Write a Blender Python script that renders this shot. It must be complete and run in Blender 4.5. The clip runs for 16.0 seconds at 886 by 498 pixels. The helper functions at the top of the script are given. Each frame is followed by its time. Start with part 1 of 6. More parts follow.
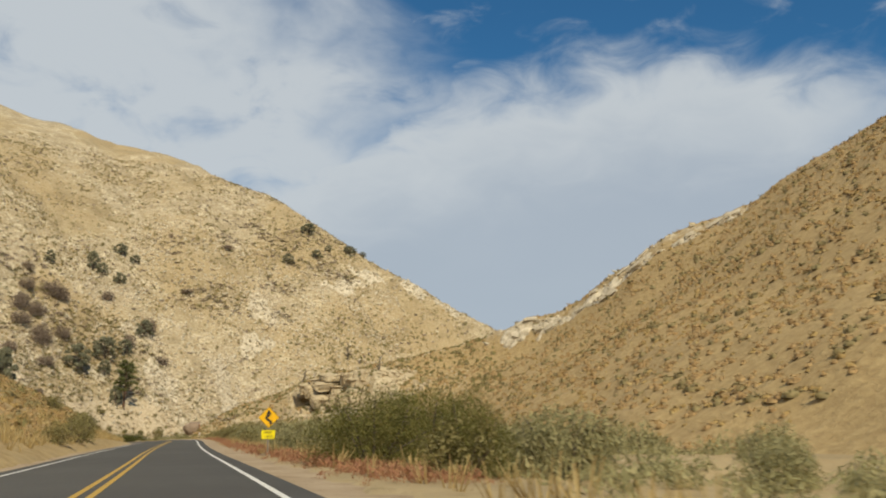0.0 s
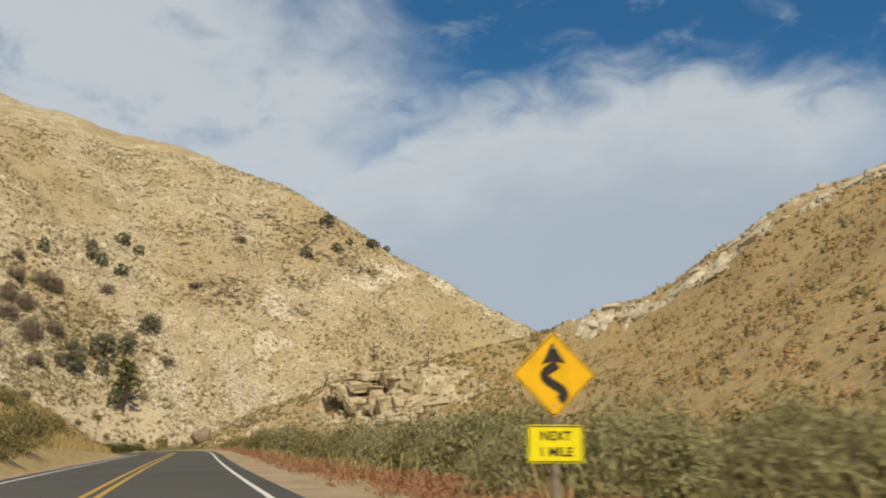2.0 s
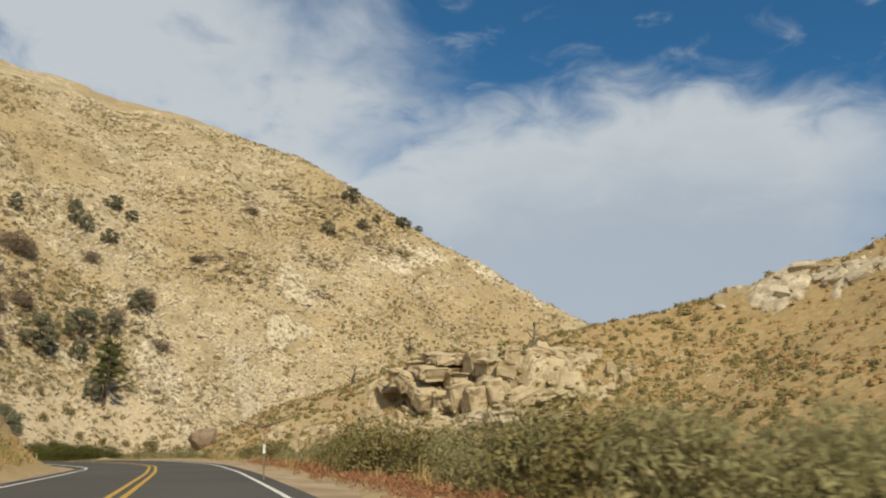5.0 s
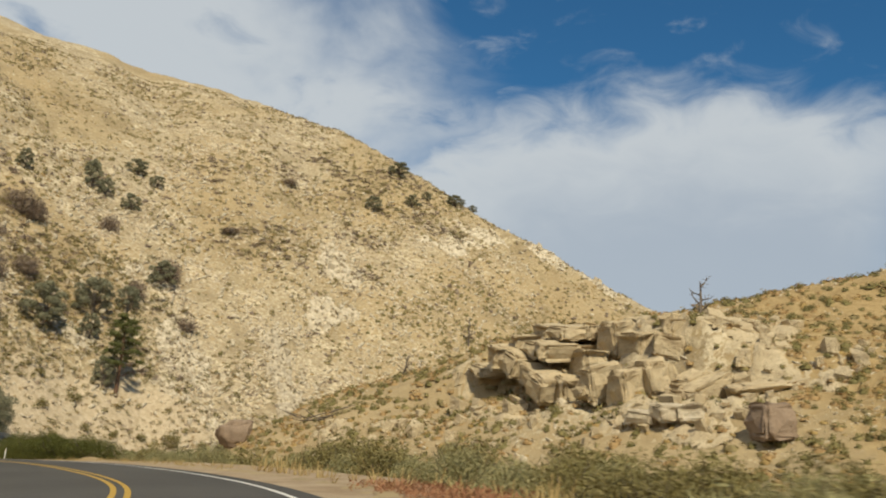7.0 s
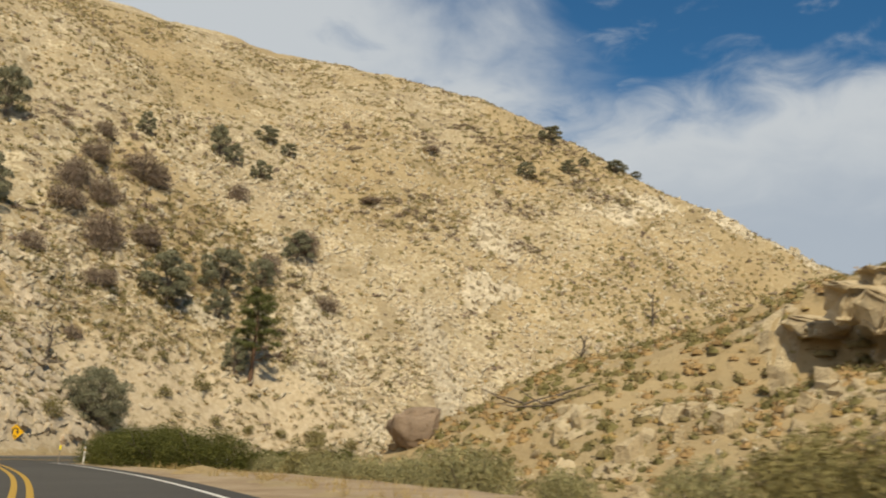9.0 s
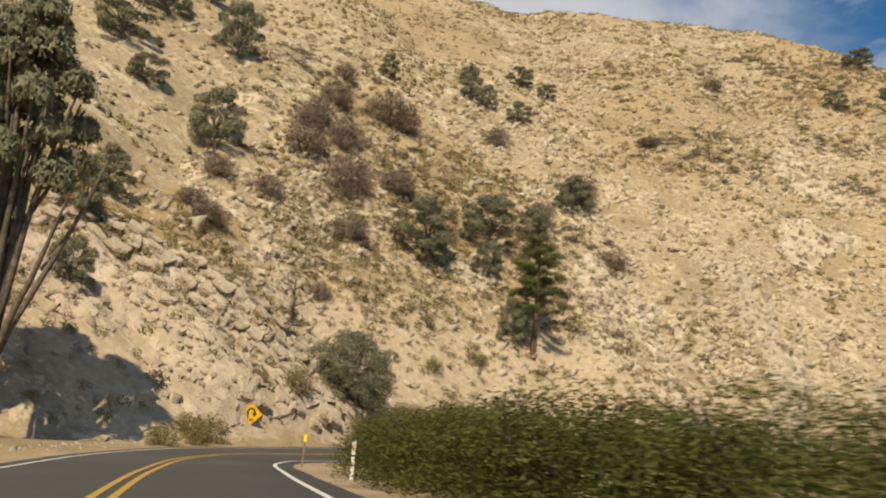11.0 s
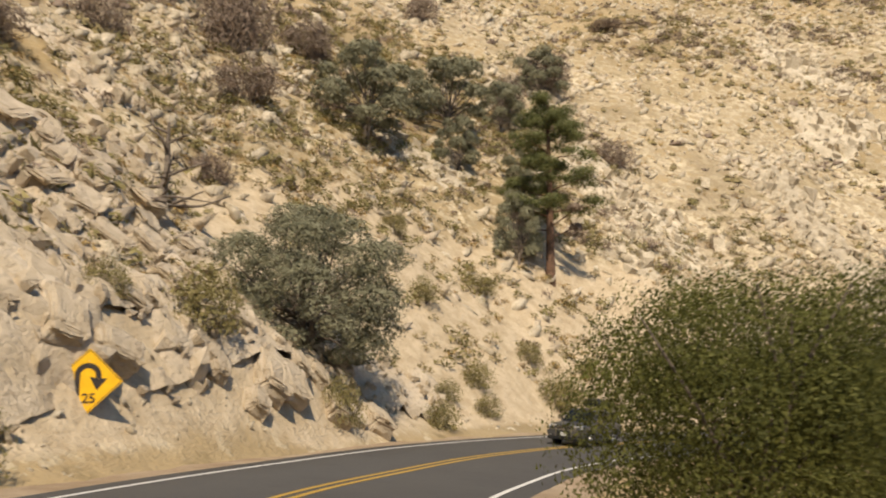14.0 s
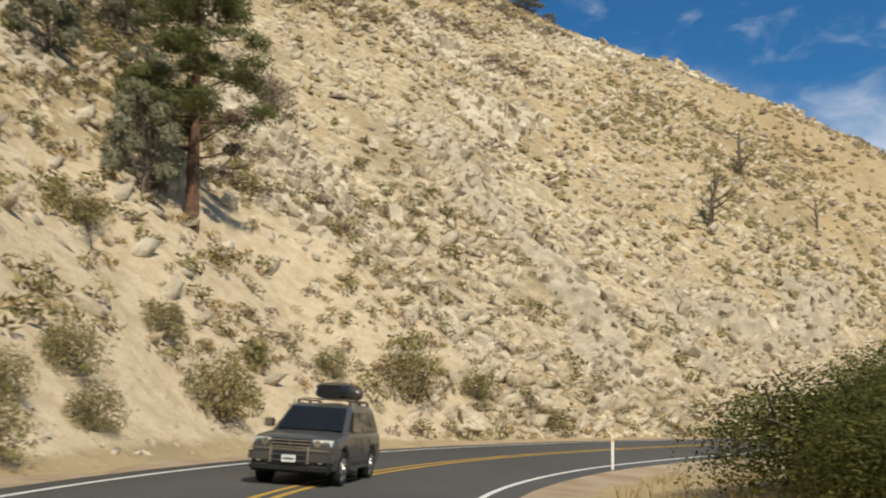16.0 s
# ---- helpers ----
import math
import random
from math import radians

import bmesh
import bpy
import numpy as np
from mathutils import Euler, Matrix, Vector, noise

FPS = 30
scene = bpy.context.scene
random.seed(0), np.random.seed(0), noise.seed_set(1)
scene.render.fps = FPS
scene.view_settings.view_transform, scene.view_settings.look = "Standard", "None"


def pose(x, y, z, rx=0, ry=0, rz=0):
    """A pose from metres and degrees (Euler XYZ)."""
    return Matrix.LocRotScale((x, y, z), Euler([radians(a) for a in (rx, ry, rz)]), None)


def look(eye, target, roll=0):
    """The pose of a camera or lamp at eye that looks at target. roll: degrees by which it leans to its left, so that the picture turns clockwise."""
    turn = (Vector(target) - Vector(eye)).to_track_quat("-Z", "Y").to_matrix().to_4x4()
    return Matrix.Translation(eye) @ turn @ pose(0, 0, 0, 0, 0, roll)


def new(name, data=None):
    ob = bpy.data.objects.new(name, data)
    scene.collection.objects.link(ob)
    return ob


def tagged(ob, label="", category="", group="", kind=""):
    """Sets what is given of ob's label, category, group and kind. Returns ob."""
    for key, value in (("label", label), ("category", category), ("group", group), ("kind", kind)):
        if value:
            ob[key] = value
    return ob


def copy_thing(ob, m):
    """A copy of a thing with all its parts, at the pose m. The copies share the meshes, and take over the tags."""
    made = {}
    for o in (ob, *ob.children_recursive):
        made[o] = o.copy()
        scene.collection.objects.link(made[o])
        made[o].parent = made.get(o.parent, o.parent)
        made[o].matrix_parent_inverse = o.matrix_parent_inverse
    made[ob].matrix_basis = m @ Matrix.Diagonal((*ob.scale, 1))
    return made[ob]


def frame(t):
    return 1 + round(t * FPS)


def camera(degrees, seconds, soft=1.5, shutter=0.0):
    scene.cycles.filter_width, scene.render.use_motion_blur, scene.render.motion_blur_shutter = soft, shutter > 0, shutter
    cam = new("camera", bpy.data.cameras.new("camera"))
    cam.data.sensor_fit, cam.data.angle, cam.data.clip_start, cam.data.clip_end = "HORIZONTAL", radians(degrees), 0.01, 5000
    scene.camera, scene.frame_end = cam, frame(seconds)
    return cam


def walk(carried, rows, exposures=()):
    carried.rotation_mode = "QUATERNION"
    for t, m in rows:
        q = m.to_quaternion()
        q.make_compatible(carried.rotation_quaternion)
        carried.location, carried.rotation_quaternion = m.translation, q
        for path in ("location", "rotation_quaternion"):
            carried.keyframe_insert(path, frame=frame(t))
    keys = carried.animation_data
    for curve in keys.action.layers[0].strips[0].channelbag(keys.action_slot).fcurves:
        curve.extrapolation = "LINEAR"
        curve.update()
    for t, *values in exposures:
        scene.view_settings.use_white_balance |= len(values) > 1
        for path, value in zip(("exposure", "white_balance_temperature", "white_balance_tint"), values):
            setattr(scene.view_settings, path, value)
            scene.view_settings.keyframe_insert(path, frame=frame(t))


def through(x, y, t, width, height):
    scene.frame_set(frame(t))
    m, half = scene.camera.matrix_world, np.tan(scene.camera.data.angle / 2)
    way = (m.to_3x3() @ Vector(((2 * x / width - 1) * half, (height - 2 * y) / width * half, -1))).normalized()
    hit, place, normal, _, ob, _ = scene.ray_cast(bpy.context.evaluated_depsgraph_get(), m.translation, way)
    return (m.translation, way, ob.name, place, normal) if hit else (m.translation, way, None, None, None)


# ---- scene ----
# seconds, the eye in metres, then yaw, pitch and roll against a base that looks up by TILT
cam = camera(52.9, 16.0, soft=2.0, shutter=0.26)
TILT = 11.65
ROWS = [
    (0, 0.18, -0.33, 1.19, 0.00, 0.00, -0.00),
    (0.5, -2.35, 8.57, 1.16, 0.55, 0.62, -0.55),
    (1, -4.94, 17.51, 1.13, 0.63, 0.79, -0.29),
    (1.5, -7.56, 26.50, 1.11, 0.56, 0.68, -0.13),
    (2, -10.22, 35.50, 1.10, 0.48, 0.65, -0.15),
    (2.5, -12.89, 44.48, 1.09, 1.09, 0.71, -0.51),
    (3, -15.55, 53.42, 1.08, 0.70, 0.55, -0.27),
    (3.5, -18.18, 62.30, 1.09, 0.54, 0.99, -0.64),
    (4, -20.76, 71.12, 1.09, 0.45, 1.13, -1.07),
    (4.6, -23.78, 81.63, 1.10, 0.41, 1.32, -1.47),
    (5.2, -26.71, 92.06, 1.11, 0.58, 1.31, -1.79),
    (5.9, -30.08, 104.09, 1.13, 1.03, 1.24, -2.15),
    (6.5, -32.99, 114.28, 1.12, 1.62, 1.32, -2.57),
    (7, -35.51, 122.68, 1.11, 2.25, 1.45, -2.90),
    (7.5, -38.19, 130.99, 1.08, 2.74, 1.65, -3.40),
    (8, -41.11, 139.21, 1.03, 3.28, 1.49, -3.66),
    (8.5, -44.37, 147.33, 0.96, 6.00, 1.46, -3.11),
    (9, -48.00, 155.30, 0.87, 10.13, 1.05, -1.57),
    (9.5, -52.05, 163.07, 0.74, 14.72, 0.74, -0.70),
    (10, -56.49, 170.60, 0.59, 18.68, 0.60, -0.18),
    (10.6, -62.23, 179.25, 0.37, 22.88, 0.40, 0.43),
    (11.2, -68.26, 187.48, 0.13, 25.21, 0.26, 0.75),
    (11.9, -75.33, 196.53, -0.19, 25.57, 0.07, 1.13),
    (12.5, -81.14, 203.88, -0.47, 23.84, -0.24, 1.74),
    (13, -85.59, 209.79, -0.70, 22.36, -0.48, 2.73),
    (13.5, -89.54, 215.57, -0.93, 19.40, -0.92, 3.14),
    (14, -92.89, 221.29, -1.13, 14.87, -1.11, 3.45),
    (14.5, -95.56, 227.02, -1.32, 9.38, -1.02, 2.42),
    (15, -97.49, 232.83, -1.49, 3.22, -1.45, 2.56),
    (15.5, -98.66, 238.75, -1.63, -3.86, -1.20, 1.41),
    (16, -99.06, 244.79, -1.74, -11.01, -0.41, -0.26),
]
walk(cam, [(t, Matrix.Translation((x, y, z)) @ pose(0, 0, 0, TILT) @ pose(0, 0, 0, 90 + pitch, roll, yaw)) for t, x, y, z, yaw, pitch, roll in ROWS],
     [(0, -0.1, 6500, 4), (8, -0.08, 6550, 4), (9, -0.07, 6700, 5), (9.5, -0.06, 7000, 8), (10, -0.06, 6920, 8), (12.5, 0.11, 6800, 14), (13, 0.14, 6750, 14), (14, 0.19, 6540, 13), (15, 0.2, 6250, 10), (15.5, 0.16, 6150, 8.5), (16, 0.05, 6000, 7)])

# ---------------------------------------------------------------- sky and sun
SUN_AZ, SUN_EL = radians(161.0), radians(47.0)  # clockwise from +y
world = bpy.data.worlds.new("sky")
scene.world = world
world.use_nodes = True
wt = world.node_tree
wt.nodes.clear()


def wire(tree, kind, settings=None, **inputs):
    """A node with its settings and inputs; an input is a value or a socket. Names use underscores for spaces; _0, _1 pick by number."""
    node = tree.nodes.new(kind)
    for key, value in (settings or {}).items():
        setattr(node, key, value)
    for key, value in inputs.items():
        socket = node.inputs[int(key[1:])] if key[0] == "_" else node.inputs[key.replace("_", " ")]
        if isinstance(value, bpy.types.NodeSocket):
            tree.links.new(value, socket)
        else:
            socket.default_value = value
    return node


def calc(tree, op, a, b=0.0, clamp=False):
    return wire(tree, "ShaderNodeMath", {"operation": op, "use_clamp": clamp}, _0=a, _1=b).outputs[0]


def ease(tree, value, low, high):
    return wire(tree, "ShaderNodeMapRange", {"interpolation_type": "SMOOTHSTEP"}, Value=value, From_Min=low, From_Max=high).outputs[0]


def blend(tree, fac, a, b, mode="MIX"):
    node = wire(tree, "ShaderNodeMix", {"data_type": "RGBA", "blend_type": mode})
    for socket, value in ((node.inputs[0], fac), (node.inputs[6], a), (node.inputs[7], b)):
        if isinstance(value, bpy.types.NodeSocket):
            tree.links.new(value, socket)
        else:
            socket.default_value = value if not isinstance(value, tuple) or len(value) == 4 else (*value, 1)
    return node.outputs[2]


sky = wire(wt, "ShaderNodeTexSky", {"sky_type": "NISHITA", "sun_disc": False, "sun_elevation": SUN_EL, "sun_rotation": SUN_AZ, "air_density": 1.0, "dust_density": 0.4, "ozone_density": 2.0})
way = wire(wt, "ShaderNodeTexCoord").outputs["Generated"]
axes = wire(wt, "ShaderNodeSeparateXYZ", _0=way)
wx, wy, wz = axes.outputs
azim = calc(wt, "ARCTAN2", wx, wy)
elev = calc(wt, "ARCSINE", wz)
flat = wire(wt, "ShaderNodeCombineXYZ", X=calc(wt, "MULTIPLY", azim, 1.0), Y=calc(wt, "MULTIPLY", elev, 1.9), Z=0.0).outputs[0]
soft = wire(wt, "ShaderNodeTexNoise", Vector=flat, Scale=3.2, Detail=7.0, Roughness=0.52, Distortion=0.35).outputs[0]
fine = wire(wt, "ShaderNodeTexNoise", Vector=flat, Scale=11.0, Detail=6.0, Roughness=0.55, Distortion=0.6).outputs[0]
# the billowing top of the low cloud bank, its height over the horizon by bearing
edge = calc(wt, "ADD", 0.342, calc(wt, "MULTIPLY", 0.068, wire(wt, "ShaderNodeMath", {"operation": "COSINE"}, _0=calc(wt, "MULTIPLY", calc(wt, "SUBTRACT", azim, 0.23), 5.0)).outputs[0]))
edge = calc(wt, "ADD", edge, calc(wt, "MULTIPLY", calc(wt, "SUBTRACT", fine, 0.5), 0.12))
bank_cloud = ease(wt, calc(wt, "SUBTRACT", edge, elev), -0.03, 0.055)
# thinning of the bank far to the right, where blue shows again
bank_cloud = calc(wt, "MULTIPLY", bank_cloud, calc(wt, "SUBTRACT", 1.0, calc(wt, "MULTIPLY", ease(wt, azim, 0.38, 0.6), ease(wt, soft, 0.66, 0.4))))
drift = calc(wt, "ADD", calc(wt, "ADD", azim, calc(wt, "SUBTRACT", elev, 0.385)), calc(wt, "MULTIPLY", calc(wt, "SUBTRACT", soft, 0.5), 0.9))
left_cloud = calc(wt, "MULTIPLY", ease(wt, drift, 0.10, -0.22), ease(wt, calc(wt, "ADD", calc(wt, "MULTIPLY", soft, 0.6), calc(wt, "MULTIPLY", fine, 0.4)), 0.30, 0.50))
veil = calc(wt, "MULTIPLY", ease(wt, fine, 0.5, 0.78), 0.45)
cover = calc(wt, "MAXIMUM", bank_cloud, calc(wt, "MAXIMUM", calc(wt, "MULTIPLY", left_cloud, 0.95), veil))
grey = blend(wt, ease(wt, calc(wt, "SUBTRACT", edge, elev), 0.02, 0.17), (0.75, 0.77, 0.82), (0.50, 0.555, 0.66))
grey = blend(wt, calc(wt, "MULTIPLY", soft, 0.35), grey, (0.74, 0.77, 0.82))
lit = wire(wt, "ShaderNodeVectorMath", {"operation": "SCALE"}, _0=grey, Scale=8.5).outputs[0]
deep = wire(wt, "ShaderNodeVectorMath", {"operation": "MULTIPLY"}, _0=sky.outputs[0], _1=(0.31, 0.69, 0.91)).outputs[0]
colour = blend(wt, calc(wt, "MULTIPLY", cover, 0.94), deep, lit)
back = wire(wt, "ShaderNodeBackground", Color=colour, Strength=0.10)
wire(wt, "ShaderNodeOutputWorld", Surface=back.outputs[0])

sun = new("sun", bpy.data.lights.new("sun", "SUN"))
sun.data.energy, sun.data.angle, sun.data.color = 4.9, radians(0.53), (1.0, 0.87, 0.66)
sun.matrix_world = look((0, 0, 0), (-math.sin(SUN_AZ) * math.cos(SUN_EL), -math.cos(SUN_AZ) * math.cos(SUN_EL), -math.sin(SUN_EL)))
scene.view_settings.exposure = 0.0

# ---------------------------------------------------------------- materials
def material(name, rough_value=0.9, metal=0.0):
    mat = bpy.data.materials.new(name)
    mat.use_nodes = True
    tree = mat.node_tree
    shader = tree.nodes["Principled BSDF"]
    shader.inputs["Roughness"].default_value = rough_value
    shader.inputs["Metallic"].default_value = metal
    shader.inputs["Specular IOR Level"].default_value = 0.25
    return mat, tree, shader


def spot(tree, scale, detail=4.0, rough_value=0.55, where="Object", distortion=0.0):
    at = wire(tree, "ShaderNodeTexCoord").outputs[where]
    return wire(tree, "ShaderNodeTexNoise", Vector=at, Scale=scale, Detail=detail, Roughness=rough_value, Distortion=distortion).outputs[0]


def bumped(tree, shader, height, strength, distance):
    tree.links.new(wire(tree, "ShaderNodeBump", Height=height, Strength=strength, Distance=distance).outputs[0], shader.inputs["Normal"])


def plain(name, colour, rough_value=0.6, metal=0.0, wear=0.15, scale=6.0):
    """Paint, plastic or metal with light wear and dirt."""
    mat, tree, shader = material(name, rough_value, metal)
    tone = ease(tree, spot(tree, scale, 5.0), 0.3, 0.75)
    tree.links.new(blend(tree, tone, tuple(c * (1 - wear) for c in colour), tuple(min(1, c * (1 + wear * 0.6)) for c in colour)), shader.inputs["Base Color"])
    return mat


def make_land():
    mat, tree, shader = material("dry_hillside", 0.95)
    grass = wire(tree, "ShaderNodeAttribute", {"attribute_name": "grass"}).outputs["Fac"]
    stone = wire(tree, "ShaderNodeAttribute", {"attribute_name": "stone"}).outputs["Fac"]
    big, mid, small, tiny = spot(tree, 0.03, 5), spot(tree, 0.22, 6, 0.62), spot(tree, 1.1, 6, 0.65), spot(tree, 5.0, 4, 0.7)
    sand = blend(tree, ease(tree, mid, 0.3, 0.7), (0.285, 0.214, 0.118), (0.425, 0.335, 0.198))
    sand = blend(tree, ease(tree, big, 0.35, 0.65), sand, (0.375, 0.28, 0.152))
    at = wire(tree, "ShaderNodeTexCoord").outputs["Object"]
    bits = wire(tree, "ShaderNodeTexVoronoi", Vector=at, Scale=1.5)
    chips = wire(tree, "ShaderNodeTexVoronoi", Vector=at, Scale=4.2)
    tufts = wire(tree, "ShaderNodeTexVoronoi", Vector=at, Scale=0.62)
    lone = calc(tree, "ADD", calc(tree, "MULTIPLY", wire(tree, "ShaderNodeSeparateColor", Color=bits.outputs["Color"]).outputs[0], 0.6), calc(tree, "MULTIPLY", wire(tree, "ShaderNodeSeparateColor", Color=chips.outputs["Color"]).outputs[0], 0.4))
    pale = blend(tree, lone, (0.26, 0.20, 0.13), (0.53, 0.438, 0.29))
    rock = calc(tree, "ADD", calc(tree, "ADD", stone, calc(tree, "MULTIPLY", calc(tree, "SUBTRACT", small, 0.5), 1.3)), calc(tree, "MULTIPLY", calc(tree, "SUBTRACT", lone, 0.5), 0.9), True)
    base = blend(tree, ease(tree, rock, 0.40, 0.56), sand, pale)
    weed = calc(tree, "MULTIPLY", ease(tree, tufts.outputs["Distance"], 0.42, 0.2), ease(tree, calc(tree, "ADD", mid, calc(tree, "MULTIPLY", calc(tree, "SUBTRACT", small, 0.5), 0.8)), 0.46, 0.6))
    base = blend(tree, calc(tree, "MULTIPLY", weed, 0.7), base, (0.20, 0.15, 0.075))
    brushy = calc(tree, "MULTIPLY", ease(tree, spot(tree, 0.075, 4, 0.6), 0.48, 0.64), 0.5)
    base = blend(tree, brushy, base, (0.235, 0.18, 0.10))
    ribs = calc(tree, "MULTIPLY", calc(tree, "MULTIPLY", ease(tree, spot(tree, 0.13, 6, 0.68, distortion=0.6), 0.52, 0.6), ease(tree, stone, 0.15, 0.5)), ease(tree, lone, 0.25, 0.6))
    base = blend(tree, calc(tree, "MULTIPLY", ribs, 0.8), base, (0.60, 0.505, 0.35))
    # pale decomposed granite on the cut, lightened to stand in for missing sunlight
    cut_sunlift = wire(tree, "ShaderNodeAttribute", {"attribute_name": "cut_sunlift"}).outputs["Fac"]
    sunlift_grit = blend(tree, ease(tree, small, 0.3, 0.7), (0.41, 0.32, 0.205), (0.56, 0.455, 0.315))
    base = blend(tree, calc(tree, "MULTIPLY", ease(tree, calc(tree, "ADD", cut_sunlift, calc(tree, "MULTIPLY", calc(tree, "SUBTRACT", mid, 0.5), 0.9)), 0.3, 0.7), 0.9), base, sunlift_grit)
    straw = blend(tree, ease(tree, small, 0.3, 0.7), (0.275, 0.19, 0.088), (0.405, 0.295, 0.142))
    dry = calc(tree, "ADD", grass, calc(tree, "MULTIPLY", calc(tree, "SUBTRACT", mid, 0.5), 1.3), True)
    base = blend(tree, calc(tree, "MULTIPLY", ease(tree, dry, 0.3, 0.75), 0.92), base, straw)
    speck = ease(tree, tiny, 0.56, 0.72)
    base = blend(tree, calc(tree, "MULTIPLY", speck, 0.45), base, (0.17, 0.125, 0.07))
    tree.links.new(base, shader.inputs["Base Color"])
    height = calc(tree, "ADD", calc(tree, "ADD", calc(tree, "MULTIPLY", small, 0.6), calc(tree, "MULTIPLY", tiny, 0.25)), calc(tree, "MULTIPLY", calc(tree, "MULTIPLY", lone, rock), 0.5))
    bumped(tree, shader, height, 0.7, 0.4)
    return mat


def make_asphalt():
    mat, tree, shader = material("asphalt", 0.85)
    wide, mid, grit = spot(tree, 0.12, 4), spot(tree, 1.3, 5), spot(tree, 60.0, 3, 0.7)
    base = blend(tree, ease(tree, wide, 0.3, 0.7), (0.060, 0.056, 0.052), (0.078, 0.073, 0.067))
    base = blend(tree, calc(tree, "MULTIPLY", ease(tree, mid, 0.5, 0.75), 0.35), base, (0.048, 0.045, 0.042))
    base = blend(tree, calc(tree, "MULTIPLY", ease(tree, grit, 0.5, 0.8), 0.5), base, (0.14, 0.135, 0.125))
    tree.links.new(base, shader.inputs["Base Color"])
    bumped(tree, shader, grit, 0.35, 0.01)
    return mat


def make_line(name, colour, worn):
    mat, tree, shader = material(name, 0.6)
    chips = ease(tree, spot(tree, 18.0, 6, 0.7), 0.56, 0.7)
    tree.links.new(blend(tree, calc(tree, "MULTIPLY", chips, worn), colour, (0.09, 0.085, 0.075)), shader.inputs["Base Color"])
    return mat


def make_gravel():
    mat, tree, shader = material("sandy_gravel", 0.95)
    mid, grit = spot(tree, 0.6, 5), spot(tree, 14.0, 5, 0.7)
    base = blend(tree, ease(tree, mid, 0.3, 0.7), (0.27, 0.19, 0.115), (0.40, 0.31, 0.21))
    base = blend(tree, calc(tree, "MULTIPLY", ease(tree, grit, 0.45, 0.7), 0.6), base, (0.19, 0.14, 0.09))
    tree.links.new(base, shader.inputs["Base Color"])
    bumped(tree, shader, grit, 0.6, 0.05)
    return mat


def make_leaf(name, dark, light, tip=None, through=0.25):
    """Leaves: colour varies leaf by leaf and clump by clump, some light passes through."""
    mat, tree, shader = material(name, 0.7)
    each = wire(tree, "ShaderNodeNewGeometry").outputs["Random Per Island"]
    own = wire(tree, "ShaderNodeObjectInfo").outputs["Random"]
    clump = ease(tree, spot(tree, 1.7, 2), 0.34, 0.66)
    base = blend(tree, calc(tree, "ADD", calc(tree, "MULTIPLY", each, 0.3), calc(tree, "MULTIPLY", clump, 0.7)), dark, light)
    if tip:
        base = blend(tree, calc(tree, "MULTIPLY", ease(tree, each, 0.72, 0.9), 0.55), base, tip)
    base = blend(tree, calc(tree, "MULTIPLY", own, 0.25), base, light)
    tree.links.new(base, shader.inputs["Base Color"])
    glow = wire(tree, "ShaderNodeBsdfTranslucent", Color=base)
    mix = wire(tree, "ShaderNodeMixShader", _0=through, _1=shader.outputs[0], _2=glow.outputs[0])
    out = next(n for n in tree.nodes if n.type == "OUTPUT_MATERIAL")
    tree.links.new(mix.outputs[0], out.inputs["Surface"])
    return mat


def make_stone(name, dark, light, stain):
    mat, tree, shader = material(name, 0.9)
    own = wire(tree, "ShaderNodeObjectInfo").outputs["Random"]
    each = wire(tree, "ShaderNodeNewGeometry").outputs["Random Per Island"]
    mid, small = spot(tree, 0.7, 5), spot(tree, 5.0, 6, 0.65)
    base = blend(tree, ease(tree, mid, 0.3, 0.7), dark, light)
    base = blend(tree, calc(tree, "MULTIPLY", each, 0.45), base, light)
    base = blend(tree, calc(tree, "MULTIPLY", own, 0.2), base, dark)
    base = blend(tree, calc(tree, "MULTIPLY", ease(tree, small, 0.52, 0.72), 0.6), base, stain)
    tree.links.new(base, shader.inputs["Base Color"])
    bumped(tree, shader, calc(tree, "ADD", small, calc(tree, "MULTIPLY", mid, 0.8)), 0.9, 0.2)
    return mat


def make_bark(name, dark, light):
    mat, tree, shader = material(name, 0.95)
    tone = spot(tree, 3.0, 6, 0.7, distortion=0.8)
    tree.links.new(blend(tree, ease(tree, tone, 0.35, 0.7), dark, light), shader.inputs["Base Color"])
    bumped(tree, shader, tone, 0.8, 0.08)
    return mat


LAND, ASPHALT, GRAVEL = make_land(), make_asphalt(), make_gravel()
WHITE_LINE = make_line("white_line_paint", (0.62, 0.60, 0.56), 0.75)
YELLOW_LINE = make_line("yellow_line_paint", (0.43, 0.265, 0.04), 0.85)
GRANITE = make_stone("pale_granite", (0.31, 0.25, 0.168), (0.67, 0.58, 0.435), (0.19, 0.145, 0.095))
OUTCROP = make_stone("tan_outcrop_granite", (0.34, 0.26, 0.158), (0.56, 0.46, 0.305), (0.15, 0.115, 0.075))
CUT_STONE = make_stone("fresh_cut_granite", (0.40, 0.315, 0.21), (0.65, 0.545, 0.405), (0.24, 0.175, 0.11))
GREY_STONE = make_stone("grey_lichen_granite", (0.25, 0.205, 0.14), (0.54, 0.46, 0.34), (0.14, 0.11, 0.075))
BROWN_STONE = make_stone("weathered_brown_stone", (0.21, 0.15, 0.105), (0.31, 0.23, 0.165), (0.14, 0.10, 0.07))
SAGE = make_leaf("grey_green_sage", (0.22, 0.20, 0.095), (0.42, 0.39, 0.20), (0.50, 0.43, 0.23), 0.45)
WILLOW = make_leaf("olive_green_leaf", (0.036, 0.042, 0.009), (0.15, 0.152, 0.036), (0.20, 0.195, 0.055), 0.45)
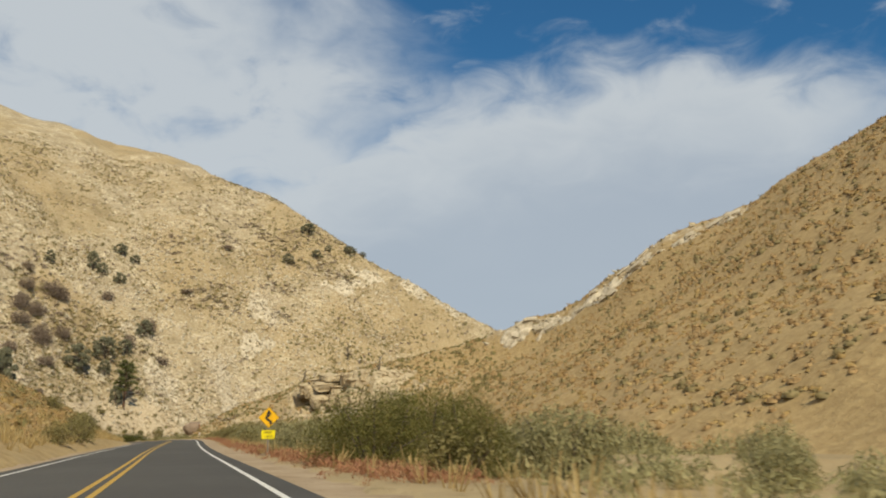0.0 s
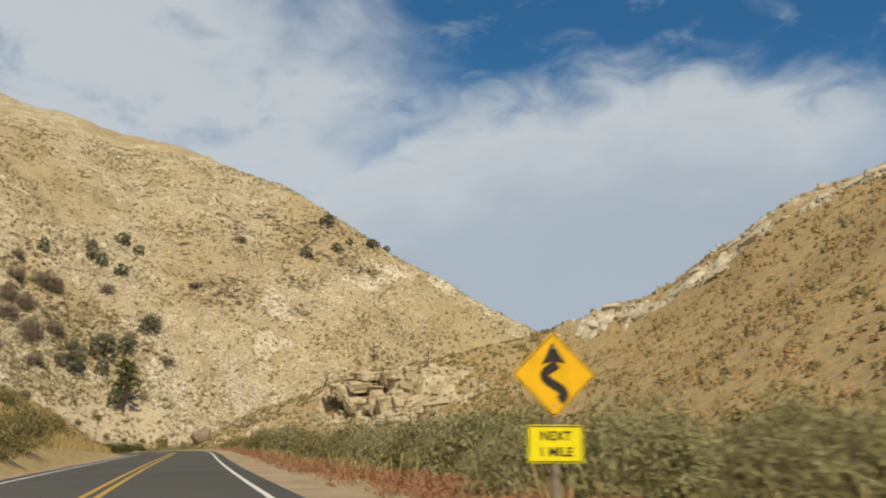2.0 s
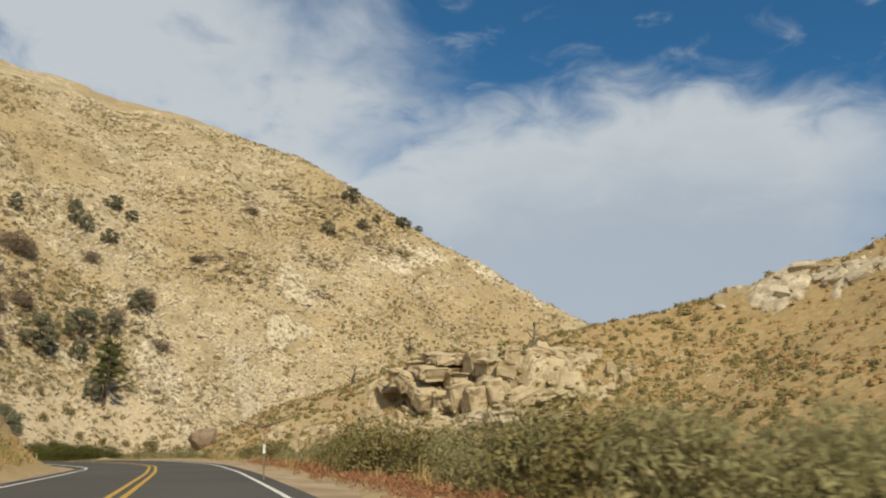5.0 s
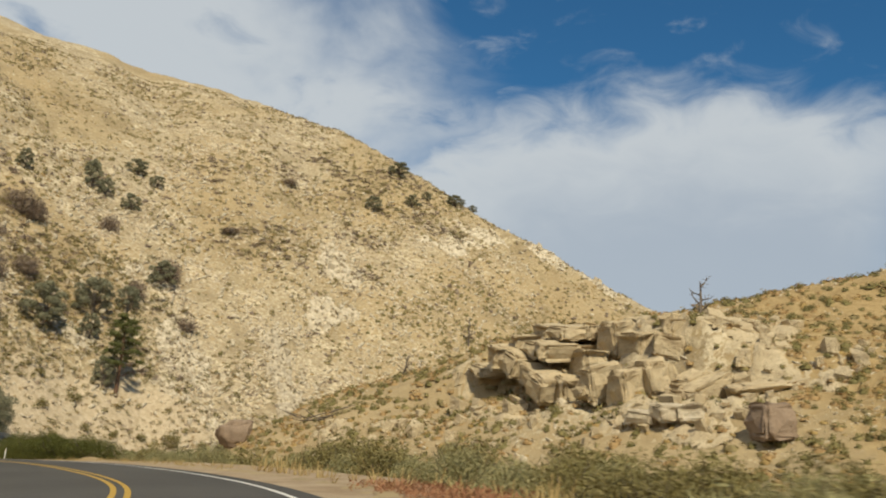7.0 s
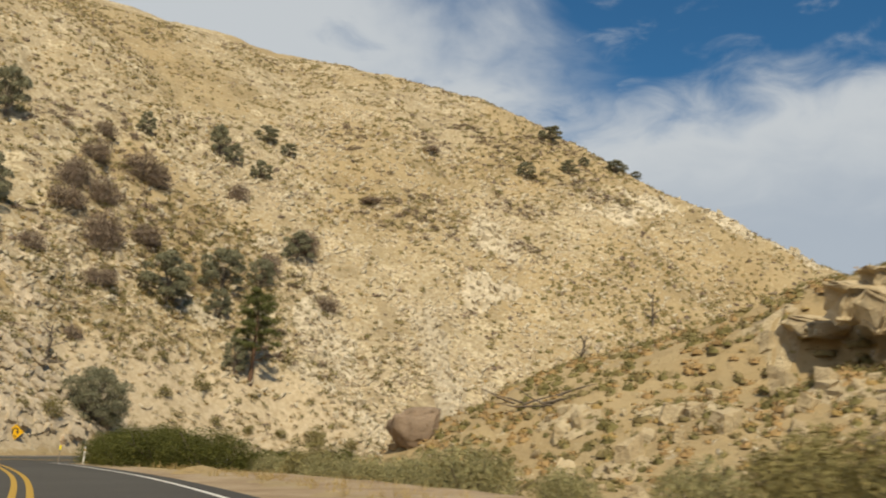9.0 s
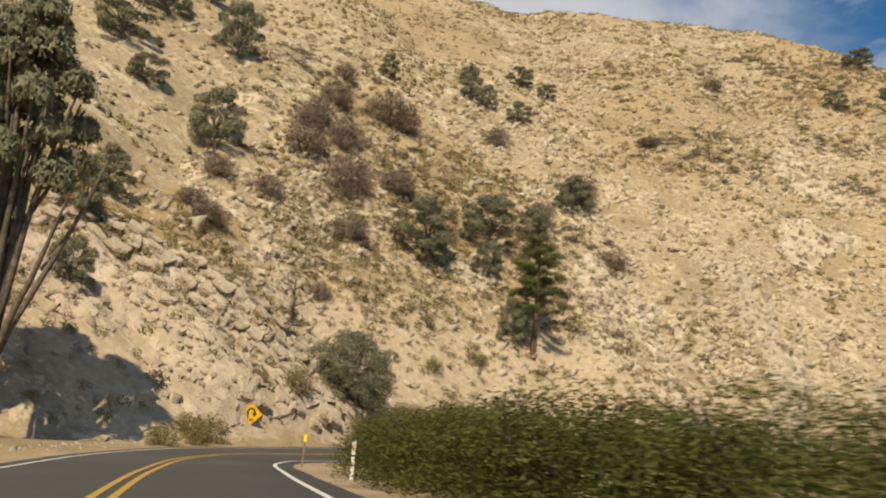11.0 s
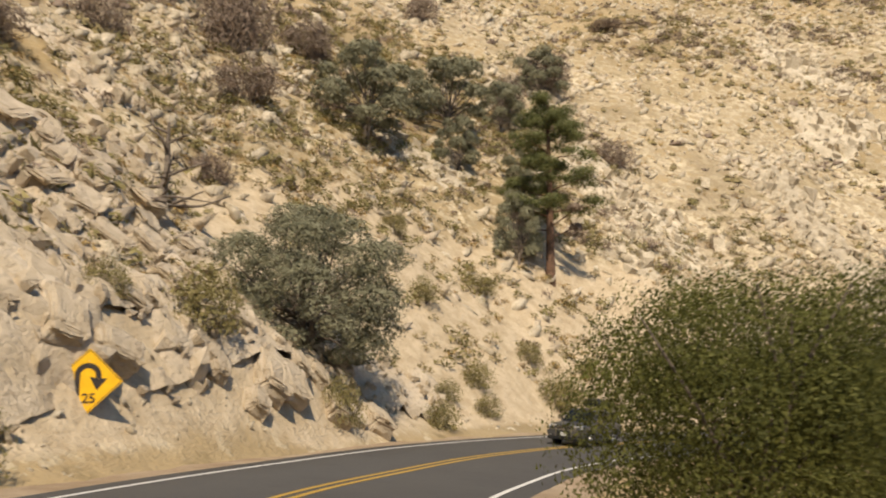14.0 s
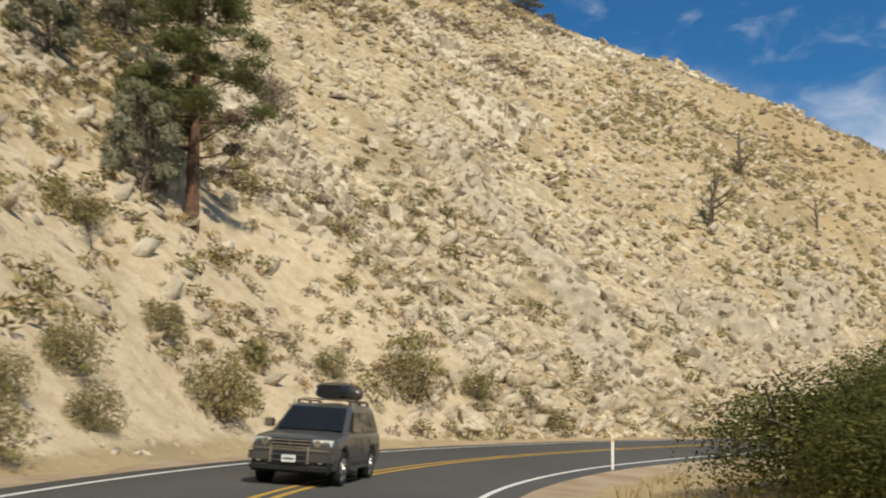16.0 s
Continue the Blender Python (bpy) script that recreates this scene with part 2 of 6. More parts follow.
OLIVE = make_leaf("yellow_olive_leaf", (0.07, 0.07, 0.018), (0.20, 0.185, 0.05), (0.29, 0.25, 0.08), 0.4)
JUNIPER = make_leaf("grey_green_needle", (0.115, 0.113, 0.068), (0.28, 0.268, 0.17))
PINE = make_leaf("pine_needle", (0.065, 0.075, 0.026), (0.17, 0.175, 0.06))
SCRUB = make_leaf("olive_scrub", (0.185, 0.145, 0.066), (0.32, 0.258, 0.122), through=0.2)
STRAW = make_leaf("golden_dry_scrub", (0.23, 0.15, 0.055), (0.40, 0.28, 0.11), through=0.1)
RUST = make_leaf("rust_red_weed", (0.26, 0.118, 0.062), (0.42, 0.215, 0.12), (0.46, 0.31, 0.17), 0.4)
BRUSH = make_leaf("olive_rabbitbrush", (0.13, 0.112, 0.042), (0.265, 0.225, 0.088), (0.35, 0.285, 0.125))
TWIG = make_leaf("grey_brown_dead_twig", (0.17, 0.125, 0.09), (0.29, 0.22, 0.165), through=0.2)
BUCKWHEAT = make_leaf("rust_brown_buckwheat", (0.25, 0.155, 0.066), (0.42, 0.285, 0.13), through=0.1)
HAY = make_leaf("pale_dry_grass", (0.34, 0.23, 0.09), (0.52, 0.40, 0.19), through=0.3)
BARK = make_bark("red_brown_bark", (0.075, 0.045, 0.03), (0.19, 0.11, 0.07))
GREY_WOOD = make_bark("grey_dead_wood", (0.09, 0.07, 0.055), (0.22, 0.18, 0.14))

# ---------------------------------------------------------------- the lie of the land
# centre line of the road: x, y, z, crossfall in degrees (right side down)
ROAD = np.array([
    (22.0, -90.0, 0.0, -1.5), (8.0, -38.0, 0.0, -1.5), (-1.5, -0.8, 0.0, -1.5), (-6.6, 17.0, -0.04, -1.5), (-11.9, 35.0, -0.07, -1.5),
    (-17.2, 52.9, -0.08, -1.5), (-22.3, 70.6, -0.08, -1.6), (-28.2, 91.7, -0.07, -1.8), (-34.3, 113.9, -0.05, -2.2),
    (-39.2, 130.7, -0.09, -2.8), (-44.9, 147.2, -0.21, -3.6), (-53.2, 162.5, -0.43, -4.0), (-62.7, 177.0, -0.76, -3.6),
    (-72.8, 190.6, -1.2, -3.0), (-82.6, 202.9, -1.64, -2.2), (-91.0, 214.6, -2.1, -0.6), (-97.2, 226.4, -2.49, 1.2),
    (-100.4, 238.6, -2.8, 2.8), (-100.7, 245.2, -2.88, 3.8), (-100.3, 255.0, -2.94, 5.0), (-97.6, 266.0, -3.0, 5.8),
    (-91.6, 276.0, -3.08, 5.8), (-82.0, 284.5, -3.25, 5.0), (-66.0, 292.0, -3.6, 3.0), (-40.0, 299.0, -4.2, 1.0), (20.0, 312.0, -4.6, -1.0), (90.0, 330.0, -5.0, -1.0)])
HALF = 4.2


def spline(points, step):
    """A smooth line through the points, as rows at even steps."""
    gap = np.r_[0, np.cumsum(np.hypot(*np.diff(points[:, :2], axis=0).T))]
    slope = np.gradient(points, gap, axis=0)
    at = np.arange(0, gap[-1], step)
    i = np.clip(np.searchsorted(gap, at, side="right") - 1, 0, len(gap) - 2)
    h = (gap[i + 1] - gap[i])[:, None]
    u = (at - gap[i])[:, None] / h
    return ((2 * u**3 - 3 * u**2 + 1) * points[i] + (u**3 - 2 * u**2 + u) * h * slope[i]
            + (3 * u**2 - 2 * u**3) * points[i + 1] + (u**3 - u**2) * h * slope[i + 1])


LINE = spline(ROAD, 1.0)


def to_line(x, y, line):
    """Distance to a line of points (positive to its right) and the place along it, in rows."""
    a, b = line[:-1, :2], line[1:, :2]
    ab = b - a
    best = np.full(x.shape, 1e18)
    side, along = np.zeros(x.shape), np.zeros(x.shape)
    for i in range(len(a)):
        px, py = x - a[i, 0], y - a[i, 1]
        u = np.clip((px * ab[i, 0] + py * ab[i, 1]) / (ab[i] @ ab[i]), 0, 1)
        dx, dy = px - u * ab[i, 0], py - u * ab[i, 1]
        d = dx * dx + dy * dy
        near = d < best
        best = np.where(near, d, best)
        side = np.where(near, np.sign(ab[i, 1] * px - ab[i, 0] * py), side)
        along = np.where(near, i + u, along)
    return np.sqrt(best) * np.where(side == 0, 1, side), along


def lattice(i, j, seed):
    n = (i.astype(np.int64) * 374761393 + j.astype(np.int64) * 668265263 + seed * 982451653) & 0x7FFFFFFF
    n = ((n ^ (n >> 13)) * 1274126177) & 0x7FFFFFFF
    return ((n ^ (n >> 16)) & 0xFFFF) / 32767.5 - 1.0


def swell(x, y, size, seed):
    """Smooth noise from -1 to 1, with forms of that size."""
    x, y = x / size, y / size
    i, j = np.floor(x), np.floor(y)
    u, v = x - i, y - j
    u, v = u * u * u * (u * (6 * u - 15) + 10), v * v * v * (v * (6 * v - 15) + 10)
    a, b = lattice(i, j, seed), lattice(i + 1, j, seed)
    c, d = lattice(i, j + 1, seed), lattice(i + 1, j + 1, seed)
    return (a * (1 - u) + b * u) * (1 - v) + (c * (1 - u) + d * u) * v


def rough(x, y, size, seed, octaves=4):
    total, weight = 0.0, 1.0
    for k in range(octaves):
        total = total + weight * swell(x + 17.3 * k, y - 9.1 * k, size / 2**k, seed + k)
        weight *= 0.5
    return total


def soft_min(a, b, w):
    h = np.clip(0.5 + 0.5 * (b - a) / w, 0, 1)
    return b * (1 - h) + a * h - w * h * (1 - h)


def soft_max(a, b, w):
    return -soft_min(-a, -b, w)


# feet of the three slopes; the land rises to the right of each line
FOOT_MAIN = np.array([(260, 420), (120, 374), (60, 350), (0, 331), (-55, 310), (-82, 297.5), (-91.5, 289.5), (-98.5, 280), (-104.2, 265), (-106.6, 245), (-107.5, 231),
                      (-113, 216), (-118, 203), (-124, 187), (-150, 165), (-300, 120), (-900, -50)], float)
FOOT_SPUR = np.array([(-69, 232), (-60, 219), (-44, 206), (-30, 193), (-12, 176), (0, 150), (5, 112), (12, 80), (28, 40), (50, 0), (90, -60), (200, -200)], float)[::-1]
BACK_SPUR = np.array([(-68, 233), (-48, 248), (-5, 245), (24, 251), (60, 243), (120, 236), (240, 220), (700, 200)], float)
# the low cliff round the spur's nose; the land drops to the right of this line
CLIFF = np.array([(-47, 223), (-39, 218.5), (-31.8, 217.2), (-27.0, 210.4), (-23.3, 207.0), (-19, 203.6), (-13, 199), (-5, 195)], float)
COMB = np.array([(12, 209), (20, 202), (28, 196), (36, 188), (46, 181), (64, 171)], float)
FOOT_BANK = np.array([(-60, 178), (-54, 150), (-44, 122), (-35, 95), (-26, 60), (-14, 20), (-2, -20), (30, -120)], float)


def crest_main(x, y):
    """The far side of the main hill, behind its crest."""
    u = (26 - x) * 0.941 + (y - 415) * 0.335
    d = (x - 26) * 0.335 + (y - 415) * 0.942
    back = d + 15 + 0.3 * (u - 180)
    behind = np.clip((u - 168) / 50, 0, 1) * (np.clip(back, 0, 32) - np.clip(back - 42, 0, 200))
    top = np.where(u > 0, 51 + 0.72 * u - 0.00098 * u * u * (u < 300) - (u >= 300) * (88.2 + 0.35 * (u - 300)), 51 + 0.72 * u)
    return top + 3.5 - 5.0 * np.clip((70 - u) / 70, 0, 1) + 15.0 * np.clip((u - 110) / 200, 0, 1) - 0.42 * (d + 7) + 0.55 * behind + 1.6 * np.exp(-((u - 45) / 30) ** 2) - 3.6 * np.exp(-((u - 142) / 28) ** 2) + 3.0 * swell(x, y, 30, 5) - (5.0 + 6.0 * np.clip(u / 26, 0, 1)) * np.clip((140 - u) / 70, 0, 1) * np.clip((u + 50) / 30, 0, 1)


def rise(x, y, detail=True):
    """Height of the bare land, and how much of it is grassy spur, bank and main hill."""
    side, along = to_line(x, y, LINE[::4])
    along = np.clip(along * 4, 0, len(LINE) - 1)
    road = np.interp(along, np.arange(len(LINE)), LINE[:, 2])
    tilt = np.interp(along, np.arange(len(LINE)), LINE[:, 3])
    off = np.abs(side)
    floor = road - np.tan(np.radians(tilt)) * np.clip(side, -6, 6) * np.clip((14 - off) / 6, 0, 1)
    floor = floor - 0.45 * np.clip((5.6 - off) / 1.2, 0, 1) - 0.12 * np.clip((off - 6) / 6, 0, 1)
    floor = floor + np.clip((off - 8) / 10, 0, 1) * 0.5 * rough(x, y, 9, 3, 3)
    d, _ = to_line(x, y, FOOT_MAIN)
    wob = 2.5 * rough(x, y, 38, 11, 3) * np.clip(d / 30, 0, 1)
    e = d + wob
    main = np.where(e > 0, np.where(e < 200, 1.13 * e - 0.00178 * e * e, 154.8 + 0.5 * (e - 200)), 1.2 * e)
    gully = np.abs(swell(x * 0.8 + y * 0.45, y * 0.12, 17, 21))
    main = main - 2.0 * np.clip(d / 25, 0, 1) * np.clip(0.35 - gully, 0, 1) / 0.35
    # the gentler slope over the road cut, with its steep lower face
    cut = np.clip((288 - y) / 25, 0, 1) * np.clip((-86 - x) / 8, 0, 1)
    main = main * (1 - 0.13 * cut) + 2.6 * np.clip(e / 2, 0, 1) * np.exp(-np.clip(e - 2, 0, 99) / 9) * np.clip((y - 235) / 5, 0, 1) * np.clip((259 - y) / 8, 0, 1) * cut
    main = soft_min(main + road, crest_main(x, y), 5.0)
    s, _ = to_line(x, y, FOOT_SPUR)
    b, _ = to_line(x, y, BACK_SPUR)
    hump = np.clip((8 - x) / 25, 0, 1)
    spur = soft_min((0.63 + 0.12 * hump) * s + (0.002 - 0.006 * hump) * np.clip(s, 0, 70) ** 2, 0.78 * b, 5.0) + 1.2 * rough(x, y, 22, 31, 3) * np.clip(s / 12, 0, 1)
    spur = spur - 0.3 - 4.6 * np.exp(-((x - 24) / 24) ** 2 - ((y - 196) / 22) ** 2) + 0.8 * np.exp(-((x + 20) / 9) ** 2 - ((y - 200) / 7) ** 2)
    side_c, along_c = to_line(x, y, CLIFF)
    edge_c = np.clip(0.5 - side_c / 2.4, 0, 1)
    edge_c = edge_c * edge_c * (3 - 2 * edge_c)
    fade_c = np.clip(along_c / 1.6, 0, 1) * np.clip((len(CLIFF) - 1 - along_c) / 1.6, 0, 1)
    spur = spur + fade_c * (edge_c * 2.7 * np.exp(-np.clip(-side_c, 0, 99) / 8) - (1 - edge_c) * 2.9 * np.exp(-np.clip(side_c, 0, 99) / 6))
    for px, py, deep in ((-22.6, 208.6, 2.4), (-24.6, 203.0, 1.8), (-18.9, 200.2, 1.8), (-14.2, 196.9, 1.8)):
        spur = spur - deep * np.exp(-((x - px) / 1.9) ** 2 - ((y - py) / 2.2) ** 2)
    spur = spur + 2.3 * np.exp(-(to_line(x, y, COMB[:5])[0] / 6) ** 2) * np.clip((x - 10) / 8, 0, 1)
    t, _ = to_line(x, y, FOOT_BANK)
    bank = soft_min(0.5 * t, 16 + 0.1 * t, 6.0) + 0.8 * rough(x, y, 16, 41, 3) * np.clip(t / 10, 0, 1)
    bank = soft_min(bank, (186 - y) * 0.55, 6.0)
    land = soft_max(soft_max(soft_max(floor, main, 1.2), spur, 1.5), bank, 1.5)
    land = np.where(off < 6.5, np.minimum(land, floor + np.clip((off - 5.4) * 1.2, 0, 9)), land)
    return land, (main, spur, bank, floor, off)


def stoniness(x, y):
    """Where ledges and rubble break through: patches over the main hill, the spur's nose, its comb, and the cut above the road."""
    patch = np.clip(0.5 + 1.0 * rough(x, y, 34, 51, 4), 0, 1)
    nose = np.clip(1.0 - np.hypot((x + 21) / 17, (y - 204) / 11), 0, 1)
    comb = np.clip(1 - np.abs(to_line(x, y, COMB)[0]) / 6, 0, 1)
    cut = np.clip(1.2 - np.abs(to_line(x, y, np.array([(-98, 204), (-109, 228), (-114, 246), (-112, 258)], float))[0]) / 13, 0, 1)
    return patch, nose, comb, cut


def lie(x, y):
    """Finished height with ledges and rubble, and the shares of stone and dry grass."""
    z, (main, spur, bank, floor, off) = rise(x, y)
    on_main = np.clip((main - np.maximum(spur, np.maximum(bank, floor))) / 2 + 0.5, 0, 1)
    on_spur = np.clip((spur - np.maximum(main, np.maximum(bank, floor))) / 2 + 0.5, 0, 1)
    on_bank = np.clip((bank - np.maximum(main, np.maximum(spur, floor))) / 2 + 0.5, 0, 1)
    z = z - 2.0 * on_spur * np.clip((z - 10) / 10, 0, 1) * np.clip((x + 16) / 10, 0, 1) - 2.0 * on_main * np.clip((x + 80) / 60, 0, 1) * np.clip((z - 8) / 35, 0, 1)
    patch, nose, comb, cut = stoniness(x, y)
    scree = np.clip(1.3 - np.hypot((x + 62) / 42, (y - 322) / 26), 0, 1)
    stone = np.clip(on_main * (0.14 + 0.6 * patch + 0.5 * scree) + nose + comb * 0.9 + on_main * cut * 0.6, 0, 1)
    ledge = 1 - 2 * np.abs(swell(x * 0.9 + y * 0.4, y * 1.3 - x * 0.3, 4.6, 61))
    blocky = np.round(2.2 * swell(x, y, 5.5, 63)) / 2.2
    relief = 0.55 * ledge + 0.8 * blocky + 0.5 * rough(x, y, 3.4, 65, 2)
    z = z + np.clip(off - 9, 0, 4) / 4 * (stone * (0.8 + 1.2 * nose) * relief + 0.3 * rough(x, y, 4.2, 67, 3) * (on_main + on_spur + on_bank))
    straw = np.clip(on_spur * (1 - nose) * (1 - comb) * (0.05 + 0.9 * np.clip((x + 14) / 14, 0, 1)) + on_bank * 0.75 + (1 - on_main) * (0.35 - 0.2 * on_spur * np.clip((-4 - x) / 10, 0, 1)) + on_main * 0.28 * np.clip(0.5 + rough(x, y, 60, 55, 3), 0, 1), 0, 1)
    # the road-cut ground whose colour is lightened in place of sun
    cut_sunlift = on_main * np.clip((26 - off) / 8, 0, 1) * np.clip((y - 222) / 10, 0, 1) * np.clip((315 - y) / 14, 0, 1) * np.clip((-84 - x) / 8, 0, 1)
    # golden grass on the slope over the cut
    straw = np.maximum(straw, on_main * 0.75 * np.clip(1.25 - np.hypot((x + 131) / 16, (y - 252) / 24), 0, 1))
    straw = straw * (1 - 0.8 * cut_sunlift)
    return z, stone, straw, on_main, on_spur, on_bank, off, cut_sunlift


def edge_z(x, y):
    """Height of the shoulder beside the asphalt."""
    side, along = to_line(np.array([float(x)]), np.array([float(y)]), LINE)
    row = np.arange(len(LINE))
    return float(np.interp(along, row, LINE[:, 2])[0] - math.tan(radians(float(np.interp(along, row, LINE[:, 3])[0]))) * side[0]) - 0.06


# ---------------------------------------------------------------- builders
def mesh_of(name, verts, faces, mat, smooth=False):
    mesh = bpy.data.meshes.new(name)
    mesh.from_pydata([tuple(v) for v in np.asarray(verts, float)], [], [tuple(int(i) for i in f) for f in faces])
    mesh.materials.append(mat)
    if smooth:
        mesh.polygons.foreach_set("use_smooth", np.ones(len(mesh.polygons), bool))
    mesh.update()
    return mesh


def quick_mesh(name, verts, faces, mat, smooth=False):
    """From arrays of points and of faces with the same number of corners."""
    verts, faces = np.ascontiguousarray(verts, np.float32), np.ascontiguousarray(faces, np.int32)
    mesh = bpy.data.meshes.new(name)
    mesh.vertices.add(len(verts))
    mesh.vertices.foreach_set("co", verts.ravel())
    mesh.loops.add(faces.size)
    mesh.loops.foreach_set("vertex_index", faces.ravel())
    mesh.polygons.add(len(faces))
    mesh.polygons.foreach_set("loop_start", np.arange(0, faces.size, faces.shape[1], dtype=np.int32))
    mesh.polygons.foreach_set("loop_total", np.full(len(faces), faces.shape[1], np.int32))
    if smooth:
        mesh.polygons.foreach_set("use_smooth", np.ones(len(faces), bool))
    mesh.materials.append(mat)
    mesh.update(calc_edges=True)
    mesh.validate()
    return mesh


def grid_faces(rows, cols):
    a = (np.arange(rows - 1)[:, None] * cols + np.arange(cols - 1)[None, :]).ravel()
    return np.stack([a, a + 1, a + cols + 1, a + cols], 1)


# ---------------------------------------------------------------- ground, road, lines
def spread(low, high, step, far):
    """Even steps between low and high, growing ones out to far on both sides."""
    inner = np.arange(low, high + step, step)
    out, gap = [], step
    while sum(out) < far:
        gap *= 1.35
        out.append(gap)
    outer = np.cumsum(out)
    return np.r_[(low - outer)[::-1], inner, inner[-1] + outer]


gx, gy = spread(-230, 130, 1.25, 3200), spread(-30, 490, 1.25, 3200)
GX, GY = np.meshgrid(gx, gy)
GZ, STONE, DRY, ON_MAIN, ON_SPUR, ON_BANK, OFF, CUT_SUNLIFT = lie(GX, GY)
far_out = np.clip((np.hypot(GX + 50, GY - 200) - 420) / 500, 0, 1)
GZ = GZ * (1 - far_out) + far_out * (20 + 25 * rough(GX, GY, 400, 77, 3))
ground = new("ground", quick_mesh("ground", np.stack([GX, GY, GZ], -1).reshape(-1, 3), grid_faces(len(gy), len(gx)), LAND, True))
for key, layer in (("grass", DRY), ("stone", STONE), ("cut_sunlift", CUT_SUNLIFT)):
    ground.data.attributes.new(key, "FLOAT", "POINT").data.foreach_set("value", layer.astype(np.float32).ravel())
tagged(ground, "dry sandy desert hillsides and valley floor with pale rock", "ground", kind="structure")


def surface_at(x, y):
    """Height of the finished ground sheet."""
    i = np.clip(np.searchsorted(gx, x) - 1, 0, len(gx) - 2)
    j = np.clip(np.searchsorted(gy, y) - 1, 0, len(gy) - 2)
    u, v = (x - gx[i]) / (gx[i + 1] - gx[i]), (y - gy[j]) / (gy[j + 1] - gy[j])
    return (GZ[j, i] * (1 - u) + GZ[j, i + 1] * u) * (1 - v) + (GZ[j + 1, i] * (1 - u) + GZ[j + 1, i + 1] * u) * v


HEAD = np.gradient(LINE[:, :2], axis=0)
HEAD /= np.linalg.norm(HEAD, axis=1)[:, None]
RIGHT = np.stack([HEAD[:, 1], -HEAD[:, 0]], 1)


def strip(name, offsets, lifts, mat, label, category, kind="structure", first=0, last=None, flat_edge=True):
    """A band along the road: offsets to the right of the centre line, lifts over the banked plane."""
    rows = slice(first, last)
    p, r, fall = LINE[rows], RIGHT[rows], np.tan(np.radians(LINE[rows, 3]))
    offsets, lifts = np.asarray(offsets, float), np.asarray(lifts, float)
    x = p[:, None, 0] + r[:, None, 0] * offsets
    y = p[:, None, 1] + r[:, None, 1] * offsets
    z = p[:, None, 2] - fall[:, None] * offsets + lifts
    ob = new(name, quick_mesh(name, np.stack([x, y, z], -1).reshape(-1, 3), grid_faces(len(p), len(offsets))[:, ::-1], mat))
    return tagged(ob, label, category, kind=kind)


strip("road", [-4.5, -HALF, -2, 0, 2, HALF, 4.5], [-0.4, 0, 0.03, 0.05, 0.03, 0, -0.4], ASPHALT, "worn dark grey asphalt two-lane road", "road")
strip("white_edge_line", [-3.62, -3.48], [0.014, 0.016], WHITE_LINE, "worn white edge line painted on asphalt", "road marking")
strip("white_edge_line", [3.48, 3.62], [0.016, 0.014], WHITE_LINE, "worn white edge line painted on asphalt", "road marking")
strip("yellow_centre_line", [-0.23, -0.09], [0.054, 0.056], YELLOW_LINE, "yellow double centre line on asphalt", "road marking")
strip("yellow_centre_line", [0.09, 0.23], [0.056, 0.054], YELLOW_LINE, "yellow double centre line on asphalt", "road marking")


def shoulder(sign, width, label, wider=0.0):
    p, r, fall = LINE, RIGHT, np.tan(np.radians(LINE[:, 3]))
    across = np.linspace(0, 1, 9)
    grow = width + wider * np.clip((p[:, 1] - 132) / 18, 0, 1) * np.clip((196 - p[:, 1]) / 12, 0, 1)
    offs = sign * (HALF - 0.12 + grow[:, None] * across)
    x, y = p[:, None, 0] + r[:, None, 0] * offs, p[:, None, 1] + r[:, None, 1] * offs
    z = p[:, None, 2] - fall[:, None] * offs - 0.02 - 0.10 * across + 0.05 * rough(x, y, 1.6, 91, 3) * np.sin(across * np.pi)
    z[:, -1] -= 0.35
    faces = grid_faces(len(p), len(across))
    ob = new("shoulder", quick_mesh("shoulder", np.stack([x, y, z], -1).reshape(-1, 3), faces[:, ::-1] if sign > 0 else faces, GRAVEL, True))
    return tagged(ob, label, "road shoulder", kind="structure")


shoulder(1, 2.6, "sandy gravel shoulder beside the asphalt", 3.6)
shoulder(-1, 2.3, "sandy gravel shoulder under the hillside")


# ---------------------------------------------------------------- helpers for things
def base_at(name, x, y, z=None, turn=0.0, label="", category="", group="", sink=0.1):
    """An Empty at a thing's base on the ground; its parts hang under it."""
    ob = new(name)
    ob.empty_display_size = 0.3
    ground_z = float(surface_at(np.array([x]), np.array([y]))[0]) - sink
    ob.matrix_basis = pose(x, y, ground_z if z is None else z, 0, 0, turn)
    return tagged(ob, label, category, group)


def part(name, data, mat, parent, label="", smooth=False):
    """One mesh object under a thing or under a part, from a bmesh or from a mesh."""
    if isinstance(data, bmesh.types.BMesh):
        mesh = bpy.data.meshes.new(name)
        data.to_mesh(mesh)
        data.free()
        mesh.materials.append(mat)
        if smooth:
            mesh.polygons.foreach_set("use_smooth", np.ones(len(mesh.polygons), bool))
        data = mesh
    ob = new(name, data)
    ob.parent = parent
    return tagged(ob, label)


def unit(v):
    return v / np.maximum(np.linalg.norm(v, axis=-1, keepdims=True), 1e-9)


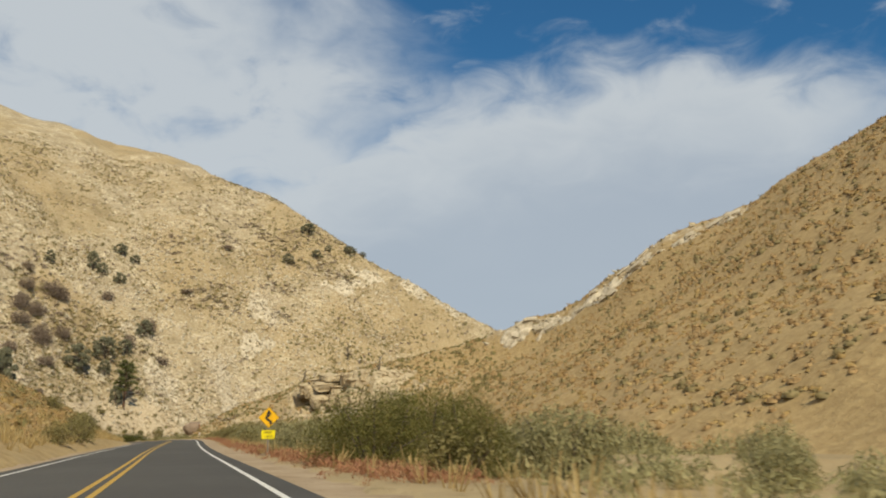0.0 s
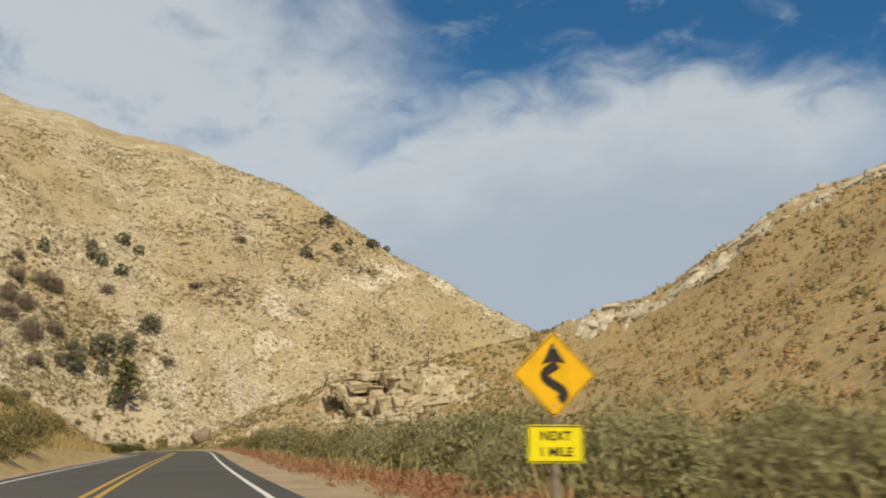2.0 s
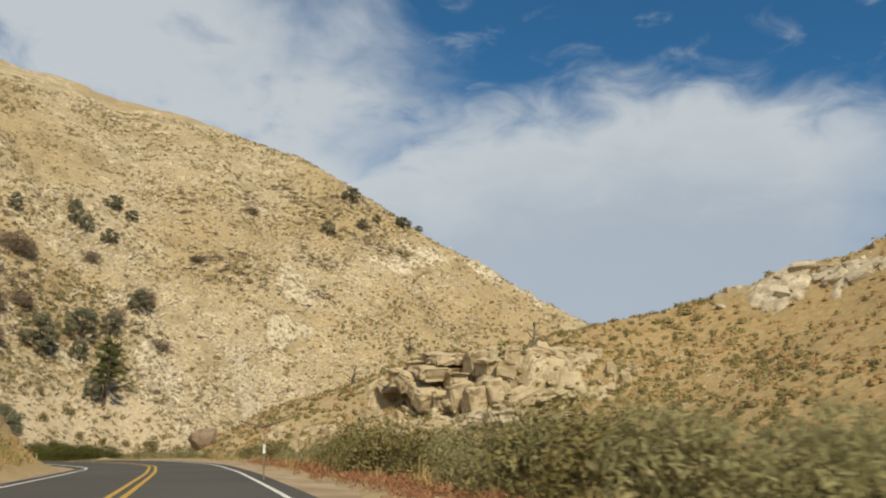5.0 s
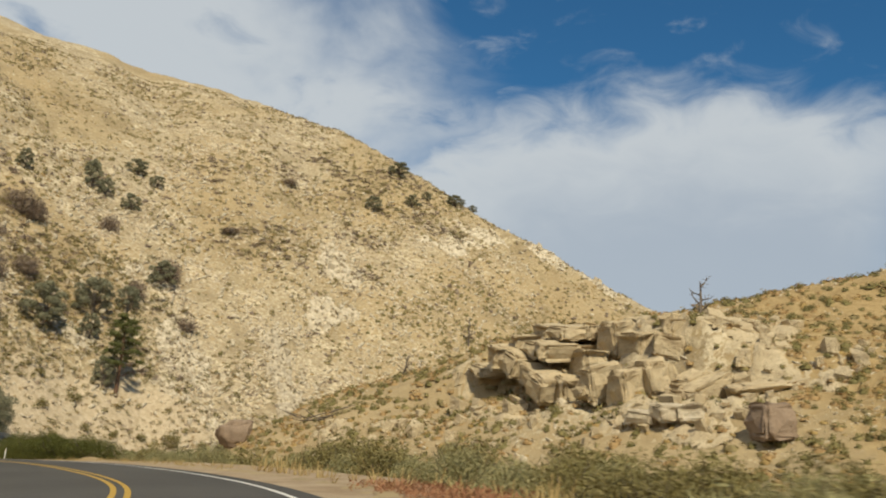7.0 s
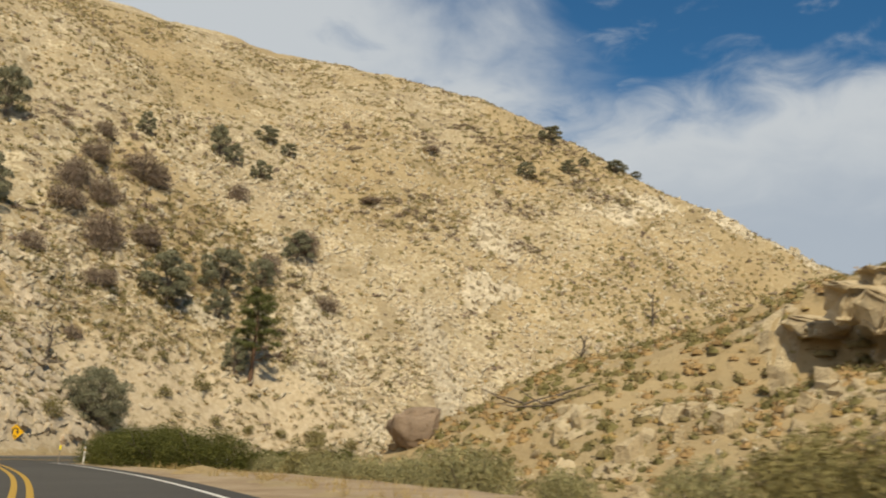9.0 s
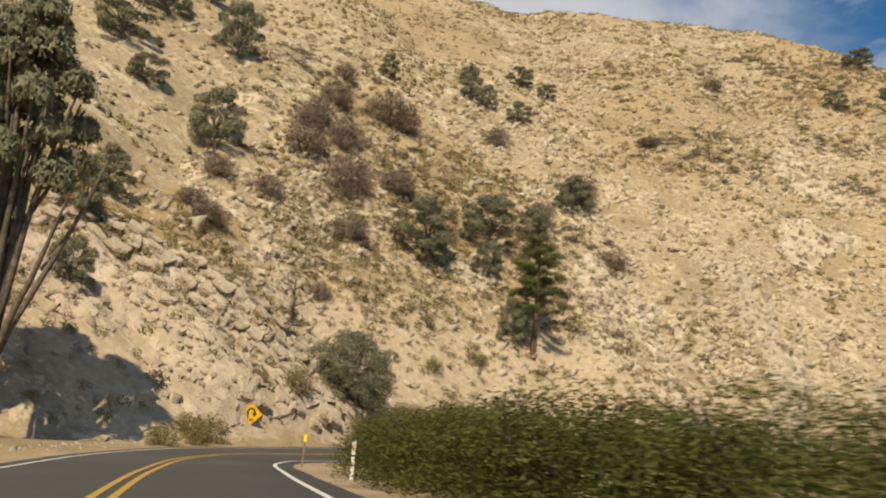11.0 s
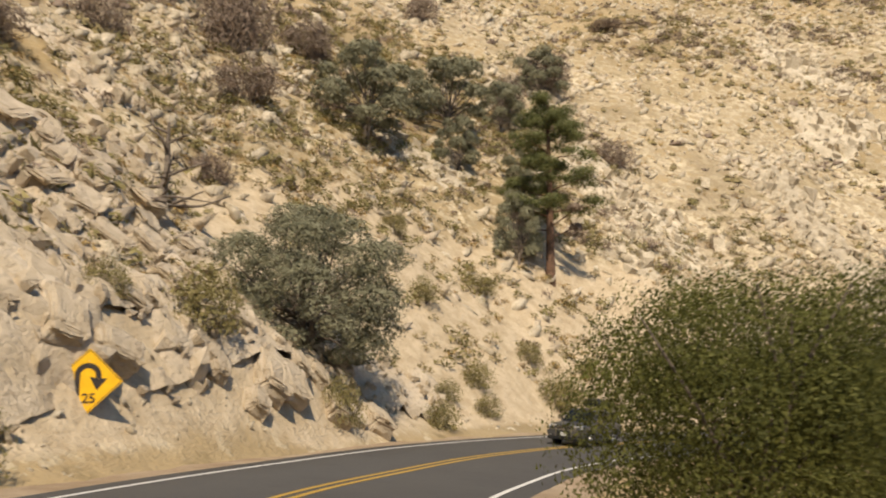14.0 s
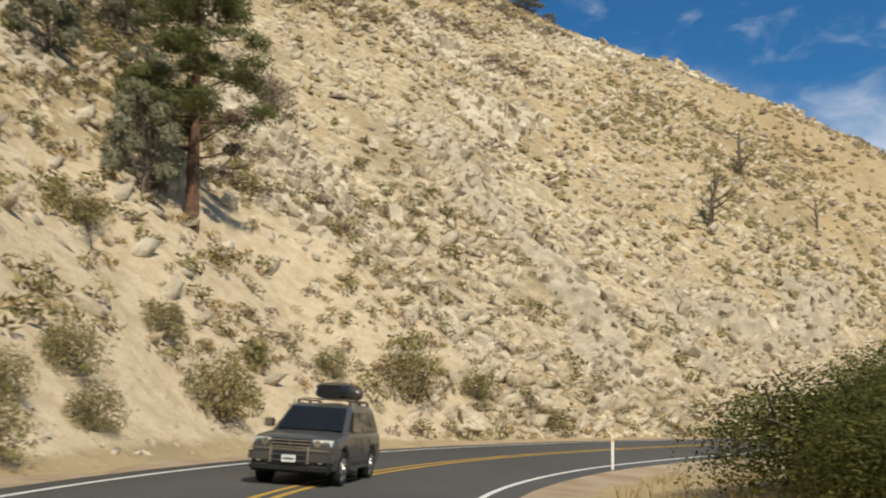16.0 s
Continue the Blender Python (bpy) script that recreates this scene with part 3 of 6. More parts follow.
def leaves(lobes, count, size, seed, slim=0.45, up=0.0, shell=0.62):
    """Many small leaves round a set of lobes (x, y, z, radius, flatness): points and faces."""
    rng = np.random.default_rng(seed)
    lobes = np.asarray(lobes, float)
    pick = rng.choice(len(lobes), count, p=lobes[:, 3] ** 2 / (lobes[:, 3] ** 2).sum())
    way = unit(rng.normal(size=(count, 3)))
    way[:, 2] = np.where(way[:, 2] < -0.45, -way[:, 2], way[:, 2])
    reach = lobes[pick, 3] * (shell + (1.08 - shell) * rng.random(count) ** 0.6) * (1 + 0.16 * np.sin(way[:, 0] * 7 + seed) * np.cos(way[:, 1] * 6 + way[:, 2] * 5))
    at = lobes[pick, :3] + way * reach[:, None] * np.stack([np.ones(count), np.ones(count), lobes[pick, 4]], 1)
    at[:, 2] = np.abs(at[:, 2]) + 0.02
    facing = unit(way * 1.15 + rng.normal(size=(count, 3)) * 0.5)
    long = rng.normal(size=(count, 3)) + np.array([0, 0, up]) + way * 0.3
    long = unit(long - (long * facing).sum(1)[:, None] * facing)
    wide = np.cross(facing, long)
    s = size * (0.55 + 0.9 * rng.random(count))[:, None]
    corners = np.stack([at - long * s * 0.45 + wide * s * slim * 0.65, at - long * s * 0.45 - wide * s * slim * 0.65, at + long * s * 0.55], 1)
    return corners.reshape(-1, 3), np.arange(count * 3).reshape(-1, 3)


def tube(points, radii, sides=6):
    """A tapering round stem along points."""
    points, radii = np.asarray(points, float), np.asarray(radii, float)
    way = unit(np.gradient(points, axis=0))
    side = unit(np.cross(way, np.array([0.31, 0.2, 0.93]) if abs(way[0][2]) < 0.8 else np.array([1.0, 0.1, 0.0])))
    other = np.cross(way, side)
    angle = np.linspace(0, 2 * np.pi, sides, endpoint=False)
    ring = side[:, None] * np.cos(angle)[None, :, None] + other[:, None] * np.sin(angle)[None, :, None]
    verts = (points[:, None] + ring * radii[:, None, None]).reshape(-1, 3)
    a = np.arange(len(points) - 1)[:, None] * sides
    k, n = np.arange(sides)[None, :], (np.arange(sides)[None, :] + 1) % sides
    faces = np.stack([a + k, a + n, a + sides + n, a + sides + k], -1).reshape(-1, 4)
    return verts, faces


def merged(pieces):
    verts, faces, shift = [], [], 0
    for v, f in pieces:
        verts.append(v)
        faces.append(f + shift)
        shift += len(v)
    return np.concatenate(verts), np.concatenate(faces)


def limb(start, way, length, radius, rng, bend=0.25, lift=0.2, steps=6):
    pts, way = [np.asarray(start, float)], unit(np.asarray(way, float))
    for _ in range(steps):
        way = unit(way + rng.normal(size=3) * bend * 0.5 + np.array([0, 0, lift * 0.2]))
        pts.append(pts[-1] + way * length / steps)
    return np.array(pts), radius * np.linspace(1, 0.25, steps + 1)


MADE = {}


def planted(key, build, x, y, w, h, label, category, group, turn=None, sink=0.1):
    """Builds the first plant of a kind and copies it for the others, at its width and height against the first."""
    rng = random.Random(round(x * 31 + y * 17))
    turn = rng.uniform(0, 360) if turn is None else turn
    z = float(surface_at(np.array([x]), np.array([y]))[0]) - sink
    if key not in MADE:
        ob = build()
        MADE[key] = (ob, ob["span"], ob["tall"])
    else:
        ob = copy_thing(MADE[key][0], Matrix())
    _, span, tall = MADE[key]
    ob.matrix_basis = pose(x, y, z, 0, 0, turn) @ Matrix.Diagonal((w / span, w / span, h / tall, 1))
    tagged(ob, label, category, group)
    return ob


def bush_builder(name, mat, seed, count, size, lobes=11, span=3.0, tall=2.4, slim=0.45, up=0.0, stems=9, wood=None):
    def build():
        rng = np.random.default_rng(seed)
        ob = new(name)
        ob["span"], ob["tall"] = span, tall
        spots = []
        for i in range(lobes):
            a, r = i * 2.4 + rng.uniform(0, 0.8), span * 0.5 * (0.12 + 0.6 * math.sqrt((i + 0.4) / lobes))
            size_i = span * rng.uniform(0.11, 0.19) * (1 + 2.5 / lobes)
            top = tall * (1 - 0.55 * (r / (span * 0.5)) ** 1.7) * rng.uniform(0.82, 1.05)
            spots.append((math.cos(a) * r, math.sin(a) * r, max(size_i * 0.75, top - size_i), size_i, 0.95))
            if top > size_i * 2.2:
                spots.append((math.cos(a) * r * 1.1, math.sin(a) * r * 1.1, top * 0.42, size_i * 1.05, 1.0))
            spots.append((math.cos(a) * r * 1.12, math.sin(a) * r * 1.12, size_i * 0.35, size_i * 0.95, 0.8))
        part("foliage", quick_mesh("foliage", *leaves(spots, count, size, seed, slim, up), mat), None, ob)
        wands = []
        for i in range(stems):
            a = rng.uniform(0, 6.28)
            pts, rad = limb((0.1 * math.cos(a), 0.1 * math.sin(a), -0.1), (math.cos(a) * 0.7, math.sin(a) * 0.7, 1), tall * rng.uniform(0.7, 1.0), 0.03 * tall / 2, rng)
            wands.append(tube(pts[::2], rad[::2], 4))
        tagged(part("stem", quick_mesh("stem", *merged(wands), wood or GREY_WOOD, True), None, ob), kind="stuff")
        return ob
    return build


def tree_builder(name, mat, seed, span, tall, count, size, bark, lobes=20, low=0.18):
    """A round-crowned tree: short forked trunk, limbs and a crown of many clumps with gaps."""
    def build():
        rng = np.random.default_rng(seed)
        ob = new(name)
        ob["span"], ob["tall"] = span, tall
        spots, wood = [], []
        pts, rad = limb((0, 0, -0.3), (0.05, 0.08, 1), tall * 0.45, 0.035 * tall, rng, 0.2, 0.4)
        wood.append(tube(pts, rad, 8))
        for i in range(lobes):
            a = i * 2.399 + rng.uniform(-0.3, 0.3)
            hgt = low + (0.93 - low) * ((i + 0.5) / lobes)
            reach = span * 0.5 * (0.25 + 0.62 * math.sin(math.pi * min(1, 0.22 + 0.72 * hgt)) ** 0.8) * rng.uniform(0.62, 1.0) * (1.0 if hgt < 0.8 else 0.55)
            r = span * rng.uniform(0.10, 0.165)
            end = np.array([math.cos(a) * reach, math.sin(a) * reach, tall * hgt - r * 0.3])
            spots.append((*end, r, 0.8))
            root = np.array(pts[2 + i % 4])
            way = end - root
            lp, lr = limb(root, way, float(np.linalg.norm(way)), 0.012 * tall, rng, 0.12, 0.0)
            wood.append(tube(lp, lr, 5))
        part("crown", quick_mesh("crown", *leaves(spots, count, size, seed, 0.28, shell=0.66), mat), None, ob)
        part("trunk", quick_mesh("trunk", *merged(wood), bark, True), None, ob)
        return ob
    return build


def pine_builder():
    rng = np.random.default_rng(7)
    ob = new("pine_tree")
    ob["span"], ob["tall"] = 8.0, 14.6
    pts = np.array([(0, 0, -0.4), (0.05, 0, 2), (0.12, 0.05, 5), (0.18, 0, 8.5), (0.2, 0.1, 12), (0.25, 0.1, 14.2)])
    wood = [tube(pts, [0.42, 0.34, 0.28, 0.2, 0.11, 0.04], 10)]
    needles, dead = [], []
    for i in range(34):
        z = 3.6 + 10.4 * (i / 33) ** 0.92
        a = i * 2.399 + rng.uniform(-0.4, 0.4)
        full = 3.9 * (1 - ((z - 6.2) / 9.2) ** 2 if z > 6.2 else 0.72 + 0.1 * (z - 3.6))
        length = max(0.7, full * rng.uniform(0.6, 1.08))
        lp, lr = limb((0.15, 0.03, z), (math.cos(a), math.sin(a), 0.12), length, 0.085 * (1.15 - z / 18), rng, 0.22, 0.25)
        wood.append(tube(lp, lr, 5))
        if z < 5.4 and rng.random() < 0.55:
            dead.append((*lp[-2], 0.55, 0.7))
            continue
        for k, f in ((3, 0.6), (4, 0.8), (5, 0.95), (6, 0.8)):
            if length * k / 6 > 0.6:
                needles.append((*(lp[k] + rng.normal(size=3) * 0.22), f * rng.uniform(0.75, 1.2), 0.62))
    part("crown", quick_mesh("crown", *leaves(needles, 30000, 0.3, 8, 0.14, shell=0.2), PINE), None, ob)
    part("lower_branch_foliage", quick_mesh("lower", *leaves(dead, 900, 0.3, 9, 0.2), TWIG), None, ob, "grey half-dead lower foliage")
    part("trunk", quick_mesh("trunk", *merged(wood), BARK, True), None, ob)
    return ob


def snag_builder(name, seed, tall, arms):
    """A dead, bare tree with broken arms."""
    def build():
        rng = np.random.default_rng(seed)
        ob = new(name)
        ob["span"], ob["tall"] = tall * 0.7, tall
        pts, rad = limb((0, 0, -0.2), (0.03, 0.02, 1), tall, 0.045 * tall, rng, 0.12, 0.3, 8)
        part("trunk", quick_mesh("trunk", *tube(pts, rad, 7), GREY_WOOD, True), None, ob)
        for i in range(arms):
            a = i * 2.4 + rng.uniform(0, 1)
            lp, lr = limb(pts[2 + i % 6], (math.cos(a), math.sin(a), 0.55), tall * rng.uniform(0.22, 0.42), 0.02 * tall, rng, 0.35, 0.3)
            twig = [tube(lp, lr, 5)]
            for k in (2, 3, 4):
                tp, tr = limb(lp[k], rng.normal(size=3) + np.array([0, 0, 0.5]), tall * 0.14, 0.009 * tall, rng, 0.3, 0.2, 4)
                twig.append(tube(tp, tr, 4))
            part("branch", quick_mesh("branch", *merged(twig), GREY_WOOD, True), None, ob)
        return ob
    return build


# ---------------------------------------------------------------- trees on the hillside
JUN = [tree_builder("juniper_tree", JUNIPER, 21 + i, 7.0, 7.0, 9500, 0.29, GREY_WOOD, 17 + 2 * i, 0.16) for i in range(3)]
planted("pine", pine_builder, -103.1, 291.8, 8.6, 15.4, "tall green pine with bare red-brown lower trunk", "tree", "", 40)
planted("round", tree_builder("juniper_tree", JUNIPER, 12, 8.2, 7.4, 42000, 0.17, GREY_WOOD, 44, 0.04), -108.8, 257.4, 9.0, 7.2, "broad round grey-green juniper above the road", "tree", "", 75)
TREES = [  # x, y, width, height
    (-118.2, 289.2, 9.6, 9.0), (-114.4, 302.0, 8.4, 8.0), (-108.0, 322.0, 6.6, 6.6), (-112.0, 296.5, 4.8, 5.4), (-110.5, 310.5, 5.4, 6.0), (-105.4, 290.4, 4.4, 6.4), (-106.6, 301.0, 4.6, 5.0),
    (-161.4, 272.9, 9.0, 9.5), (-164.7, 284.9, 7.2, 10.0), (-152.6, 270.6, 6.6, 4.6), (-155.2, 291.5, 8.6, 9.8), (-141.9, 273.3, 8.2, 9.0),
    (-145.5, 323.5, 4.4, 5.4), (-134.8, 337.6, 5.4, 8.0), (-131.3, 338.3, 4.2, 5.2), (-131.5, 357.0, 6.6, 4.6), (-125.1, 355.6, 4.6, 3.8), (-124.7, 338.8, 5.6, 5.0),
    (-126.4, 239.3, 4.6, 5.4), (-119.1, 232.5, 3.8, 4.0), (-132.0, 247.0, 5.0, 5.0), (-170.0, 300.0, 7.0, 7.0), (-64.7, 418.2, 8.0, 5.6), (-69.6, 393.7, 5.6, 5.0), (-58.1, 401.8, 5.6, 4.6),
    (-44.4, 417.1, 7.0, 4.2), (-38.5, 420.6, 3.4, 2.8), (-54.0, 412.0, 4.0, 3.2)]
for n, (x, y, w, h) in enumerate(TREES):
    planted("jun%d" % (n % 3), JUN[n % 3], x, y, w, h, "dark grey-green juniper rooted on the sandy slope", "tree", "junipers on the hillside")
# tree at the left edge, its place and height assumed from its shadow
planted("tall", tree_builder("shade_tree", JUNIPER, 17, 7.0, 17.0, 15000, 0.36, GREY_WOOD, 24, 0.55), -106.6, 216.6, 8.0, 25.0, "tall dark tree with a bare trunk, placed to shade the road cut", "tree", "shade trees by the cut", 30)
# unseen second tree, added only to widen the shadow on the cut
planted("tall", None, -110.6, 216.2, 8.0, 22.0, "tall dark tree with a bare trunk, placed to shade the road cut", "tree", "shade trees by the cut", 140)
BROWN = [bush_builder("dead_shrub", TWIG, 31 + i, 3200, 0.32, 12, 4.0, 3.2, 0.14, 0.8, 16) for i in range(2)]
for n, (x, y, w, h) in enumerate([(-129.6, 286.9, 7.0, 6.6), (-134.2, 311.2, 5.6, 4.6), (-124.0, 279.0, 5.4, 3.6), (-139.0, 290.0, 5.0, 3.8), (-143.5, 303.0, 6.0, 4.4), (-120.0, 268.0, 3.4, 2.2), (-148.0, 312.0, 5.0, 3.6), (-136.5, 268.0, 4.5, 3.0),
    (-136.3, 285.3, 7.3, 4.7), (-136.4, 295.6, 6.5, 5.8), (-136.7, 309.4, 9.0, 6.5), (-132.6, 273.5, 4.6, 3.5), (-128.4, 285.5, 5.6, 5.6), (-128.3, 257.4, 5.2, 2.8), (-107.9, 324.9, 6.6, 5.8), (-110.8, 314.7, 5.3, 4.5), (-126.6, 295.7, 5.5, 4.1), (-124.5, 327.9, 5.3, 4.5), (-99.6, 317.5, 5.2, 3.7), (-102.5, 352.4, 5.6, 2.0), (-96.4, 390.1, 6.4, 2.2), (-131.6, 258.8, 4.5, 2.5), (-140.1, 293.0, 5.9, 4.4)]):
    planted("brown%d" % (n % 2), BROWN[n % 2], x, y, w, h, "leafless brown-grey shrub on the slope", "shrub", "bare shrubs on the hillside")
planted("snag1", snag_builder("dead_tree", 3, 6.2, 9), -51.9, 332.6, 5.4, 6.2, "bare dead tree with dark short arms", "tree", "", 20)
planted("snag2", snag_builder("dead_tree", 4, 4.4, 7), -30.9, 344.1, 3.6, 4.4, "small bare dead tree on the slope", "tree", "", 90)
planted("snag3", snag_builder("dead_tree", 5, 7.0, 8), -37.1, 350.0, 5.2, 7.0, "bare dead tree standing over rocks", "tree", "", 150)
planted("snag4", snag_builder("dead_tree", 6, 4.2, 7), -14.6, 205.6, 3.2, 4.2, "pale bare dead tree among granite blocks", "tree", "", 10)
planted("snag5", snag_builder("dead_tree", 8, 4.6, 8), -117.4, 258.6, 4.2, 4.6, "bare dead tree on the rocky cut", "tree", "", 200)


def dead_wood(x, y, seed, size):
    """Fallen grey branches lying tangled on the ground."""
    rng = np.random.default_rng(seed)
    ob = base_at("fallen_branches", x, y, label="tangle of fallen grey dead branches on rock", category="dead wood", sink=-0.15)
    for i in range(9):
        a = rng.uniform(-0.5, 0.5) + (3.14 if i % 2 else 0)
        start = np.array([rng.uniform(-0.3, 0.3) * size, rng.uniform(-0.15, 0.15) * size, 0.15 + 0.1 * i / 3])
        pts, rad = limb(start, (math.cos(a), math.sin(a), 0.1), size * rng.uniform(0.35, 0.6), 0.09, rng, 0.3, 0.05)
        for p in pts:
            dz = float(surface_at(np.array([x + p[0]]), np.array([y + p[1]]))[0]) - ob.matrix_basis.translation.z
            p[2] = max(p[2], dz + 0.12)
        part("branch", quick_mesh("branch", *tube(pts, rad, 5), GREY_WOOD, True), None, ob)


dead_wood(-52.6, 220.9, 11, 5.6)
dead_wood(-116.2, 256.2, 12, 5.5)

# ---------------------------------------------------------------- bushes by the road
WIL = [bush_builder("willow_bush", WILLOW, 41 + i, 22000, 0.068, 30, 4.0, 3.0, 0.5, 0.2) for i in range(3)]
FINE = bush_builder("willow_bush", WILLOW, 47, 60000, 0.045, 26, 4.0, 3.0, 0.45, 0.4)
TAM = [bush_builder("tamarisk_bush", OLIVE, 45 + i, 22000, 0.078, 26, 4.0, 3.0, 0.28, 0.8) for i in range(2)]
SAG = [bush_builder("sagebrush", SAGE, 51 + i, 3600, 0.115, 15, 2.2, 1.5, 0.24, 1.3, 14) for i in range(3)]
OLV = [bush_builder("desert_bush", BRUSH, 61 + i, 2800, 0.13, 15, 2.6, 2.0, 0.3, 0.6, 12) for i in range(2)]
for n, (x, y, w, h) in enumerate([
        (-2.3, 31.9, 5.0, 3.1), (-0.9, 40.0, 5.6, 3.8), (0.9, 24.1, 2.6, 2.5), (-70.6, 200.6, 6.4, 2.5), (-67.0, 198.4, 5.6, 2.4), (-74.2, 203.6, 5.2, 2.2), (-92.1, 236.4, 5.6, 4.7), (-89.4, 238.0, 6.0, 5.0), (-88.8, 229.2, 6.0, 3.5),
        (-84.6, 222.6, 5.8, 2.8), (-80.6, 217.0, 5.4, 2.5), (-85.4, 232.0, 6.4, 3.9), (-86.6, 262.2, 7.4, 3.0), (-79.0, 262.0, 6.0, 3.4), (-88.6, 257.4, 4.8, 2.4),
        (-28.6, 126.8, 4.6, 2.3), (-25.4, 130.5, 5.0, 2.5), (-22.6, 126.0, 4.6, 2.4), (-29.0, 133.0, 3.6, 1.8), (-86.5, 224.5, 3.6, 2.4), (-77.5, 207.6, 4.4, 2.2), (-86.2, 260.6, 5.0, 2.8), (-84.8, 263.0, 5.2, 3.0), (-86.2, 257.2, 4.6, 2.6)]):
    if y < 140:
        planted("tam%d" % (n % 2), TAM[n % 2], x, y, w, h, "feathery yellow-olive bush beside the road", "bush", "olive roadside bushes")
        continue
    if -93 < x < -80 and 215 < y < 240:
        planted("fine", FINE, x, y, w, h, "tall dense olive-green leafy bush inside the bend", "bush", "green roadside bushes")
        continue
    planted("wil%d" % (n % 3), WIL[n % 3], x, y, w, h, "dense olive-green leafy bush beside the road", "bush", "green roadside bushes")
sage_spots = []
rng = random.Random(5)
for i in range(138):
    s = rng.uniform(96, 262) if i < 112 else rng.uniform(255, 305)
    row = int(s)
    off = rng.uniform(9.0, 22.0) if rng.random() < 0.75 else rng.uniform(7.6, 11)
    x, y = LINE[row, 0] + RIGHT[row, 0] * off, LINE[row, 1] + RIGHT[row, 1] * off
    if 146 < y < 200 and off < 10.0:
        continue
    size = rng.uniform(0.9, 1.45) * (1.0 if off > 8.5 else 0.7)
    sage_spots.append((x, y, 2.5 * size, 1.8 * size))
for row, off, size in ((224, 9.5, 0.8), (226, 12.5, 1.0), (228, 10.4, 0.9), (230, 13.6, 1.1), (231, 9.2, 0.75), (233, 11.4, 0.95), (235, 14.2, 1.1), (236, 9.6, 0.8), (238, 12.2, 1.0), (240, 10.0, 0.8), (242, 13.0, 1.0), (245, 11.0, 0.9), (248, 12.8, 1.0), (251, 10.6, 0.85), (255, 12.0, 0.9), (259, 13.2, 1.0), (284, 10.4, 0.8), (286, 12.4, 1.0), (287, 15.2, 1.1), (289, 10.8, 0.85), (290, 13.4, 1.0), (292, 16.0, 1.2), (293, 11.2, 0.9), (295, 13.6, 1.0), (297, 11.4, 0.85), (299, 14.4, 1.1), (301, 12.2, 0.9), (156, 10.0, 1.45), (158, 12.6, 1.55), (160, 9.4, 1.3), (162, 11.6, 1.6), (164, 9.6, 1.35), (165, 13.4, 1.6), (167, 11.0, 1.4), (154, 14.5, 1.6), (169, 9.4, 1.1)):
    sage_spots.append((LINE[row, 0] + RIGHT[row, 0] * off, LINE[row, 1] + RIGHT[row, 1] * off, 2.5 * size, 1.75 * size))
for n, (x, y, w, h) in enumerate(sage_spots):
    if math.hypot(x + 2.3, y - 31.9) > 3.0 and math.hypot(x - 6, y - 14) > 7 and math.hypot(x + 64, y - 225) > 5:
        if n < 137 and (n % 5 == 4 or (y > 62 and n % 2)):
            planted("olv%d" % (n % 2), OLV[n % 2], x, y, w * 1.1, h * 1.1, "brown-olive scrub bush beside the road", "bush", "roadside scrub")
        else:
            planted("sag%d" % (n % 3), SAG[n % 3], x, y, w, h, "pale grey-green sagebrush beside the road", "bush", "roadside sagebrush")
for n, (x, y, w, h) in enumerate([
        (-108.5, 248.0, 2.9, 2.7), (-109.6, 244.1, 1.9, 1.4), (-106.2, 254.9, 2.0, 2.4), (-106.6, 235.2, 2.6, 2.2), (-107.6, 234.2, 2.2, 2.0), (-91.7, 292.5, 4.1, 3.2), (-104.7, 264.5, 2.0, 1.7),
        (-100.8, 278.2, 2.9, 2.8), (-104.6, 271.9, 2.1, 1.9), (-103.6, 270.1, 1.7, 1.5), (-99.6, 284.7, 1.6, 1.5), (-108.6, 274.5, 2.4, 1.9), (-103.1, 280.1, 2.0, 1.7), (-105.4, 268.0, 1.6, 1.4),
        (-112.4, 279.5, 2.2, 1.6), (-107.0, 283.5, 2.6, 1.9), (-96.0, 289.0, 2.2, 1.8), (-87.0, 297.0, 2.4, 2.0), (-82.0, 299.5, 2.0, 1.6), (-104.6, 231.5, 2.0, 1.8), (-102.8, 226.4, 2.2, 1.8),
        (-60.0, 148.5, 2.6, 1.6), (-52.0, 132.0, 2.4, 1.5), (-46.0, 117.0, 2.8, 1.8), (-40.5, 100.0, 2.6, 1.6), (-33.0, 83.0, 3.4, 2.6), (-52.5, 121.0, 3.0, 2.0), (-30.6, 76.0, 3.0, 2.2), (-37.5, 95.0, 3.2, 2.4), (-28.0, 66.0, 2.6, 1.8), (-59.0, 137.0, 3.0, 2.0)]):
    planted("olv%d" % (n % 2), OLV[n % 2], x, y, w, h, "brown-olive scrub bush on the sandy cut", "bush", "scrub on the cut slope")


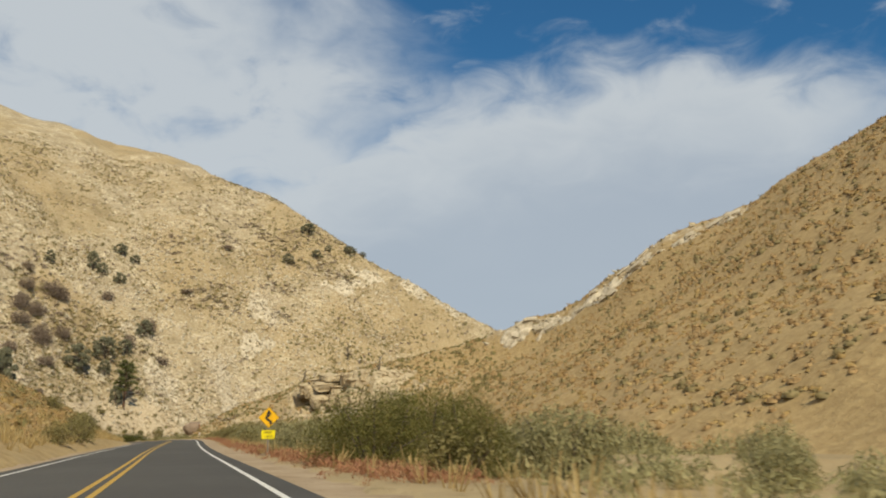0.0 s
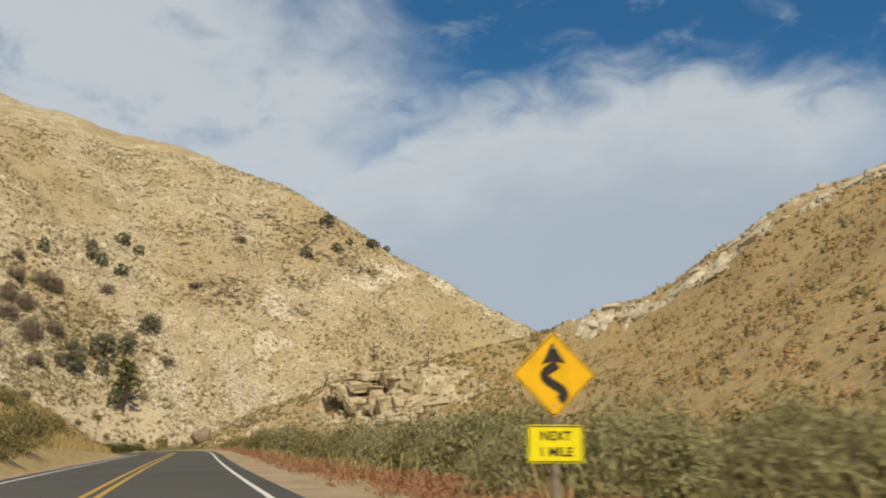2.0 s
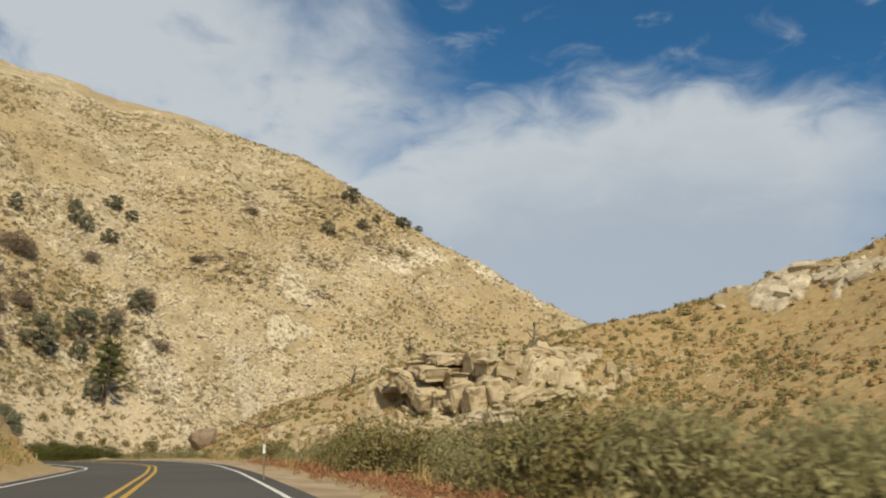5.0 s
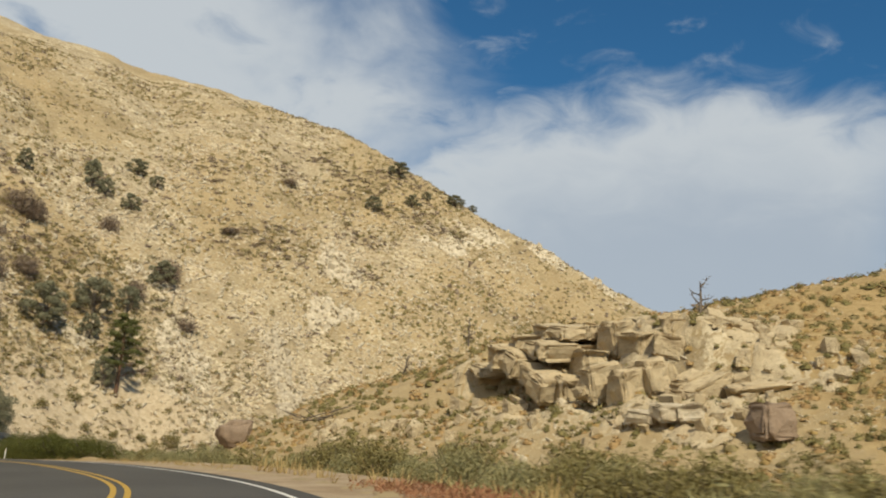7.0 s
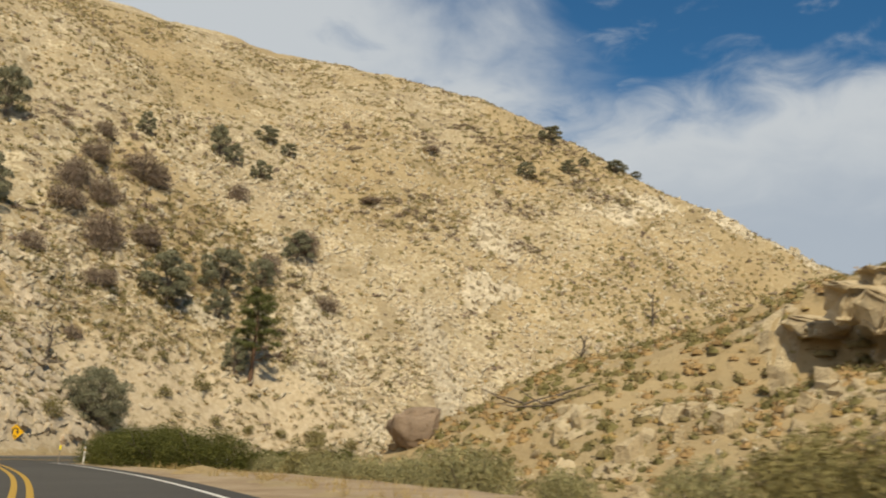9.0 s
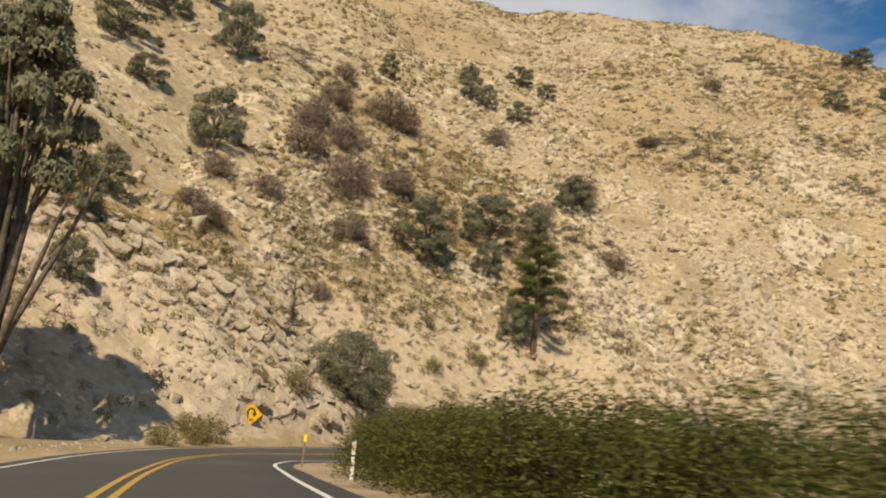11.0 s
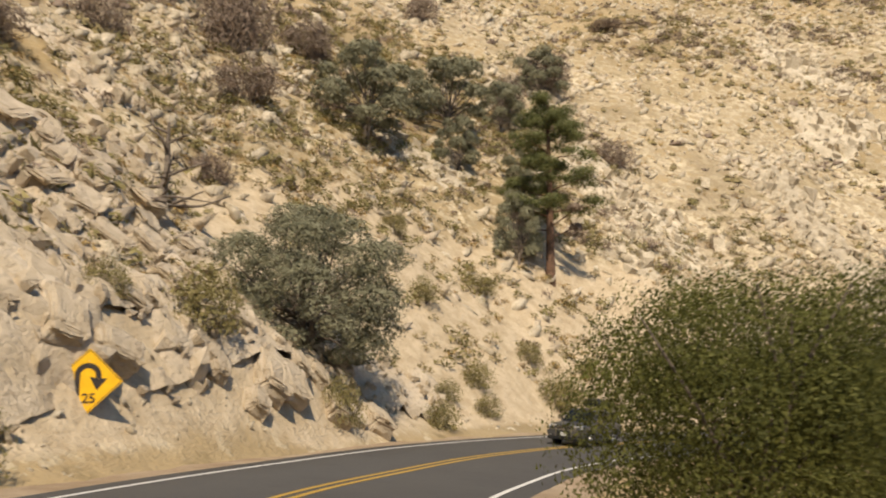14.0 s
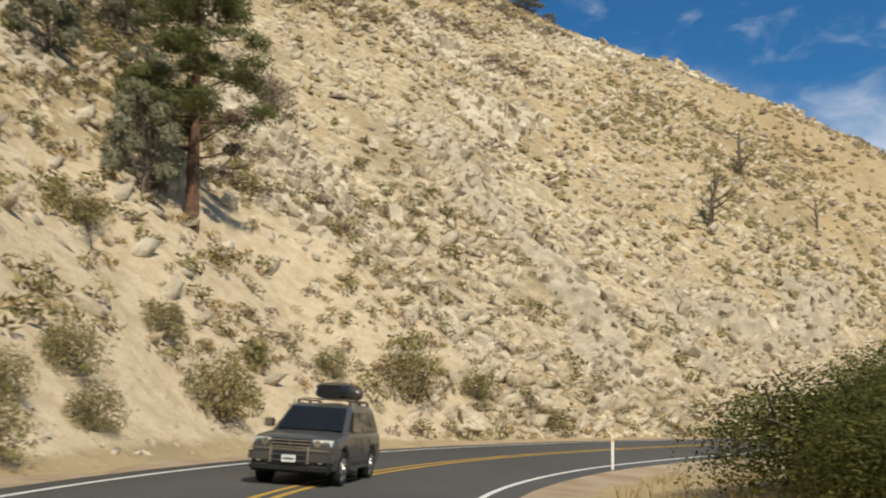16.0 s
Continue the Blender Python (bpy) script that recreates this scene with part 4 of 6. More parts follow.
# ---------------------------------------------------------------- what nobody could count
def scattered(name, template, spots, sizes, mat, label, category, seed, tall=(0.8, 1.2), sink=0.15, lean=0.15, smooth=False):
    """Many alike small things as one object of stuff."""
    rng = np.random.default_rng(seed)
    verts, faces = template
    n = len(spots)
    a = rng.uniform(0, 6.283, n)
    c, s = np.cos(a), np.sin(a)
    flat = sizes[:, None]
    x = (verts[None, :, 0] * c[:, None] - verts[None, :, 1] * s[:, None]) * flat * rng.uniform(0.85, 1.25, n)[:, None]
    y = (verts[None, :, 0] * s[:, None] + verts[None, :, 1] * c[:, None]) * flat
    z = verts[None, :, 2] * flat * rng.uniform(*tall, n)[:, None]
    x = x + z * rng.normal(0, lean, n)[:, None]
    base = surface_at(spots[:, 0], spots[:, 1]) - sink * sizes
    allv = np.stack([x + spots[:, 0, None], y + spots[:, 1, None], z + base[:, None]], -1).reshape(-1, 3)
    allf = (faces[None] + (np.arange(n) * len(verts))[:, None, None]).reshape(-1, faces.shape[1])
    ob = new(name, quick_mesh(name, allv, allf, mat, smooth))
    return tagged(ob, label, category, kind="stuff")


def field(low_x, high_x, low_y, high_y, count, chance, seed):
    rng = np.random.default_rng(seed)
    x, y = rng.uniform(low_x, high_x, count), rng.uniform(low_y, high_y, count)
    keep = rng.random(count) < chance(x, y)
    return np.stack([x[keep], y[keep]], 1), rng


def shares(x, y):
    i, j = np.clip(np.searchsorted(gx, x), 0, len(gx) - 1), np.clip(np.searchsorted(gy, y), 0, len(gy) - 1)
    return STONE[j, i], DRY[j, i], ON_MAIN[j, i], ON_SPUR[j, i], ON_BANK[j, i], OFF[j, i]


def tuft(count, seed, slim=0.3, up=1.2, size=0.55, flat=0.75, dense=True):
    """A low rounded shrub: leaves over a rough, dense heart of twigs."""
    v, f = leaves([(0, 0, 0.28, 0.52, flat), (0.2, 0.12, 0.22, 0.38, flat), (-0.2, -0.1, 0.22, 0.36, flat)], count, size, seed, slim, up, 0.5)
    if not dense:
        return v, f
    g = np.random.default_rng(seed + 900)
    heart = []
    for z, r in ((0.0, 0.46), (0.3, 0.4)):
        for k in range(6):
            a, w = k * 1.047 + 0.5 * z, r * g.uniform(0.75, 1.15)
            heart.append((math.cos(a) * w, math.sin(a) * w * 0.9, z * flat * g.uniform(0.9, 1.3)))
    heart.append((0.04, -0.05, 0.56 * flat))
    skin = [t for k in range(6) for n in ((k + 1) % 6,) for t in ((k, n, 6 + n), (k, 6 + n, 6 + k), (6 + k, 6 + n, 12))]
    return merged([(v, f), (np.array(heart), np.array(skin))])


def hill_chance(x, y):
    stone, dry, main, spur, bank, off = shares(x, y)
    clump = np.clip(0.5 + 1.1 * rough(x, y, 11, 201, 3), 0, 1)
    for cx, cy, r in ((-62, 410, 26), (-136, 342, 22), (-126, 290, 20), (-112, 312, 14)):
        clump = clump + 1.2 * np.clip(1.2 - np.hypot(x - cx, y - cy) / r, 0, 1)
    return main * (off > 9) * (1 - 0.45 * stone) * (0.18 + 0.9 * clump)


def by_road(x, y):
    return (x > -132) & (x < -62) & (y > 222) & (y < 322)


def spur_chance(x, y):
    stone, dry, main, spur, bank, off = shares(x, y)
    clump = np.clip(0.55 + 0.9 * rough(x, y, 8, 211, 3), 0, 1)
    return np.clip(spur + bank, 0, 1) * (off > 8) * (1 - 0.75 * stone) * (0.65 + 0.35 * clump)


for seed, mat, count, low, high, label in ((301, SCRUB, 32000, 0.6, 1.7, "olive-brown low scrub dotted over the hillside"), (302, STRAW, 12000, 0.5, 1.2, "golden dry bunchgrass on the hillside"), (303, TWIG, 7000, 0.55, 1.9, "grey leafless brush on the hillside")):
    spots, g = field(-225, 60, 195, 470, count, lambda x, y: hill_chance(x, y) * ~by_road(x, y), seed)
    sizes = low + (high - low) * g.random(len(spots)) ** 1.9
    scattered("hill_scrub", tuft(15, seed, 0.36, 1.0, 0.3), spots, sizes, mat, label, "scrub", seed, (0.75, 1.15), smooth=True)
for seed, mat, count, low, high, label in ((311, BUCKWHEAT, 15000, 0.6, 1.35, "rust-brown dry buckwheat covering the spur"), (314, STRAW, 9000, 0.55, 1.2, "golden dry grass clumps on the spur"), (312, SCRUB, 4200, 0.8, 1.8, "olive scrub on the grassy spur"), (313, HAY, 3600, 0.35, 0.8, "pale dry grass tufts on the spur")):
    spots, g = field(-80, 125, 60, 262, count, spur_chance, seed)
    sizes = low + (high - low) * g.random(len(spots)) ** 1.8
    scattered("spur_scrub", tuft(15, seed, 0.36, 1.2, 0.3), spots, sizes, mat, label, "scrub", seed, (0.65, 1.0), smooth=True)


def brake_chance(x, y):
    near_by = np.zeros(x.shape)
    for cx, cy, r in ((-62, 405, 24), (-76, 385, 14), (-46, 398, 15), (-100, 402, 12), (-95, 356, 14), (-70, 362, 10), (-130, 300, 17), (-137, 288, 13), (-112, 316, 12), (-104, 303, 9), (-150, 310, 14), (-84, 410, 12), (-120, 372, 12)):
        near_by = np.maximum(near_by, np.clip(1.15 - np.hypot(x - cx, y - cy) / r, 0, 1))
    return near_by * np.clip(0.45 + 1.2 * rough(x, y, 9, 231, 3), 0, 1) * shares(x, y)[2]


for seed, mat, count, label in ((306, TWIG, 9000, "brown-grey thickets of bare brush on the hillside"), (307, BRUSH, 4500, "dull olive thickets on the hillside")):
    spots, g = field(-165, -30, 275, 430, count, brake_chance, seed)
    scattered("hill_brush", tuft(80, seed, 0.2, 0.8, 0.26, 0.8, False), spots, 1.0 + 1.5 * g.random(len(spots)) ** 1.6, mat, label, "brush", seed, (0.6, 0.95))
spots, g = field(-62, 12, 165, 232, 3600, lambda x, y: shares(x, y)[3] * (shares(x, y)[5] > 9) * 0.8, 305)
scattered("spur_scrub", tuft(44, 305, 0.34, 1.0, 0.22, 0.85), spots, 0.5 + 0.7 * g.random(len(spots)) ** 1.6, BRUSH, "rounded olive scrub below the outcrop", "scrub", 305, (0.7, 1.1), smooth=True)
for seed, mat, count, low, high, label in ((304, BRUSH, 5200, 0.6, 1.6, "rounded olive-brown scrub among the rocks"), (308, SCRUB, 4200, 0.45, 1.3, "low brown scrub on the slope over the road"), (309, STRAW, 3800, 0.4, 1.1, "golden bunchgrass on the slope over the road"), (310, TWIG, 1600, 0.5, 1.4, "bare grey brush on the slope over the road")):
    spots, g = field(-132, -62, 222, 322, count, hill_chance, seed)
    scattered("hill_scrub", tuft(44, seed, 0.34, 1.0, 0.25, 0.85, False), spots, low + (high - low) * g.random(len(spots)) ** 1.5, mat, label, "scrub", seed, (0.75, 1.1))
spots, g = field(-62, -22, 290, 372, 1500, hill_chance, 315)
scattered("hill_scrub", tuft(44, 315, 0.34, 1.0, 0.22, 0.85), spots, 0.6 + 0.85 * g.random(len(spots)) ** 1.4, BRUSH, "rounded olive scrub high over the bend", "scrub", 315, (0.7, 1.1), smooth=True)
spots, g = field(-130, -20, 40, 190, 4200, lambda x, y: shares(x, y)[4] * (shares(x, y)[5] > 8), 321)
scattered("bank_scrub", tuft(20, 321, 0.34, 1.2, 0.34), spots, 0.5 + 0.9 * g.random(len(spots)) ** 1.8, STRAW, "golden dry scrub on the roadside bank", "scrub", 321, (0.6, 0.95))
spots, g = field(-130, -20, 40, 190, 2400, lambda x, y: shares(x, y)[4] * (shares(x, y)[5] > 7), 322)
scattered("bank_scrub", tuft(30, 322, 0.34, 1.0, 0.24, 0.85), spots, 0.6 + 1.0 * g.random(len(spots)) ** 1.6, BRUSH, "dull olive scrub on the roadside bank", "scrub", 322, (0.7, 1.05))


def block(seed, points=13, flat=0.7):
    """An angular lump of stone: the hull of a few points."""
    rng = np.random.default_rng(seed)
    bm = bmesh.new()
    corners = np.array([(i, j, k) for i in (-1, 1) for j in (-1, 1) for k in (-1, 1)], float) * rng.uniform(0.48, 1.0, (8, 3))
    extra = unit(rng.normal(size=(max(points - 8, 1), 3))) * rng.uniform(0.6, 0.95, (max(points - 8, 1), 1))
    spin = np.linalg.qr(rng.normal(size=(3, 3)))[0]
    for p in np.concatenate([corners, extra]) @ (spin * 0.34 + np.eye(3) * 0.66):
        bm.verts.new((p[0], p[1] * 0.78, p[2] * flat))
    bmesh.ops.convex_hull(bm, input=bm.verts)
    bmesh.ops.delete(bm, geom=[v for v in bm.verts if not v.link_faces], context="VERTS")
    bmesh.ops.triangulate(bm, faces=bm.faces)
    bm.verts.index_update()
    out = np.array([v.co[:] for v in bm.verts]), np.array([[v.index for v in f.verts] for f in bm.faces])
    bm.free()
    return out


def stone_chance(x, y):
    stone, dry, main, spur, bank, off = shares(x, y)
    clump = np.clip(0.45 + 1.2 * rough(x, y, 7, 221, 3), 0, 1)
    i, j = np.clip(np.searchsorted(gx, x), 0, len(gx) - 1), np.clip(np.searchsorted(gy, y), 0, len(gy) - 1)
    return main * (off > 8.5) * (0.11 + 0.8 * stone * clump) * (1 - 0.75 * CUT_SUNLIFT[j, i])


for k in range(4):
    spots, g = field(-225, 60, 195, 460, 20000, stone_chance, 331 + k) if k < 2 else field(-136, -18, 200, 400, 52000, stone_chance, 331 + k)
    sizes = (0.2 if k < 2 else 0.24) + 1.15 * g.random(len(spots)) ** (2.6 if k < 2 else 2.2)
    scattered("hill_rubble", block(331 + k, 9), spots, sizes, GRANITE if k < 3 else CUT_STONE, "pale granite rubble lying on the hillside", "rocks", 331 + k, (0.6, 1.1), 0.2, 0.1)
spots, g = field(-66, 6, 182, 236, 9000, lambda x, y: shares(x, y)[3] * (shares(x, y)[5] > 10) * np.clip(0.5 + 1.1 * rough(x, y, 6, 241, 3), 0, 1), 345)
scattered("spur_rubble", block(345, 9), spots, 0.13 + 0.5 * g.random(len(spots)) ** 3, GRANITE, "small pale stones strewn over the spur's nose", "rocks", 345, (0.6, 1.1), 0.2, 0.1)
for k in range(2):
    spots, g = field(-80, 120, 150, 250, 9000, lambda x, y: np.clip(stoniness(x, y)[1] + stoniness(x, y)[2] - 0.15, 0, 1) * 0.3 * (shares(x, y)[5] > 10), 341 + k)
    scattered("spur_rubble", block(341 + k, 9), spots, 0.22 + 1.2 * g.random(len(spots)) ** 2.5, GRANITE, "pale granite rubble on the rocky spur", "rocks", 341 + k, (0.6, 1.1), 0.2, 0.1)


def along_road(first, last, count, near, far, side, seed):
    g = np.random.default_rng(seed)
    row = g.integers(first, last, count)
    off = side * (near + (far - near) * g.random(count))
    jitter = g.uniform(-0.5, 0.5, (count, 2))
    return np.stack([LINE[row, 0] + RIGHT[row, 0] * off, LINE[row, 1] + RIGHT[row, 1] * off], 1) + jitter, g


def blades(count, seed):
    """A tuft of thin upright blades."""
    g = np.random.default_rng(seed)
    out = []
    for _ in range(count):
        a, b = g.uniform(0, 6.28), g.uniform(0.1, 0.6)
        foot = np.array([math.cos(a), math.sin(a), 0]) * g.uniform(0, 0.22)
        tip = foot + np.array([math.cos(a) * b, math.sin(a) * b, g.uniform(0.6, 1.1)])
        w = np.array([-math.sin(a), math.cos(a), 0]) * 0.035
        out += [foot - w, foot + w, tip + w * 0.4, tip - w * 0.4]
    return np.array(out), np.arange(len(out)).reshape(-1, 4)


spots, g = along_road(112, 246, 2300, 6.0, 8.6, 1, 361)
scattered("red_weeds", tuft(40, 361, 0.3, 1.4, 0.17, 0.75, False), spots, 0.26 + 0.4 * g.random(len(spots)) ** 1.5, RUST, "rust-red dry weeds along the shoulder", "weeds", 361, (0.8, 1.3))
spots, g = along_road(96, 262, 260, 6.6, 8.6, 1, 362)
scattered("dry_grass", blades(10, 362), spots, 0.35 + 0.45 * g.random(len(spots)), HAY, "pale dry grass along the road edge", "grass", 362)
spots, g = along_road(90, 262, 1300, 6.6, 10.5, -1, 363)
scattered("dry_grass", blades(9, 363), spots, 0.3 + 0.5 * g.random(len(spots)), HAY, "golden dry grass under the bank", "grass", 363)
spots, g = along_road(262, 395, 2600, 6.2, 12.0, 1, 364)
scattered("dry_grass", blades(9, 364), spots, 0.12 + 0.22 * g.random(len(spots)), HAY, "pale dry grass inside the bend", "grass", 364)
spots, g = along_road(96, 262, 1300, 9.5, 26, 1, 365)
scattered("low_brush", tuft(56, 365, 0.3, 1.2, 0.2, 0.75, False), spots, 0.5 + 0.9 * g.random(len(spots)) ** 1.5, SAGE, "grey-green low brush on the valley floor", "brush", 365, (0.8, 1.3))
spots, g = along_road(300, 395, 420, 5.9, 7.6, -1, 366)
scattered("fallen_stones", block(366, 10), spots, 0.08 + 0.3 * g.random(len(spots)) ** 3, GRANITE, "small fallen stones at the foot of the cut", "rocks", 366)

# ---------------------------------------------------------------- boulders that can be told apart
def lump(k, rounds):
    """A jointed, chipped block of granite, finer with more rounds of cutting."""
    v, f = block(401 + k, 12, 0.8)
    bm = bmesh.new()
    made = [bm.verts.new(p) for p in v]
    for t in f:
        bm.faces.new([made[i] for i in t])
    bmesh.ops.dissolve_limit(bm, angle_limit=0.35, verts=bm.verts, edges=bm.edges)
    bmesh.ops.triangulate(bm, faces=bm.faces)
    for _ in range(rounds):
        bmesh.ops.subdivide_edges(bm, edges=[e for e in bm.edges if e.calc_length() > (0.22 if rounds > 1 else 0.6)], cuts=1)
        bmesh.ops.triangulate(bm, faces=bm.faces)
    for v in bm.verts:
        p = v.co * 1.9 + Vector((k * 7, 0, 0))
        step = round(noise.noise(Vector((p.x * 0.7, p.y * 0.7, p.z * 2.2))) * 3.5) / 3.5
        v.co *= 1 + 0.08 * step + 0.03 * noise.noise(p * 2.6) - 0.12 * max(0, 0.10 - abs(noise.noise(p * 0.9))) / 0.10
    mesh = bpy.data.meshes.new("boulder")
    bm.to_mesh(mesh)
    bm.free()
    mesh.materials.append(GRANITE)
    return mesh


BLOCKS = [lump(k, 3) for k in range(7)]
CHIPS = []
for k in range(7):
    rough_mesh = lump(k, 1)
    co = np.empty(len(rough_mesh.vertices) * 3)
    rough_mesh.vertices.foreach_get("co", co)
    CHIPS.append((co.reshape(-1, 3), np.array([p.vertices[:] for p in rough_mesh.polygons])))
    bpy.data.meshes.remove(rough_mesh)


def boulder(k, x, y, w, h, turn, tip=0.0, sink=0.28, mat=None, label="angular pale granite boulder on the rocky spur", group="granite boulders on the spur"):
    ob = new("boulder", BLOCKS[k % 7])
    if mat:
        ob.material_slots[0].link = "OBJECT"
        ob.material_slots[0].material = mat
    z = float(surface_at(np.array([x]), np.array([y]))[0]) + h * (0.5 - sink)
    ob.matrix_basis = pose(x, y, z, tip, tip * 0.4, turn) @ Matrix.Diagonal((w * 0.5, w * 0.5, h * 0.68, 1))
    return tagged(ob, label, "rock", group)


def heap(name, rows, mat, label):
    """Many blocks that nobody could count, as one object: rows of kind, x, y, width, height, turn, tip, sink."""
    pieces = []
    heights = surface_at(np.array([r[1] for r in rows]), np.array([r[2] for r in rows]))
    for (k, x, y, w, h, turn, tip, sink), ground_z in zip(rows, heights):
        v, f = CHIPS[k % 7]
        m = np.array(pose(x, y, float(ground_z) + h * (0.5 - sink), tip, tip * 0.4, turn) @ Matrix.Diagonal((w * 0.5, w * 0.5, h * 0.68, 1)))
        pieces.append((v @ m[:3, :3].T + m[:3, 3], f))
    return tagged(new(name, quick_mesh(name, *merged(pieces), mat)), label, "rocks", kind="stuff")


def fractured(x, y, cell, seed):
    """Jointed blocks: for each place the height of its block's own tilted face, 0 to 1, and the distance to the next joint."""
    u, v = x / cell, y / cell
    iu, iv = np.floor(u), np.floor(v)
    best, second = np.full(u.shape, 9.0), np.full(u.shape, 9.0)
    face = np.zeros(u.shape)

    def chance(a, b, k):
        return np.modf(np.abs(np.sin(a * 127.1 + b * 311.7 + k * 74.7 + seed * 13.3) * 43758.5453))[0]

    for du in (-1, 0, 1):
        for dv in (-1, 0, 1):
            a, b = iu + du, iv + dv
            ou, ov = u - a - chance(a, b, 1), v - b - chance(a, b, 2)
            d = np.hypot(ou, ov)
            own = chance(a, b, 3) + (chance(a, b, 4) - 0.5) * 1.1 * ou + (chance(a, b, 5) - 0.5) * 1.1 * ov
            nearer = d < best
            second = np.where(nearer, best, np.minimum(second, d))
            face = np.where(nearer, own, face)
            best = np.where(nearer, d, best)
    return face, second - best


SHARDS = []
for k in range(7):
    v, f = CHIPS[k]
    v = v + v[:, [1, 2, 0]] * np.array([0.26, -0.2, 0.22]) * math.cos(k * 2.1)
    SHARDS.append((mesh_of("rock_block", v, f, GRANITE), v, f))


def weathered(k):
    """A rounded slab of granite with bedding grooves, of half sizes near 1."""
    bm = bmesh.new()
    bmesh.ops.create_icosphere(bm, subdivisions=4, radius=1.0)
    for v in bm.verts:
        p = v.co.copy()
        q = Vector([math.copysign(abs(c) ** 0.27, c) for c in p])
        o = Vector((k * 11.3, k * 4.1, -k * 7.7))
        q *= 0.86 + 0.17 * noise.noise(p * 1.0 + o) + 0.08 * noise.noise(p * 2.3 + o) + 0.05 * noise.noise(p * 5.2 + o)
        # broken blocks, each standing a little in or out
        q *= 1 + 0.11 * (noise.cell(Vector((q.x * 1.5 + 0.5 * q.y, q.y * 1.4, q.z * 1.7)) + o) - 0.5) + 0.05 * (noise.cell(Vector((q.x * 3.1, q.y * 2.9 + 0.8 * q.x, q.z * 3.3)) - o) - 0.5)
        bed = abs(noise.noise(Vector((q.x * 0.5, q.y * 0.5, q.z * 2.0)) + o))
        joint = abs(noise.noise(Vector((q.x * 1.3, q.y * 0.8, q.z * 0.3)) - o))
        q *= 1 - 0.10 * max(0, 0.07 - bed) / 0.07 - 0.08 * max(0, 0.05 - joint) / 0.05
        v.co = q
    mesh = bpy.data.meshes.new("rock_slab")
    bm.to_mesh(mesh)
    bm.free()
    mesh.materials.append(OUTCROP)
    return mesh


SLABS = [weathered(k) for k in range(6)]


def slab_part(k, m, parent, mat):
    piece = new("rock_slab", SLABS[k % 6])
    piece.parent = parent
    piece.matrix_basis = m
    piece.material_slots[0].link = "OBJECT"
    piece.material_slots[0].material = mat


def on_slope(x, y, half, turn, sink):
    """A slab's place when it lies along the slope: its long side at that bearing, sunk by that share."""
    at = surface_at(np.array([x, x + 1.5, x - 1.5, x, x]), np.array([y, y, y, y + 1.5, y - 1.5]))
    up = Vector((-(at[1] - at[2]) / 3, -(at[3] - at[4]) / 3, 1.0)).normalized()
    along = Vector((math.cos(radians(turn)), math.sin(radians(turn)), 0))
    along = (along - up * along.dot(up)).normalized()
    side = up.cross(along)
    m = Matrix((along, side, up)).transposed().to_4x4()
    m.translation = Vector((x, y, float(at[0]))) + up * half[2] * (1 - 2 * sink)
    return m @ Matrix.Diagonal((*half, 1))


def crag(x, y, z, slabs, mat, label, group=""):
    """A stack of overhanging granite slabs: rows of kind, centre, half sizes and turns."""
    ob = new("rock_outcrop")
    ob.matrix_basis = pose(x, y, z)
    tagged(ob, label, "rock", group)
    g = random.Random(round(x * 7 + y))
    for k, cx, cy, cz, hx, hy, hz, rx, ry, rz in slabs:
        bed = pose(cx - x, cy - y, cz - z, rx, ry, rz)
        across, along = max(1, round(hx / 1.7)), max(1, round(hy / 1.5))
        for i in range(across):
            for j in range(along):
                fx, fy = hx / across, hy / along
                place_at = ((2 * i + 1) * fx - hx + g.uniform(-0.22, 0.22) * fx, (2 * j + 1) * fy - hy + g.uniform(-0.22, 0.22) * fy, g.uniform(-0.2, 0.2) * hz)
                slab_part(k + i * 2 + j, bed @ pose(*place_at, g.uniform(-7, 7), g.uniform(-7, 7), g.uniform(-16, 16)) @ Matrix.Diagonal((fx * g.uniform(1.0, 1.3), fy * g.uniform(1.0, 1.3), hz * g.uniform(0.8, 1.1), 1)), ob, mat)


def slab_band(line, gap, rows, half, turn, sink, mat, label, seed, group="", skip=0.12):
    """Slabs side by side along a line on the slope, in rows that step down it."""
    g = random.Random(seed)
    pts = spline(np.array([(px, py, 0.0, 0.0) for px, py in line]), gap)
    ob = new("rock_outcrop")
    home = Vector((pts[0][0], pts[0][1], float(surface_at(pts[:1, 0], pts[:1, 1])[0])))
    ob.matrix_basis = pose(*home)
    tagged(ob, label, "rock", group)
    ways = np.gradient(pts[:, :2], axis=0)
    for (px, py, _, _), way in zip(pts, unit(ways)):
        for r in rows:
            if g.random() < skip:
                continue
            qx, qy = px - way[1] * r + g.uniform(-0.3, 0.3) * gap, py + way[0] * r + g.uniform(-0.3, 0.3) * gap
            size = [h * g.uniform(0.65, 1.3) for h in half]
            bearing = math.degrees(math.atan2(way[1], way[0])) + turn + g.uniform(-14, 14)
            slab_part(g.randrange(6), Matrix.Translation(-home) @ on_slope(qx, qy, size, bearing, sink + g.uniform(-0.1, 0.1)), ob, mat)


